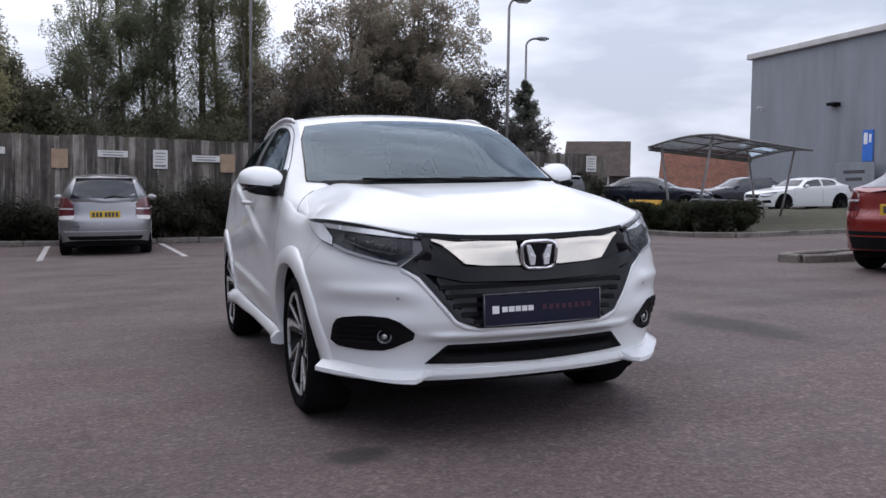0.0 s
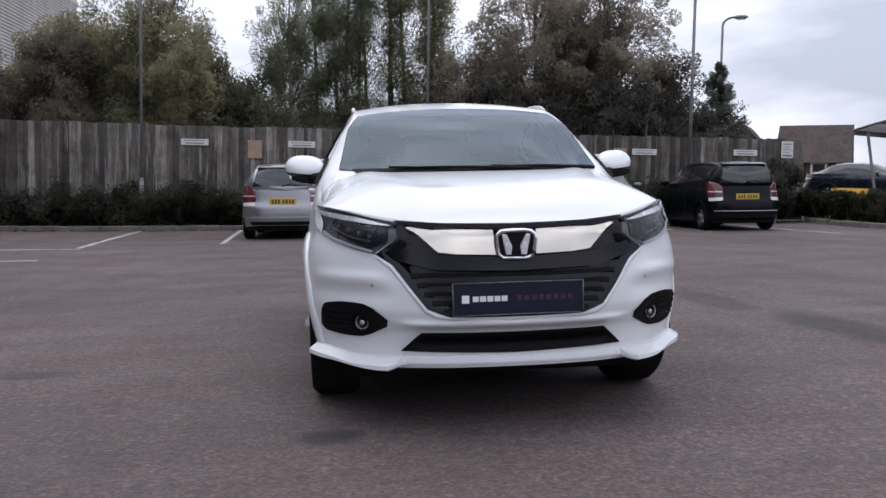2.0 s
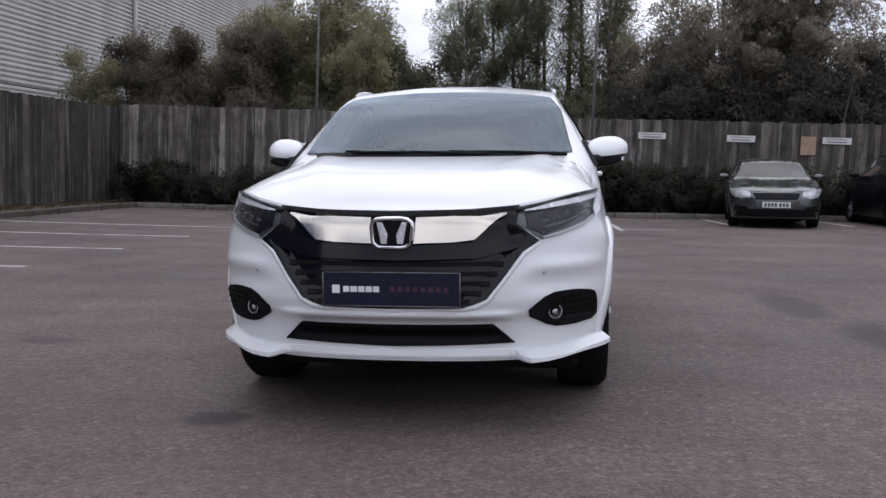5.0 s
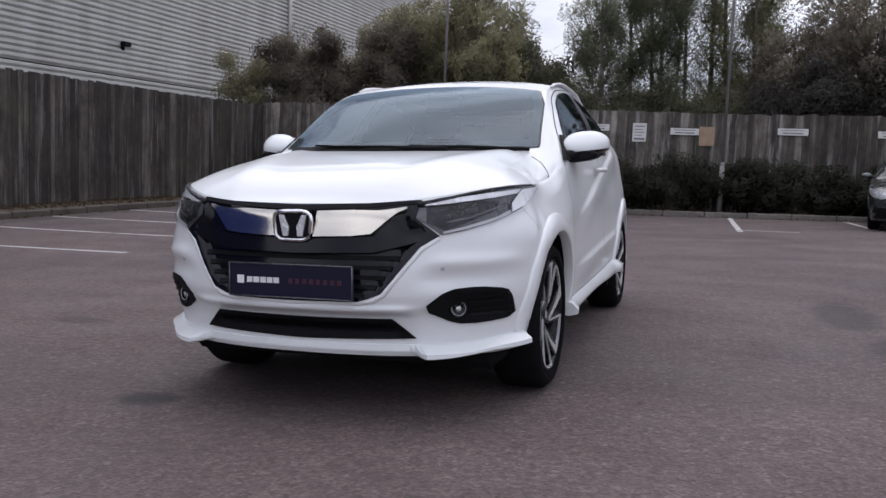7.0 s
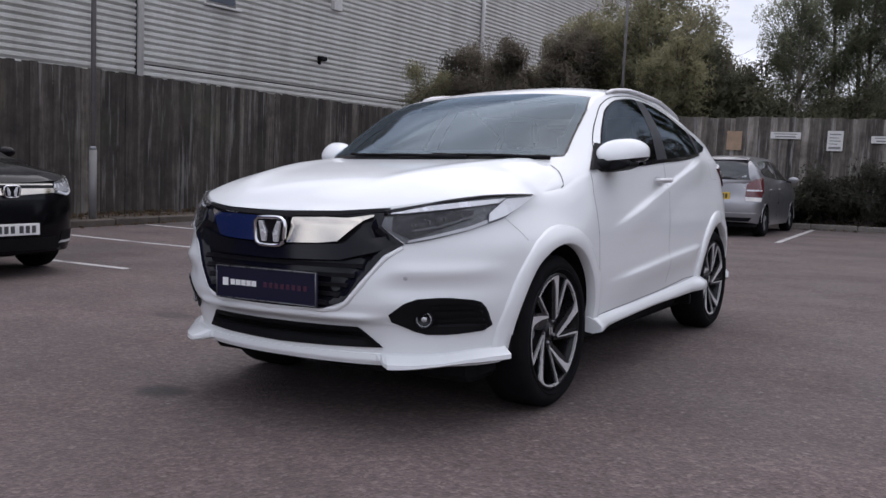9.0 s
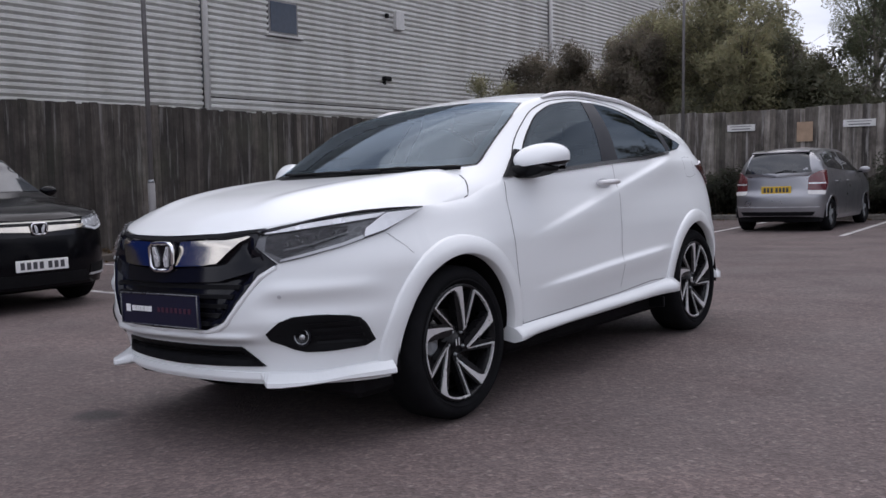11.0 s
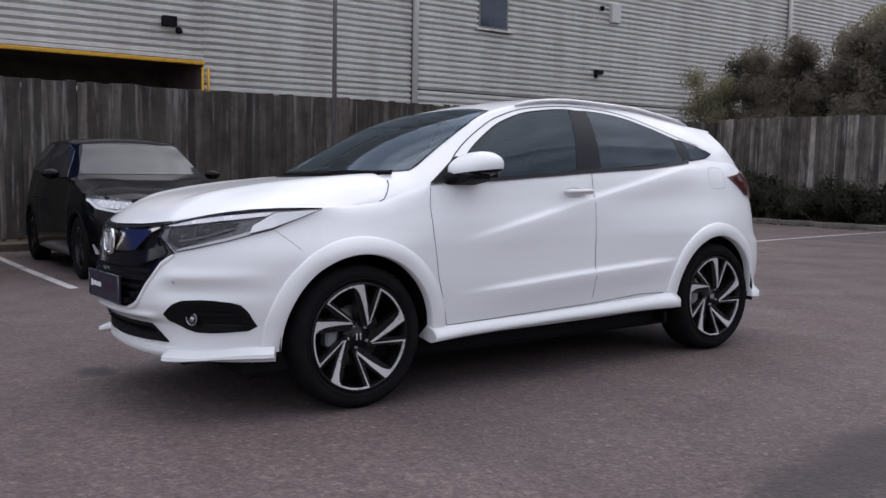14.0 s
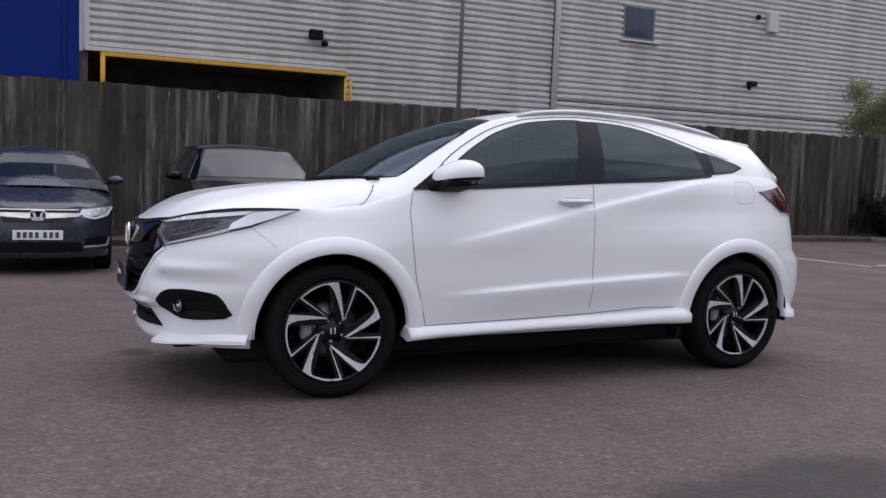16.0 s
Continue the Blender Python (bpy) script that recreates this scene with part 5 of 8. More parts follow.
# ---- car bodies ----
class Shell:
    """The skin of a car, front towards -y, front axle at y = 0, road at z = 0.
    It is built of a wrap (bumpers and flanks), a bonnet and a cabin, from the tables in spec:
    nose(z), tail(z): the y of the centre line; width(z); edge_f(x), edge_s(y), edge_r(x): the top edge of the wrap;
    low(y): its bottom edge; crown(y): the bonnet's centre line; roof(y), shoulder(y), shoulder_drop(y)."""

    def __init__(self, spec, nf=44, ns=96, nr=30, nv=44):
        self.s = s = spec
        yc, ycr, n, nb = s["yc"], s["ycr"], s["nf"], s["nr"]
        cols = []
        fz = lambda x: curve_through(x, s["edge_f"])
        W = lambda z, y: curve_through(z, s["width"]) * curve_through(y, s["taper"])
        for i in range(nf):
            a = (i / nf) * math.pi / 2
            cols.append(("f", a))
        for i in range(ns + 1):
            cols.append(("s", yc + (ycr - yc) * i / ns))
        for i in range(1, nr + 1):
            cols.append(("r", math.pi / 2 * (1 - i / nr)))
        grid = np.zeros((len(cols), nv + 1, 3))
        for c, (kind, p) in enumerate(cols):
            if kind == "s":
                zt = curve_through(p, s["edge_s"])
                zb = curve_through(p, s["low"])
                z = zb + (zt - zb) * np.linspace(0, 1, nv + 1)
                x = W(z, np.full(nv + 1, p))
                y = np.full(nv + 1, p)
            else:
                q = n if kind == "f" else nb
                sn, cs = math.sin(p) ** (2 / q), max(math.cos(p), 0.0) ** (2 / q)
                y0 = yc if kind == "f" else ycr
                end = s["nose"] if kind == "f" else s["tail"]
                zt = 0.9
                for _ in range(6):
                    xt = curve_through(zt, s["width"]) * curve_through(y0, s["taper"]) * sn
                    zt = fz(xt) if kind == "f" else curve_through(xt, s["edge_r"])
                yb = y0 + (curve_through(0.4, end) - y0) * cs
                zb = curve_through(yb, s["low"])
                z = zb + (zt - zb) * np.linspace(0, 1, nv + 1)
                x = W(z, np.full(nv + 1, y0)) * sn
                y = y0 + (curve_through(z, end) - y0) * cs
            if "pinch" in s:
                for k in range(nv + 1):
                    x[k] *= 1 - s["pinch"] * smooth01((z[k] - 0.70) / 0.20) * smooth01((0.42 - y[k]) / 0.60)
            if "dent" in s:
                for k in range(nv + 1):
                    d = s["dent"](x[k], y[k], z[k], kind)
                    x[k] += d[0]
                    y[k] += d[1]
            grid[c, :, 0], grid[c, :, 1], grid[c, :, 2] = x, y, z
        self.grid = grid
        self.kinds = [k for k, _ in cols]
        self.edge = grid[:, -1, :]
        self.half_w = lambda y: float(np.interp(y, self._ey, self._ex))
        order = np.argsort(self.edge[:, 1], kind="stable")
        self._ey, self._ex, self._ez = self.edge[order, 1], self.edge[order, 0], self.edge[order, 2]

    def wrap(self, holes=(), arch=None):
        """The flanks and bumpers as one mirrored mesh. arch: wheel openings (y, z, r)."""
        g = self.grid
        nc, nv = g.shape[0], g.shape[1]
        half = g.reshape(-1, 3)
        both = np.concatenate([half, half * np.array([-1, 1, 1])])
        idx = np.arange(nc * nv).reshape(nc, nv)
        q = np.stack([idx[:-1, :-1], idx[1:, :-1], idx[1:, 1:], idx[:-1, 1:]], -1).reshape(-1, 4)
        if arch:
            cen = half[q].mean(1)
            keep = np.ones(len(q), bool)
            for y, z, r in arch:
                keep &= ~((np.hypot(cen[:, 1] - y, cen[:, 2] - z) < r) & (cen[:, 0] > 0.45))
            q = q[keep]
        f = np.concatenate([q, q[:, ::-1] + nc * nv])
        return both, f

    def bonnet(self, rows=44, cols=36, start=None, end=None):
        s = self.s
        y0 = self.edge[0, 1] if start is None else start
        y1 = s["bonnet_end"] if end is None else end
        u = np.linspace(0, 1, rows + 1) ** 1.5
        vs = np.zeros((rows + 1, cols + 1, 3))
        for i, t in enumerate(u):
            for j in range(cols + 1):
                k = -1 + 2 * j / cols
                k = math.copysign(abs(k) ** 0.8, k)
                y = y0 + (y1 - s.get("bonnet_sweep", 0.1) * (k * k) * 1.0 - y0) * t
                w = max(self.half_w(y), 1e-3)
                ze = float(np.interp(y, self._ey[self._ey < y1 + 0.6], self._ez[self._ey < y1 + 0.6]))
                zc = curve_through(y, s["crown"])
                p = 2.6 + 5.0 * smooth01((y - y0) / (y1 - y0))
                z = ze + max(0.0, zc - ze) * (1 - abs(k) ** p)
                if "swage" in s:
                    z += s["swage"](k * w, y)
                vs[i, j] = (k * w, y, z)
        idx = np.arange((rows + 1) * (cols + 1)).reshape(rows + 1, cols + 1)
        f = np.stack([idx[:-1, :-1], idx[:-1, 1:], idx[1:, 1:], idx[1:, :-1]], -1).reshape(-1, 4)
        return vs.reshape(-1, 3), f

    def cabin(self, stations=90, side=14, top=16):
        s = self.s
        y0, y1 = s["roof"][0][0], s["roof"][-1][0]
        half = []
        for y in np.linspace(y0, y1, stations + 1):
            zc = curve_through(y, s["roof"])
            xr = curve_through(y, s["shoulder"])
            zr = zc - curve_through(y, s["shoulder_drop"])
            xb = min(self.half_w(y), curve_through(y, s["waist"])) if "waist" in s else self.half_w(y)
            k = (self._ey > y - 0.6) & (self._ey < y + 0.6)
            zb = float(np.interp(y, self._ey, self._ez))
            xr = min(xr, xb)
            row = []
            for i in range(side + 1):
                t = i / side
                bow = s.get("bow", 0.035) * math.sin(math.pi * t) * min(1, max(0.0, (zr - zb)) / 0.25)
                row.append((xb + (xr - xb) * t + bow, y, zb + (zr - zb) * t))
            for i in range(1, top + 1):
                t = i / top
                x = xr * (1 - t)
                row.append((x, y, zr + (zc - zr) * (1 - (x / max(xr, 1e-3)) ** 2.4)))
            half.append(row)
        h = np.array(half)
        full = np.concatenate([h, (h * np.array([-1, 1, 1]))[:, -2::-1]], 1)
        n0, n1 = full.shape[:2]
        idx = np.arange(n0 * n1).reshape(n0, n1)
        f = np.stack([idx[:-1, :-1], idx[1:, :-1], idx[1:, 1:], idx[:-1, 1:]], -1).reshape(-1, 4)
        return full.reshape(-1, 3), f


def bvh_of(*pieces):
    vs, fs, o = [], [], 0
    for v, f in pieces:
        vs += [Vector(p) for p in v]
        fs += [tuple(int(i) + o for i in q) for q in f]
        o += len(v)
    return BVHTree.FromPolygons(vs, fs)


def cut_faces(v, f, tests):
    """Leave out the faces that lie wholly inside a test."""
    keep = [q for q in f if not any(all(t(v[i]) for i in q) for t in tests)]
    return v, np.array(keep)


FRONT, SIDE_L, SIDE_R, BACK = (0, 1, 0), (-1, 0, 0), (1, 0, 0), (0, -1, 0)


def arch_ring(bvh, y, z, r0, r1, way, off, sign_x, lip=0.03, a0=-0.06, a1=math.pi + 0.06):
    """A wheel-arch moulding: a band round the opening, with an inward lip."""
    bm = bmesh.new()
    rows = []
    n = 40
    for i in range(n + 1):
        a = a0 + (a1 - a0) * i / n
        row = []
        for k, r in enumerate((r0, r0 + 0.001, r0 + (r1 - r0) * 0.07, r0 + (r1 - r0) * 0.50, r0 + (r1 - r0) * 0.90, r0 + (r1 - r0) * 0.97, r1)):
            py, pz = y + math.cos(a) * r, z + math.sin(a) * r
            hit, nor, _, _ = bvh.ray_cast(Vector((sign_x * 3, py, pz)), Vector((-sign_x, 0, 0)))
            x = abs(hit.x) if hit is not None else 0.84
            x = max(min(x, 0.92), 0.80)
            lift = (-lip, off * 0.75, off, off * 0.95, off * 0.80, off * 0.45, -0.004)[k]
            row.append(bm.verts.new((sign_x * (x + lift), py, pz)))
        rows.append(row)
    for p, q in zip(rows, rows[1:]):
        for k in range(len(p) - 1):
            f = bm.faces.new((p[k], p[k + 1], q[k + 1], q[k]))
            f.smooth = True
    bmesh.ops.recalc_face_normals(bm, faces=bm.faces)
    return bm


def half_barrel(x0, x1, r, y, z, n=28):
    """The upper half of a wheel housing, closed at its inner end x0."""
    bm = bmesh.new()
    angles = [-0.12 + (math.pi + 0.24) * k / n for k in range(n + 1)]
    a = [bm.verts.new((x0, y + math.cos(t) * r, z + math.sin(t) * r)) for t in angles]
    b = [bm.verts.new((x1, y + math.cos(t) * r, z + math.sin(t) * r)) for t in angles]
    for k in range(n):
        bm.faces.new((a[k], a[k + 1], b[k + 1], b[k])).smooth = True
    bm.faces.new(a)
    return bm


def tyre_profile(r, rim, w):
    h = w / 2
    return [(-h * 0.80, rim), (-h, rim + (r - rim) * 0.35), (-h * 1.02, rim + (r - rim) * 0.62), (-h * 0.90, r - 0.018), (-h * 0.72, r - 0.003), (0, r),
            (h * 0.72, r - 0.003), (h * 0.90, r - 0.018), (h * 1.02, rim + (r - rim) * 0.62), (h, rim + (r - rim) * 0.35), (h * 0.80, rim)]


def simple_wheel(parent, x, y, r, rim, w, spokes=5, bright=None):
    """A plain alloy wheel for the parked cars; outer face towards the sign of x."""
    sx = 1 if x > 0 else -1
    hub = thing_part("wheel", parent, (x, y, r))
    part("tyre", bm_lathe(tyre_profile(r, rim, w), 28), M_RUBBER, hub, smooth=True)
    b = bm_lathe([(sx * w * 0.40, rim), (sx * w * 0.36, rim * 0.94), (-sx * w * 0.1, rim * 0.90), (-sx * w * 0.1, 0.02)], 28)
    part("rim", b, M_RIMDARK, hub, smooth=True)
    for k in range(spokes):
        a = 2 * math.pi * k / spokes
        m = Matrix.Rotation(a, 4, "X")
        b = bm_prism([(0.03, -0.03), (rim * 0.94, -0.045), (rim * 0.94, 0.045), (0.03, 0.03)], 0.03, (sx * w * 0.26 - 0.015, 0, 0), ((0, 0, 1), (0, 1, 0), (1, 0, 0)), 0.006)
        bmesh.ops.transform(b, matrix=m, verts=b.verts)
        part("spoke", b, bright or M_RIMBRIGHT, hub)
    part("cap", bm_lathe([(sx * w * 0.22, 0.06), (sx * w * 0.36, 0.055), (sx * w * 0.38, 0.0)], 16), bright or M_RIMBRIGHT, hub, smooth=True)
    return hub


def thing_part(name, parent, at):
    """A part that holds sub-parts: a small hub of its own."""
    bm = bm_lathe([(-0.05, 0.03), (0.05, 0.03)], 10, caps=True)
    ob = part(name, bm, M_RIMDARK, parent)
    ob.location = at
    return ob

# ---- the white crossover in the middle of the yard ----
def line_ridge(y, z, pts, wide, high):
    """A fold along a line of (y, z): a narrow shelf above it, a long hollow below."""
    if y < pts[0][0] - 0.25 or y > pts[-1][0] + 0.25:
        return 0.0
    zl = curve_through(y, pts)
    fade = smooth01((y - pts[0][0]) / 0.55) * smooth01((pts[-1][0] + 0.25 - y) / 0.4)
    return high * fade * math.exp(-((z - zl) / (wide if z > zl else wide * 6.0)) ** 2)


UPPER_CREASE = [(0.50, 0.745), (0.80, 0.812), (1.5, 0.970), (2.05, 1.09), (2.35, 1.155)]
LOWER_CREASE = [(0.50, 0.495), (0.80, 0.515), (1.5, 0.562), (2.05, 0.590)]
GRILLE = [(0.0, 0.868), (0.30, 0.875), (0.485, 0.890), (0.475, 0.82), (0.565, 0.752), (0.500, 0.712), (0.425, 0.61), (0.365, 0.532), (0.275, 0.500), (0.0, 0.497)]
INTAKE = [(0.0, 0.428), (0.385, 0.430), (0.470, 0.347), (0.0, 0.335)]
FOGBEZEL = [(0.505, 0.470), (0.60, 0.545), (0.70, 0.553), (0.785, 0.538), (0.800, 0.50), (0.800, 0.415), (0.70, 0.402), (0.61, 0.404)]


def pocket(poly, x, z, soft=0.035):
    """How far a point lies inside an outline, 0 to 1 over a soft edge."""
    x = max(x, 1e-4)
    if not inside(poly, x, z):
        return 0.0
    p = Vector((x, z))
    best = 9.0
    for i in range(len(poly)):
        a, b = Vector(poly[i - 1]), Vector(poly[i])
        if a.x == 0.0 and b.x == 0.0:
            continue
        t = min(1.0, max(0.0, (p - a).dot(b - a) / max((b - a).length_squared, 1e-9)))
        best = min(best, (p - a.lerp(b, t)).length)
    return smooth01((best - 0.012) / soft)


def dent(x, y, z, kind):
    dx = dy = 0.0
    if kind == "s":
        dx += line_ridge(y, z, UPPER_CREASE, 0.018, 0.016)
        dx += line_ridge(y, z, LOWER_CREASE, 0.017, 0.019)
        if -0.2 < y < 0.5:
            # the wing's top edge rolls over towards the bonnet
            u = min(1.0, max(0.0, (z - curve_through(y, MAIN["edge_s"]) + 0.085) / 0.085))
            dx -= 0.040 * (1 - math.sqrt(1 - 0.92 * u * u)) * smooth01((y + 0.2) / 0.2) * smooth01((0.5 - y) / 0.2)
        dx += 0.018 * math.exp(-((y - 2.61) / 0.42) ** 2) * math.exp(-((z - 0.72) / 0.16) ** 2)
        dx += 0.010 * math.exp(-((y - 0.0) / 0.40) ** 2) * math.exp(-((z - 0.74) / 0.14) ** 2)
    else:
        # ridge across the bumper below the lamps, and the sunken mouth, fog pockets and intake
        if kind == "f":
            dy -= 0.016 * math.exp(-((z - 0.655) / 0.03) ** 2) * smooth01((x - 0.50) / 0.12) * smooth01((0.86 - x) / 0.06)
            dy += 0.012 * math.exp(-((z - 0.585) / 0.035) ** 2) * smooth01((x - 0.46) / 0.12)
            dy -= 0.020 * math.exp(-((z - 0.462) / 0.018) ** 2) * smooth01((0.52 - x) / 0.1)
            dy += 0.030 * pocket(GRILLE, x, z) + 0.035 * pocket(INTAKE, x, z) + 0.024 * pocket(FOGBEZEL, x, z)
    return dx, dy


MAIN = {
    "yc": -0.20, "ycr": 2.62, "nf": 2.4, "nr": 3.3,
    "nose": [(0.20, -0.800), (0.28, -0.845), (0.34, -0.850), (0.43, -0.872), (0.48, -0.915), (0.53, -0.928), (0.62, -0.922), (0.70, -0.905), (0.80, -0.885), (0.85, -0.872), (0.87, -0.855), (0.95, -0.80)],
    "tail": [(0.20, 3.28), (0.34, 3.36), (0.50, 3.40), (0.66, 3.395), (0.75, 3.33), (0.95, 3.31), (1.05, 3.29), (1.12, 3.24), (1.25, 3.14)],
    "width": [(0.20, 0.80), (0.28, 0.838), (0.36, 0.858), (0.45, 0.872), (0.60, 0.884), (0.75, 0.884), (0.85, 0.875), (0.92, 0.862), (0.97, 0.852), (1.03, 0.843), (1.08, 0.835), (1.14, 0.818), (1.22, 0.765), (1.30, 0.70)],
    "taper": [(-0.2, 0.985), (0.0, 0.995), (0.6, 1.0), (2.0, 1.0), (2.62, 0.975)],
    "edge_f": [(0.0, 0.872), (0.30, 0.880), (0.50, 0.897), (0.65, 0.922), (0.76, 0.942), (0.82, 0.946)],
    "edge_s": [(-0.20, 0.946), (0.0, 0.958), (0.15, 0.976), (0.32, 1.030), (0.50, 1.058), (0.82, 1.080), (1.2, 1.106), (1.52, 1.126), (2.0, 1.150), (2.35, 1.180), (2.62, 1.215)],
    "edge_r": [(0.0, 1.13), (0.45, 1.135), (0.62, 1.155), (0.76, 1.205), (0.85, 1.215)],
    "low": [(-0.9, 0.275), (-0.4, 0.265), (0.4, 0.28), (2.2, 0.31), (2.9, 0.36), (3.4, 0.36)],
    "crown": [(-0.86, 0.872), (-0.82, 0.893), (-0.76, 0.938), (-0.70, 0.970), (-0.55, 1.018), (-0.39, 1.046), (-0.23, 1.068), (-0.06, 1.087), (0.15, 1.106), (0.35, 1.116)],
    "bonnet_end": 0.22, "bonnet_sweep": -0.03,
    "roof": [(0.0, 1.02), (0.10, 1.078), (0.27, 1.188), (0.45, 1.286), (0.63, 1.368), (0.82, 1.442), (1.02, 1.502), (1.25, 1.552), (1.60, 1.588), (2.00, 1.583), (2.40, 1.545), (2.80, 1.480), (2.94, 1.446), (2.99, 1.40), (3.08, 1.31), (3.20, 1.18)],
    "shoulder": [(0.0, 0.78), (0.20, 0.748), (0.38, 0.708), (0.60, 0.674), (0.82, 0.642), (1.02, 0.612), (1.3, 0.604), (1.6, 0.602), (2.0, 0.594), (2.4, 0.570), (2.8, 0.545), (2.94, 0.54), (3.05, 0.56), (3.20, 0.62)],
    "shoulder_drop": [(0.0, 0.05), (0.10, 0.07), (0.20, 0.10), (0.38, 0.120), (0.60, 0.085), (0.82, 0.046), (1.02, 0.030), (1.3, 0.040), (1.6, 0.055), (2.0, 0.062), (2.8, 0.055), (2.94, 0.045), (3.2, 0.03)],
    "bow": 0.030, "pinch": 0.046, "dent": dent,
    "swage": lambda x, y: 0.012 * math.exp(-((abs(x) - (0.36 + 0.22 * smooth01((y + 0.85) / 1.2))) / 0.075) ** 2) * smooth01((y + 0.8) / 0.25),
}


def main_wheel(parent, x, y):
    """Black alloy with five machined blades, each with its rim arc and thin return."""
    sx = 1 if x > 0 else -1
    R, rim, w = 0.341, 0.256, 0.225
    hub = thing_part("wheel", parent, (x, y, R - 0.001))
    part("tyre", bm_lathe(tyre_profile(R, rim, w), 56), M_RUBBER, hub, smooth=True)
    b = bmesh.new()
    for r0 in (rim + 0.018,):
        bm_lathe([(sx * (w / 2 + 0.001), r0), (sx * (w / 2 + 0.004), r0 + 0.004), (sx * (w / 2 + 0.001), r0 + 0.008)], 48, "x", b)
    part("sidewall_ring", b, M_RUBBER, hub, smooth=True)
    part("rim", bm_lathe([(sx * 0.098, rim + 0.004), (sx * 0.106, rim - 0.003), (sx * 0.100, rim - 0.010), (sx * 0.02, rim - 0.020), (-sx * 0.09, rim - 0.02)], 48), M_RIMDARK, hub, smooth=True)
    part("brake_disc", bm_lathe([(sx * 0.015, 0.05), (sx * 0.02, 0.145), (sx * 0.005, 0.145), (sx * 0.0, 0.05)], 36), M_DISC, hub, smooth=True)
    part("brake_caliper", bm_box(0.07, 0.06, 0.13, (sx * 0.015, -0.125, 0.02), 0.012), M_GALV, hub)
    part("barrel_back", bm_lathe([(-sx * 0.09, rim - 0.02), (-sx * 0.09, 0.04)], 32), M_WELL, hub)
    face = 0.106

    def polar(r, a):
        # angles run against the clock seen from outside on the car's left
        return Vector((0, math.cos(a) * r * sx, math.sin(a) * r))

    def slab(outline, d, name, mat, back=0.0):
        bm = bmesh.new()
        hi, lo = [], []
        for p in outline:
            dish = 0.034 * (1 - min(1.0, p.length / rim)) ** 1.2 + back
            hi.append(bm.verts.new((sx * (face - dish), p.y, p.z)))
            lo.append(bm.verts.new((sx * (face - dish - d), p.y, p.z)))
        bm.faces.new(hi)
        bm.faces.new(lo[::-1])
        for k in range(len(hi)):
            bm.faces.new((hi[k], hi[(k + 1) % len(hi)], lo[(k + 1) % len(hi)], lo[k]))
        return part(name, bm, mat, hub)

    ro = rim - 0.008
    part("hub_disc", bm_lathe([(sx * 0.030, 0.078), (sx * 0.066, 0.070), (sx * 0.068, 0.0)], 28), M_RIMDARK, hub, smooth=True)
    for k in range(5):
        a = radians(88) - 2 * math.pi * k / 5
        slab([polar(0.060, a - 0.95), polar(0.110, a - 0.62), polar(ro, a - 0.08), polar(ro, a + 0.20), polar(0.055, a - 0.30)], 0.040, "spoke", M_RIMDARK, 0.006)
        slab([polar(0.065, a + 0.10), polar(ro, a + 0.74), polar(ro, a + 0.90), polar(0.060, a + 0.75)], 0.034, "spoke", M_RIMDARK, 0.008)
        arc = [polar(ro, a + t) for t in np.linspace(-0.035, 0.84, 10)]
        inner = [polar(ro - 0.008, a + t) for t in np.linspace(0.82, 0.19, 8)]
        blade = [polar(0.226, a + 0.115), polar(0.196, a + 0.030), polar(0.137, a - 0.145), polar(0.073, a - 0.690), polar(0.066, a - 0.76), polar(0.080, a - 0.735), polar(0.158, a - 0.215)]
        slab(arc + inner + blade, 0.012, "blade", M_RIMBRIGHT)
        slab([polar(ro, a + 0.84), polar(ro - 0.008, a + 0.805), polar(0.083, a + 0.47), polar(0.085, a + 0.52)], 0.012, "blade_return", M_RIMBRIGHT)
        part("lug_nut", bm_lathe([(sx * 0.05, 0.010), (sx * 0.074, 0.009), (sx * 0.078, 0.0)], 8, at=(0, math.cos(a + 0.5) * 0.055, math.sin(a + 0.5) * 0.055)), M_GALV, hub)
    part("cap", bm_lathe([(sx * 0.05, 0.036), (sx * 0.076, 0.034), (sx * 0.079, 0.0)], 24), M_RIMDARK, hub, smooth=True)
    for dy in (-0.010, 0.010):
        part("cap_mark", bm_box(0.003, 0.006, 0.032, (sx * 0.080, dy, 0), 0.001), M_RIMBRIGHT, hub)
    return hub


def emblem(parent, at, s=1.0):
    """A chrome rounded frame with two plain upright bars on black."""
    root = part("emblem", bm_prism([(p.x, p.y) for p in rounded([(-0.074 * s, -0.055 * s, 0), (0.074 * s, -0.055 * s, 0), (0.083 * s, 0.058 * s, 0), (-0.083 * s, 0.058 * s, 0)], 0.16, 2)], 0.03, at), M_BLACKGLOSS, parent, "emblem in a chrome frame")
    ring = rounded([(-0.074 * s, -0.055 * s, 0), (0.074 * s, -0.055 * s, 0), (0.083 * s, 0.058 * s, 0), (-0.083 * s, 0.058 * s, 0)], 0.16, 2)
    pts = [(at[0] + p.x, at[1] - 0.004, at[2] + p.y) for p in ring]
    part("ring", bm_tube(pts + pts[:2], 0.0085 * s, 8), M_CHROME, root, smooth=True)
    for k in (-1, 1):
        b = bm_prism([(k * 0.021 * s, -0.040 * s), (k * 0.043 * s, -0.040 * s), (k * 0.060 * s, 0.044 * s), (k * 0.040 * s, 0.044 * s), (k * 0.017 * s, -0.004)], 0.016, (at[0], at[1] - 0.010, at[2]), bevel=0.002)
        part("upright", b, M_LAMPBRIGHT, root)
    return root


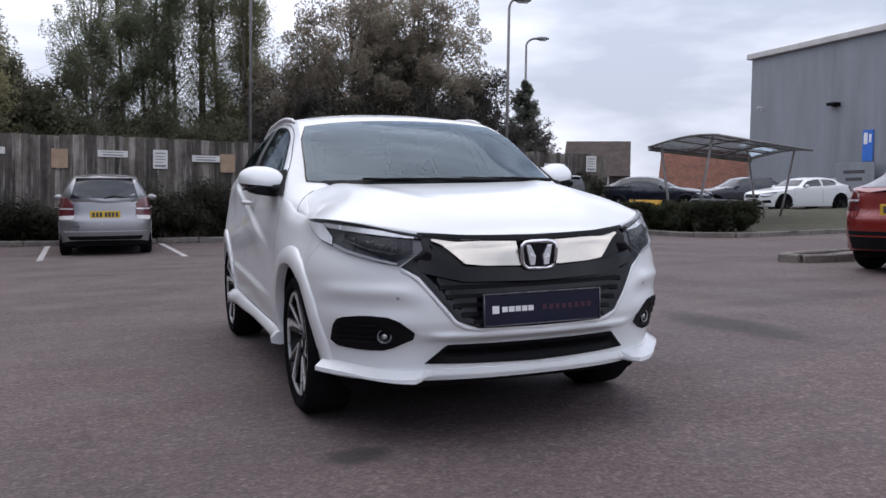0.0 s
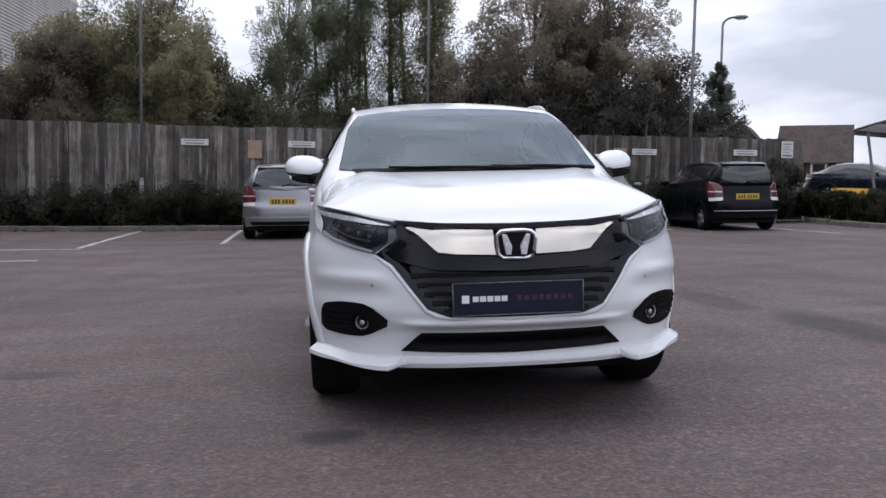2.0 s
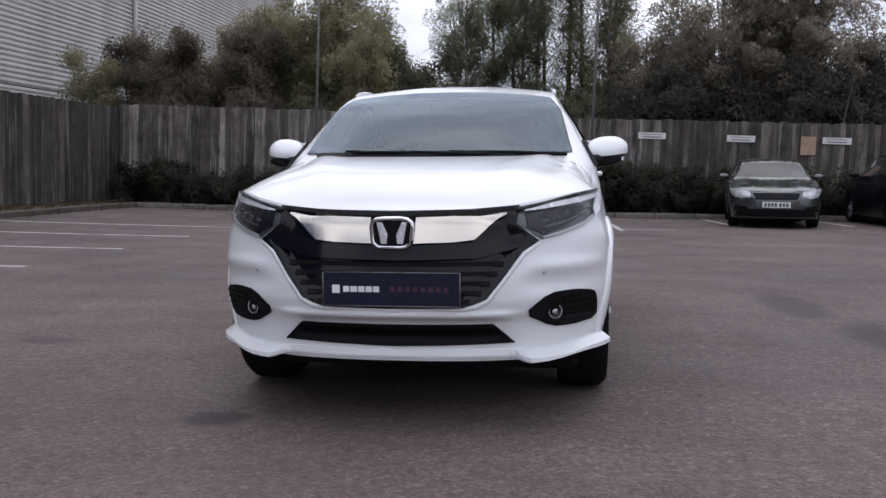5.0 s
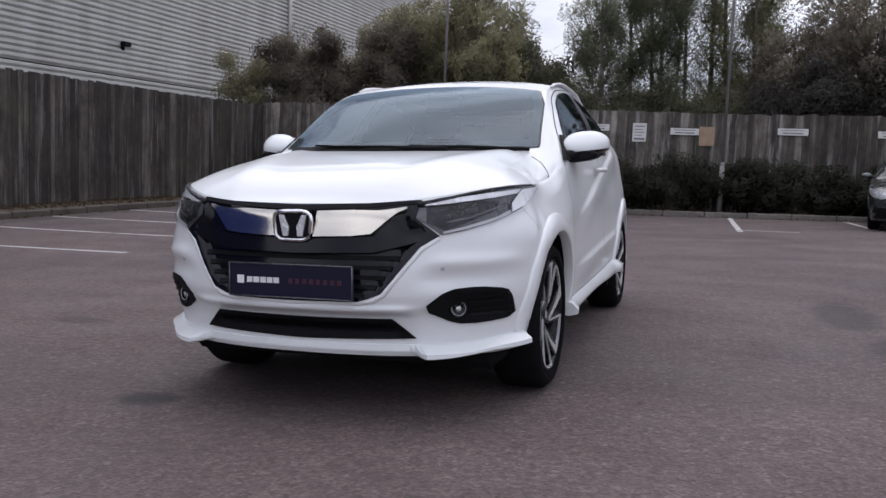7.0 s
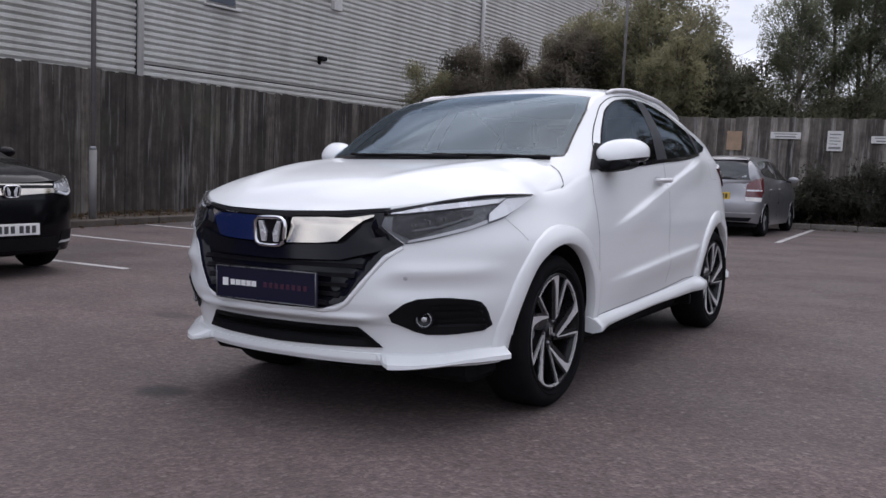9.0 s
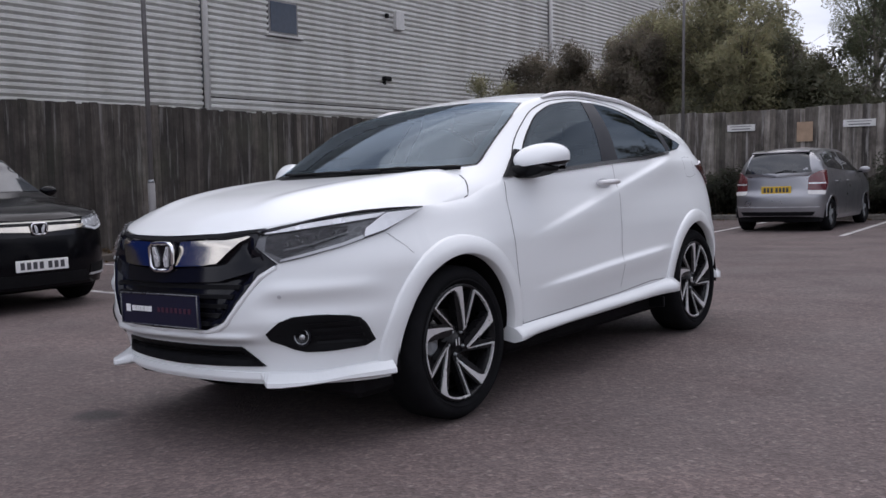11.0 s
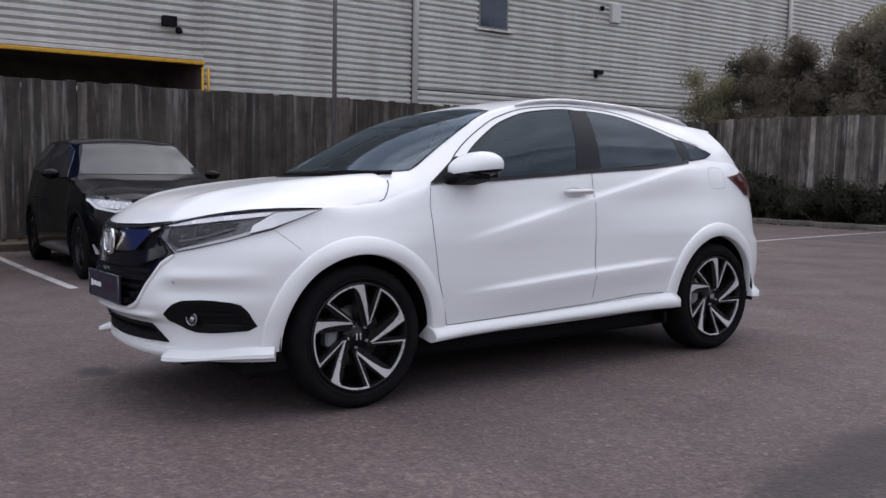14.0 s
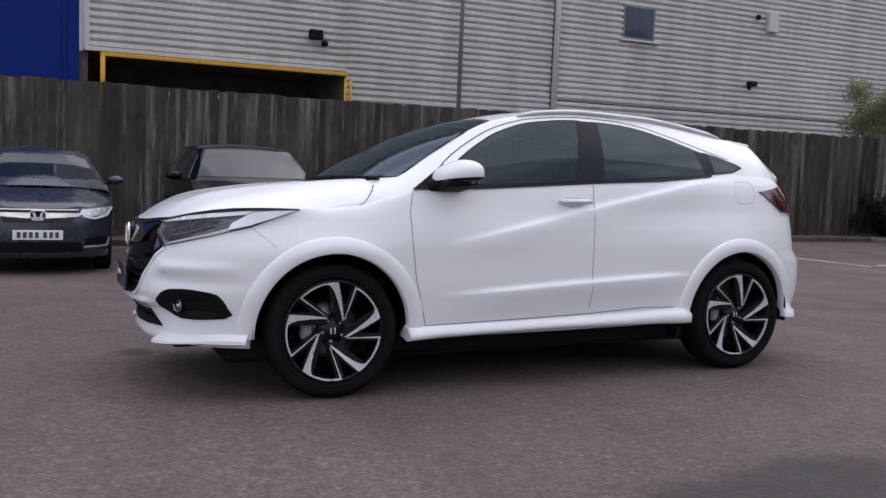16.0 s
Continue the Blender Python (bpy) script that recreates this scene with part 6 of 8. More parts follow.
def main_car():
    tilt = Matrix.Rotation(radians(-2.25), 4, "Y")
    car = thing("crossover_car", "pearl white compact crossover with black grille, standing on wet-dark asphalt", "car", tilt)
    sh = Shell(MAIN, 60, 150, 34, 110)
    wrap, bon, cab = sh.wrap(), sh.bonnet(), sh.cabin(200, 30, 32)
    B_SMOOTH = bvh_of(Shell({k: v for k, v in MAIN.items() if k != "dent"}).wrap())
    B_ALL, B_CAB, B_WRAP, B_BON = bvh_of(wrap, bon, cab), bvh_of(cab), bvh_of(wrap), bvh_of(bon)

    # windows, as outlines near the cabin
    def roof_at(x, y):
        hit, nor, _, _ = B_CAB.ray_cast(Vector((x, y, 3)), Vector((0, 0, -1)))
        return (x, y, hit.z)

    def corner(y, inset=0.0):
        """A point just under the edge between screen and pillar."""
        return (curve_through(y, MAIN["shoulder"]) - inset, y, curve_through(y, MAIN["roof"]) - curve_through(y, MAIN["shoulder_drop"]) - 0.020)

    side_edge = [(0.705, 0.42, 1.130)] + [corner(y) for y in (0.50, 0.58, 0.66, 0.74, 0.82)] + [corner(0.90, 0.010)]
    top_edge = [roof_at(x, 1.0 - 0.045 * (x / 0.59) ** 2) for x in np.linspace(-0.585, 0.585, 15)]
    ws = flip(side_edge) + top_edge + side_edge[::-1] + [(0.55, 0.3, 1.116), (0.35, 0.2, 1.112), (0.0, 0.15, 1.110), (-0.35, 0.2, 1.112), (-0.55, 0.3, 1.116)]
    def bend(pairs, y0, y1, x=0.7, n=14):
        """Points on a smooth line of (y, z) between two stations."""
        return [(x, float(y), float(curve_through(y, pairs))) for y in np.linspace(y0, y1, n)]

    TOPLINE = [(0.565, 1.095), (0.705, 1.222), (0.825, 1.305), (0.995, 1.395), (1.22, 1.460), (1.52, 1.487), (1.75, 1.480), (1.92, 1.462), (2.13, 1.412), (2.40, 1.330)]
    fw = [(0.8, 0.60, 1.085)] + bend(TOPLINE, 0.565, 1.545, n=20) + [(0.8, 1.432, 1.128)]
    rw = [(0.8, 1.580, 1.142)] + bend(TOPLINE, 1.635, 2.37) + [(0.8, 2.40, 1.200)]
    qw = [(0.75, 2.43, 1.208), (0.7, 2.412, 1.336), (0.7, 2.52, 1.312), (0.7, 2.70, 1.258), (0.72, 2.62, 1.228)]
    rg = [(-0.52, 3.1, 1.395), (0.52, 3.1, 1.395), (0.60, 3.2, 1.19), (-0.60, 3.2, 1.19)]

    def in_xz(poly, lo, hi):
        pl = [(p[0], p[2]) for p in poly]
        return lambda v: lo < v[1] < hi and inside(pl, v[0], v[2])

    def in_yz(poly, sx):
        pl = [(p[1], p[2]) for p in poly]
        return lambda v: v[0] * sx > 0.3 and inside(pl, v[1], v[2])

    tests = [in_xz(ws, 0.1, 1.2)] + [in_yz(p, s) for p in (fw, rw, qw) for s in (1, -1)] + [in_xz(rg, 2.9, 3.4)]
    cv, cf = cut_faces(*cab, tests)
    wv, wf = sh.wrap(arch=[(0.0, 0.337, 0.415), (2.61, 0.337, 0.415)])
    mouths = [lambda v, p=p: v[1] < -0.35 and pocket(p, abs(v[0]), v[2], 0.004) > 0.5 for p in (GRILLE, INTAKE, FOGBEZEL)]
    wv, wf = cut_faces(wv, wf, mouths)
    part("body_side", raw_mesh("body_side", wv, wf), M_WHITE, car)
    part("bonnet", raw_mesh("bonnet", *bon), M_WHITE, car)
    part("cabin_frame", raw_mesh("cabin_frame", cv, cf), M_WHITE, car)

    # glazing with black borders
    def border(poly, way, width, bvh, off=0.002):
        """A band just inside and outside an outline."""
        pts = densify(poly, 0.03)
        c = sum(pts, Vector()) / len(pts)
        bm = bmesh.new()
        a, b, w = plane_axes(way)
        rows = []
        n = len(pts)
        for i, p in enumerate(pts):
            t = pts[(i + 1) % n] - pts[i - 1]
            t -= w * t.dot(w)
            nn = t.cross(w).normalized()
            if nn.dot(p - c) < 0:
                nn = -nn
            row = []
            for k in (-width, 0.007):
                hit, nor, _, _ = bvh.ray_cast(p + nn * k - w * 2, w)
                if hit is None:
                    hit, nor, _, _ = bvh.find_nearest(p + nn * k)
                if nor.dot(w) > 0:
                    nor = -nor
                row.append(bm.verts.new(hit + nor * off))
            rows.append(row)
        for i in range(n):
            p, q = rows[i - 1], rows[i]
            bm.faces.new((p[0], p[1], q[1], q[0]))
        return bm

    wsp = part("windscreen", patch(B_CAB, ws, FRONT, 0.004, 0, 0.05), M_GLASS, car)
    part("windscreen_border", border(ws, FRONT, 0.042, B_CAB), M_BLACKGLOSS, wsp)
    for sx, way in ((1, SIDE_L), (-1, SIDE_R)):
        f = (lambda p: p) if sx > 0 else flip
        o = part("front_side_window", patch(B_CAB, f(fw), way, 0.004, 0, 0.05), M_GLASSSIDE, car)
        part("window_border", border(f(fw), way, 0.022, B_CAB), M_BLACK, o)
        o = part("rear_side_window", patch(B_CAB, f(rw), way, 0.004, 0, 0.05), M_GLASSDARK, car)
        part("window_border", border(f(rw), way, 0.022, B_CAB), M_BLACK, o)
        o = part("quarter_window", patch(B_CAB, f(qw), way, 0.004, 0, 0.05), M_GLASSDARK, car)
        part("window_border", border(f(qw), way, 0.020, B_CAB), M_BLACK, o)
        part("pillar_trim", patch(B_CAB, f([(0.8, 1.408, 1.126), (0.7, 1.518, 1.487), (0.7, 1.660, 1.487), (0.8, 1.606, 1.143)]), way, 0.0055, 0.004, 0.04), M_PILLAR, car)
        part("pillar_trim", patch(B_CAB, f([(0.8, 2.375, 1.200), (0.7, 2.335, 1.352), (0.7, 2.44, 1.322), (0.8, 2.46, 1.218)]), way, 0.0055, 0.004, 0.04), M_PILLAR, car)
        part("roof_line", seam(B_CAB, f([(0.8, 0.47, 1.075)] + bend([(0.52, 1.115), (0.66, 1.242), (0.80, 1.335), (0.98, 1.424), (1.22, 1.486), (1.55, 1.511), (1.80, 1.503), (1.95, 1.486), (2.13, 1.443), (2.36, 1.376), (2.60, 1.305)], 0.52, 2.60, 0.75, 40)), way, 0.005), M_SEAM, car)
        part("waist_trim", seam(B_ALL, f([(0.8, 0.55, 1.068), (0.8, 0.82, 1.083), (0.8, 1.2, 1.108), (0.8, 1.52, 1.130), (0.8, 2.0, 1.155), (0.8, 2.42, 1.195)]), way, 0.020, 0.007), M_BLACKGLOSS, car)
    part("rear_window", patch(B_CAB, rg, BACK, 0.004, 0, 0.06), M_GLASSDARK, car)

    # cabin inside
    part("cabin_floor", bm_box(1.36, 2.6, 0.04, (0, 1.75, 0.42)), M_INTERIOR, car)
    dash = bm_prism([(0.30, 0.55), (0.30, 1.00), (0.52, 1.04), (0.80, 1.00), (0.92, 0.90), (0.90, 0.55)], 1.36, (-0.68, 0, 0), ((0, 1, 0), (0, 0, 1), (1, 0, 0)), 0.02)
    part("dashboard", dash, M_INTERIOR, car)
    for x in (-0.72, 0.72):
        part("door_card", bm_box(0.05, 2.2, 0.68, (x, 1.55, 0.76), 0.01), M_INTERIOR, car)
    wheel_c = bmesh.new()
    pts = [(-0.36 + 0.18 * math.cos(a), 0.95 + 0.07 * math.sin(a), 0.98 + 0.165 * math.sin(a)) for a in np.linspace(0, 2 * math.pi, 25)]
    bm_tube(pts, 0.015, 8, wheel_c)
    bm_box(0.34, 0.03, 0.05, (-0.36, 0.95, 0.97), 0.01, wheel_c)
    part("steering_wheel", wheel_c, M_BLACK, car)
    for x in (-0.36, 0.36):
        st = part("front_seat", bm_prism([(1.25, 0.50), (1.22, 0.68), (1.72, 0.64), (1.95, 1.20), (2.05, 1.20), (1.90, 0.52)], 0.50, (x - 0.25, 0, 0), ((0, 1, 0), (0, 0, 1), (1, 0, 0)), 0.035), M_SEAT, car)
        part("headrest", bm_box(0.26, 0.10, 0.18, (x, 2.02, 1.33), 0.03, segs=2), M_SEAT, st)
        part("headrest_post", bm_tube([(x, 2.01, 1.18), (x, 2.02, 1.26)], 0.012, 6), M_GALV, st)
    part("rear_seat", bm_prism([(2.25, 0.50), (2.22, 0.72), (2.65, 0.70), (2.85, 1.16), (2.98, 1.16), (2.9, 0.5)], 1.24, (-0.62, 0, 0), ((0, 1, 0), (0, 0, 1), (1, 0, 0)), 0.03), M_SEAT, car)
    part("rear_mirror", bm_box(0.24, 0.03, 0.07, (0, 0.98, 1.40), 0.012), M_BLACK, car)
    part("sensor_housing", bm_box(0.16, 0.12, 0.04, (0, 1.0, 1.445), 0.012), M_BLACK, car)
    part("roof_lining", bm_box(0.90, 1.3, 0.015, (0, 1.90, 1.475)), M_SEAT, car)

    # front: mouth, bright bar, lamps
    both = lambda half: [(-x, z) for x, z in half[::-1] if x > 0] + list(half)
    xz = lambda pts, y=-0.85: [(x, y, z) for x, z in pts]
    gr = part("grille", patch(B_WRAP, xz(both(GRILLE)), FRONT, 0.007, 0.03, 0.018), M_BLACKGLOSS, car, "gloss black grille")
    for z, wd in ((0.668, 0.428), (0.630, 0.402), (0.592, 0.376), (0.556, 0.346), (0.524, 0.300)):
        part("slat", patch(B_WRAP, xz([(-wd, z - 0.008), (wd, z - 0.008), (wd, z + 0.008), (-wd, z + 0.008)]), FRONT, 0.016, 0.014, 0.02, None, True), M_BLACK, gr)
    part("grille_beam", patch(B_SMOOTH, xz(both([(0.0, 0.735), (0.33, 0.752), (0.50, 0.785), (0.545, 0.748), (0.46, 0.722), (0.33, 0.690), (0.0, 0.682)])), FRONT, 0.003, 0.03, 0.02, None, True), M_BLACKGLOSS, gr)
    for s in (1, -1):
        bar = [(0.083, 0.748), (0.090, 0.848), (0.24, 0.853), (0.34, 0.852), (0.40, 0.860), (0.440, 0.868), (0.440, 0.860), (0.405, 0.842), (0.375, 0.816), (0.340, 0.782), (0.318, 0.762), (0.24, 0.753)]
        part("bright_bar", patch(B_SMOOTH, xz([(s * x, z) for x, z in bar]), FRONT, 0.002, 0.03, 0.02, lambda u, v, h: 0.07 * max(0.0, 0.866 - h.z), True), M_SILVERBAR, gr, "satin chrome bar")
    mouth = [(0.0, 0.494), (0.270, 0.497), (0.330, 0.508), (0.370, 0.530), (0.430, 0.608), (0.505, 0.708), (0.560, 0.748)]
    path = []
    for x, z in [(-x, z) for x, z in mouth[:0:-1]] + mouth:
        hit, nor, _, _ = B_SMOOTH.ray_cast(Vector((x, -3, z)), Vector((0, 1, 0)))
        path.append(hit + Vector((0, 0.004, -0.004)))
    part("mouth_rim", bm_tube(path, 0.013, 10), M_WHITE, car, smooth=True)
    part("bonnet_gap", patch(B_WRAP, xz(both([(0.0, 0.868), (0.30, 0.875), (0.47, 0.888), (0.47, 0.878), (0.30, 0.862), (0.0, 0.853)])), FRONT, 0.012, 0.02, 0.02, None, True), M_BLACK, gr)
    emblem(car, (0.0, -0.905, 0.787))

    # sales plate with plain bars for its print
    pl = part("front_plate", bm_box(0.545, 0.012, 0.135, (0, -0.935, 0.572), 0.004), M_NAVY, car, "navy plate with white and red print")
    fr = bmesh.new()
    for a, b in (((-0.268, 0.638), (0.268, 0.638)), ((0.268, 0.638), (0.268, 0.507)), ((0.268, 0.507), (-0.268, 0.507)), ((-0.268, 0.507), (-0.268, 0.638))):
        bm_tube([(a[0], -0.943, a[1]), (b[0], -0.943, b[1])], 0.003, 6, fr)
    part("plate_rim", fr, M_LAMPMID, pl)
    x = -0.232
    for wdt, hgt in ((0.030, 0.032), (0.004, 0.0), (0.024, 0.022), (0.026, 0.022), (0.024, 0.022), (0.024, 0.022), (0.024, 0.022)):
        if hgt:
            part("print_bar", bm_box(wdt, 0.002, hgt, (x + wdt / 2, -0.9425, 0.573)), M_PRINT, pl, "white print")
        x += wdt + 0.005
    for k in range(8):
        part("print_bar", bm_box(0.018, 0.002, 0.020, (0.005 + k * 0.030, -0.9425, 0.573)), M_REDPRINT, pl, "dull red print")

    part("lower_intake", patch(B_WRAP, xz(both(INTAKE)), FRONT, 0.007, 0.02, 0.018), M_BLACK, car, "black lower intake mesh")
    for z, wd in ((0.40, 0.40), (0.372, 0.43)):
        part("intake_bar", patch(B_WRAP, xz([(-wd, z - 0.006), (wd, z - 0.006), (wd, z + 0.006), (-wd, z + 0.006)]), FRONT, 0.012, 0.012, 0.03), M_BLACK, car)
    diag = {1: (-0.55, 0.83, 0), -1: (0.55, 0.83, 0)}
    for s in (1, -1):
        f = (lambda p: p) if s > 0 else flip
        fy = lambda x: -0.85 + 0.26 * smooth01((x - 0.45) / 0.4)
        bez = [(x, fy(x), z) for x, z in FOGBEZEL]
        fb = part("fog_bezel", patch(B_WRAP, f([tuple(p) for p in rounded(bez, 0.2, 1)]), FRONT, 0.006, 0.03, 0.018), M_BLACK, car, "black fog lamp pocket")
        for z in (0.435, 0.463, 0.491, 0.517):
            part("fog_slat", patch(B_WRAP, f([(0.66, -0.7, z - 0.006), (0.788, -0.6, z - 0.006), (0.788, -0.6, z + 0.006), (0.66, -0.7, z + 0.006)]), FRONT, 0.010, 0.01, 0.03), M_BLACK, fb)
        hit, nor, _, _ = B_WRAP.ray_cast(Vector((s * 0.625, -3, 0.465)), Vector((0, 1, 0)))
        face = Vector((nor.x, nor.y, 0)).normalized()
        face = (face if face.y < 0 else -face).lerp(Vector((0, -1, 0)), 0.25).normalized()
        seat = Matrix.Translation(hit + face * 0.007) @ Vector((0, -1, 0)).rotation_difference(face).to_matrix().to_4x4()
        for nm, prof, mat in (("fog_ring", [(0.012, 0.035), (-0.004, 0.038), (-0.008, 0.035), (-0.004, 0.029), (0.0, 0.027)], M_BLACKGLOSS),
                              ("fog_reflector", [(-0.003, 0.027), (0.002, 0.016), (0.004, 0.0)], M_LAMPDARK),
                              ("fog_trim", [(-0.004, 0.0295), (-0.0085, 0.0285), (-0.005, 0.0265)], M_LAMPSATIN),
                              ("fog_bulb", [(-0.001, 0.012), (-0.005, 0.008), (-0.006, 0.0)], M_LAMPBRIGHT),
                              ("fog_lens", [(-0.006, 0.029), (-0.009, 0.017), (-0.010, 0.0)], M_LENS)):
            lamp = bm_lathe(prof, 24, "y")
            bmesh.ops.transform(lamp, matrix=seat, verts=lamp.verts)
            part(nm, lamp, mat, fb, smooth=True)
        hit, nor, _, _ = B_WRAP.ray_cast(Vector((s * 0.585, -3, 0.628)), Vector((0, 1, 0)))
        eye_disc = bm_lathe([(0.004, 0.009), (-0.001, 0.009), (-0.0015, 0.007), (-0.0015, 0.0)], 16, "y")
        turn = Vector((0, -1, 0)).rotation_difference(nor if nor.y < 0 else -nor).to_matrix().to_4x4()
        bmesh.ops.transform(eye_disc, matrix=Matrix.Translation(hit) @ turn, verts=eye_disc.verts)
        part("parking_sensor", eye_disc, M_LAMPSATIN, car, "small round parking sensor", True)
        # headlamp: dark pocket, bright wings, projector row, clear cover
        hl = [(0.470, -0.79, 0.822), (0.490, -0.78, 0.884), (0.60, -0.70, 0.906), (0.70, -0.57, 0.927), (0.765, -0.36, 0.938), (0.800, -0.165, 0.941), (0.828, -0.34, 0.893), (0.825, -0.45, 0.852), (0.750, -0.61, 0.806), (0.64, -0.71, 0.772), (0.56, -0.755, 0.756)]
        h = part("headlamp", patch(B_SMOOTH, f(hl), diag[s], 0.003, 0.02, 0.025), M_LAMPMID, car, "swept headlamp under clear cover")
        wing = [(0.797, -0.18, 0.937), (0.827, -0.34, 0.896), (0.823, -0.45, 0.858), (0.790, -0.53, 0.836), (0.775, -0.50, 0.868), (0.775, -0.42, 0.908), (0.768, -0.36, 0.928)]
        part("day_lamp", patch(B_SMOOTH, f(wing), diag[s], 0.018, 0.005, 0.015), M_DAYLAMP, h, "bright daytime lamp strip")
        low = [(0.79, -0.53, 0.832), (0.75, -0.605, 0.808), (0.64, -0.705, 0.775), (0.565, -0.75, 0.760), (0.568, -0.75, 0.768), (0.64, -0.70, 0.786), (0.745, -0.60, 0.820), (0.78, -0.52, 0.846)]
        part("day_lamp", patch(B_SMOOTH, f(low), diag[s], 0.012, 0.005, 0.012), M_LAMPSATIN, h)
        brow = [(0.500, -0.77, 0.874), (0.60, -0.695, 0.893), (0.70, -0.565, 0.914), (0.765, -0.36, 0.931), (0.752, -0.39, 0.912), (0.685, -0.575, 0.890), (0.60, -0.70, 0.872), (0.505, -0.77, 0.860)]
        part("turn_strip", patch(B_SMOOTH, f(brow), diag[s], 0.017, 0.008, 0.012), M_LAMPBRIGHT, h)
        box = [(0.505, -0.77, 0.802), (0.510, -0.77, 0.857), (0.60, -0.70, 0.867), (0.68, -0.595, 0.884), (0.722, -0.52, 0.884), (0.720, -0.555, 0.848), (0.66, -0.68, 0.807), (0.575, -0.745, 0.774)]
        part("lamp_box", patch(B_SMOOTH, f(box), diag[s], 0.009, 0.006, 0.025), M_LAMPDARK, h)
        for k in range(4):
            px, pz = 0.585 + 0.042 * k, 0.826 + 0.012 * k
            hit, nor, _, _ = B_WRAP.ray_cast(Vector((s * px, -2, pz)), Vector((0, 1, 0)))
            if hit is not None:
                b = bmesh.new()
                bm_box(0.028, 0.008, 0.020, hit + Vector((0, -0.004, 0.0)), 0.003, b)
                bm_box(0.011, 0.008, 0.010, hit + Vector((-0.004 * s, -0.010, 0.001)), 0.003, b)
                part("projector", b, M_LAMPMID, h)
        guide = [(0.575, -0.74, 0.800), (0.66, -0.68, 0.818), (0.745, -0.56, 0.856), (0.745, -0.56, 0.862), (0.66, -0.68, 0.824), (0.575, -0.74, 0.806)]
        part("light_guide", patch(B_SMOOTH, f(guide), diag[s], 0.013, 0.004, 0.012), M_LAMPMID, h)
        part("lamp_cover", patch(B_SMOOTH, f(hl), diag[s], 0.022, 0.0, 0.025), M_LENS, h)
        # black edge between lamp and bonnet
        rim = []
        for x, y, z in ((0.478, -0.79, 0.880), (0.54, -0.75, 0.894), (0.60, -0.70, 0.906), (0.65, -0.64, 0.917), (0.70, -0.57, 0.927), (0.735, -0.47, 0.933), (0.765, -0.36, 0.938), (0.785, -0.26, 0.941), (0.800, -0.165, 0.943)):
            near, nor, _, _ = B_SMOOTH.find_nearest(Vector((s * x, y, z)))
            rim.append(near + Vector((s * 0.006, -0.010, 0.002)))
        part("lamp_edge", bm_tube(rim, [0.011, 0.011, 0.009, 0.008, 0.008, 0.007, 0.006, 0.005, 0.003], 8), M_BLACKGLOSS, car, smooth=True)
        # shut lines
        part("shut_line", seam(B_WRAP, f([(0.826, -0.42, 0.862), (0.85, -0.33, 0.79), (0.86, -0.30, 0.76)]), SIDE_L if s > 0 else SIDE_R, 0.0016), M_SEAM, car)
        sd = SIDE_L if s > 0 else SIDE_R
        part("shut_line", seam(B_ALL, f([(0.8, 0.135, 0.974), (0.79, 0.165, 0.985), (0.75, 0.205, 1.03), (0.70, 0.245, 1.078)]), sd, 0.0038), M_SEAM, car)
        part("shut_line", seam(B_WRAP, f([(0.8, 0.415, 1.045), (0.85, 0.395, 0.95), (0.86, 0.400, 0.80), (0.86, 0.425, 0.60), (0.85, 0.492, 0.352)]), sd, 0.0032), M_SEAM, car)
        part("shut_line", seam(B_WRAP, f([(0.85, 0.492, 0.352), (0.85, 1.0, 0.368), (0.85, 1.5, 0.385), (0.85, 1.9, 0.410), (0.85, 2.10, 0.405)]), sd, 0.0038), M_SEAM, car)
        part("shut_line", seam(B_WRAP, f([(0.84, 1.527, 1.125), (0.86, 1.515, 0.95), (0.86, 1.505, 0.70), (0.85, 1.495, 0.42)]), sd, 0.0032), M_SEAM, car)
        flap = [tuple(p) for p in rounded([(0.84, 2.585, 1.030), (0.84, 2.745, 1.030), (0.80, 2.740, 1.165), (0.80, 2.590, 1.165)], 0.18, 2)]
        part("fuel_flap", seam(B_WRAP, f(flap + flap[:1]), sd, 0.0016), M_SEAM, car)

        # arches, sills, skirts
        for y in (0.0, 2.61):
            part("arch_moulding", arch_ring(B_WRAP, y, 0.337, 0.394, 0.480, sd, 0.016, s), M_WHITE, car)
            part("wheel_well", half_barrel(s * 0.50, s * 0.845, 0.405, y, 0.337), M_WELL, car)
        bm = bmesh.new()
        rows = []
        for i in range(41):
            u = i / 40
            y = 0.385 + 1.80 * u
            end = 0.030 * (1 - smooth01(u / 0.12)) + 0.030 * smooth01((u - 0.90) / 0.1)
            zt = 0.352 + 0.055 * u - 0.008 * math.sin(math.pi * u)
            zb = 0.275 + 0.030 * u + 0.012 * math.sin(math.pi * u)
            o = 0.028 + end + 0.012 * smooth01((u - 0.45) / 0.3)
            rows.append([bm.verts.new((s * x, y, z)) for x, z in ((0.835, zt + 0.005), (0.862 + o * 0.45, zt - 0.012), (0.862 + o, zt - 0.040), (0.860 + o, zb + 0.012), (0.845 + o * 0.5, zb), (0.76, zb + 0.02))])
        for p, q in zip(rows, rows[1:]):
            for k in range(5):
                bm.faces.new((p[k], p[k + 1], q[k + 1], q[k])).smooth = True
        bm.faces.new(rows[0])
        bm.faces.new(rows[-1][::-1])
        bmesh.ops.recalc_face_normals(bm, faces=bm.faces)
        part("side_skirt", bm, M_WHITE, car)

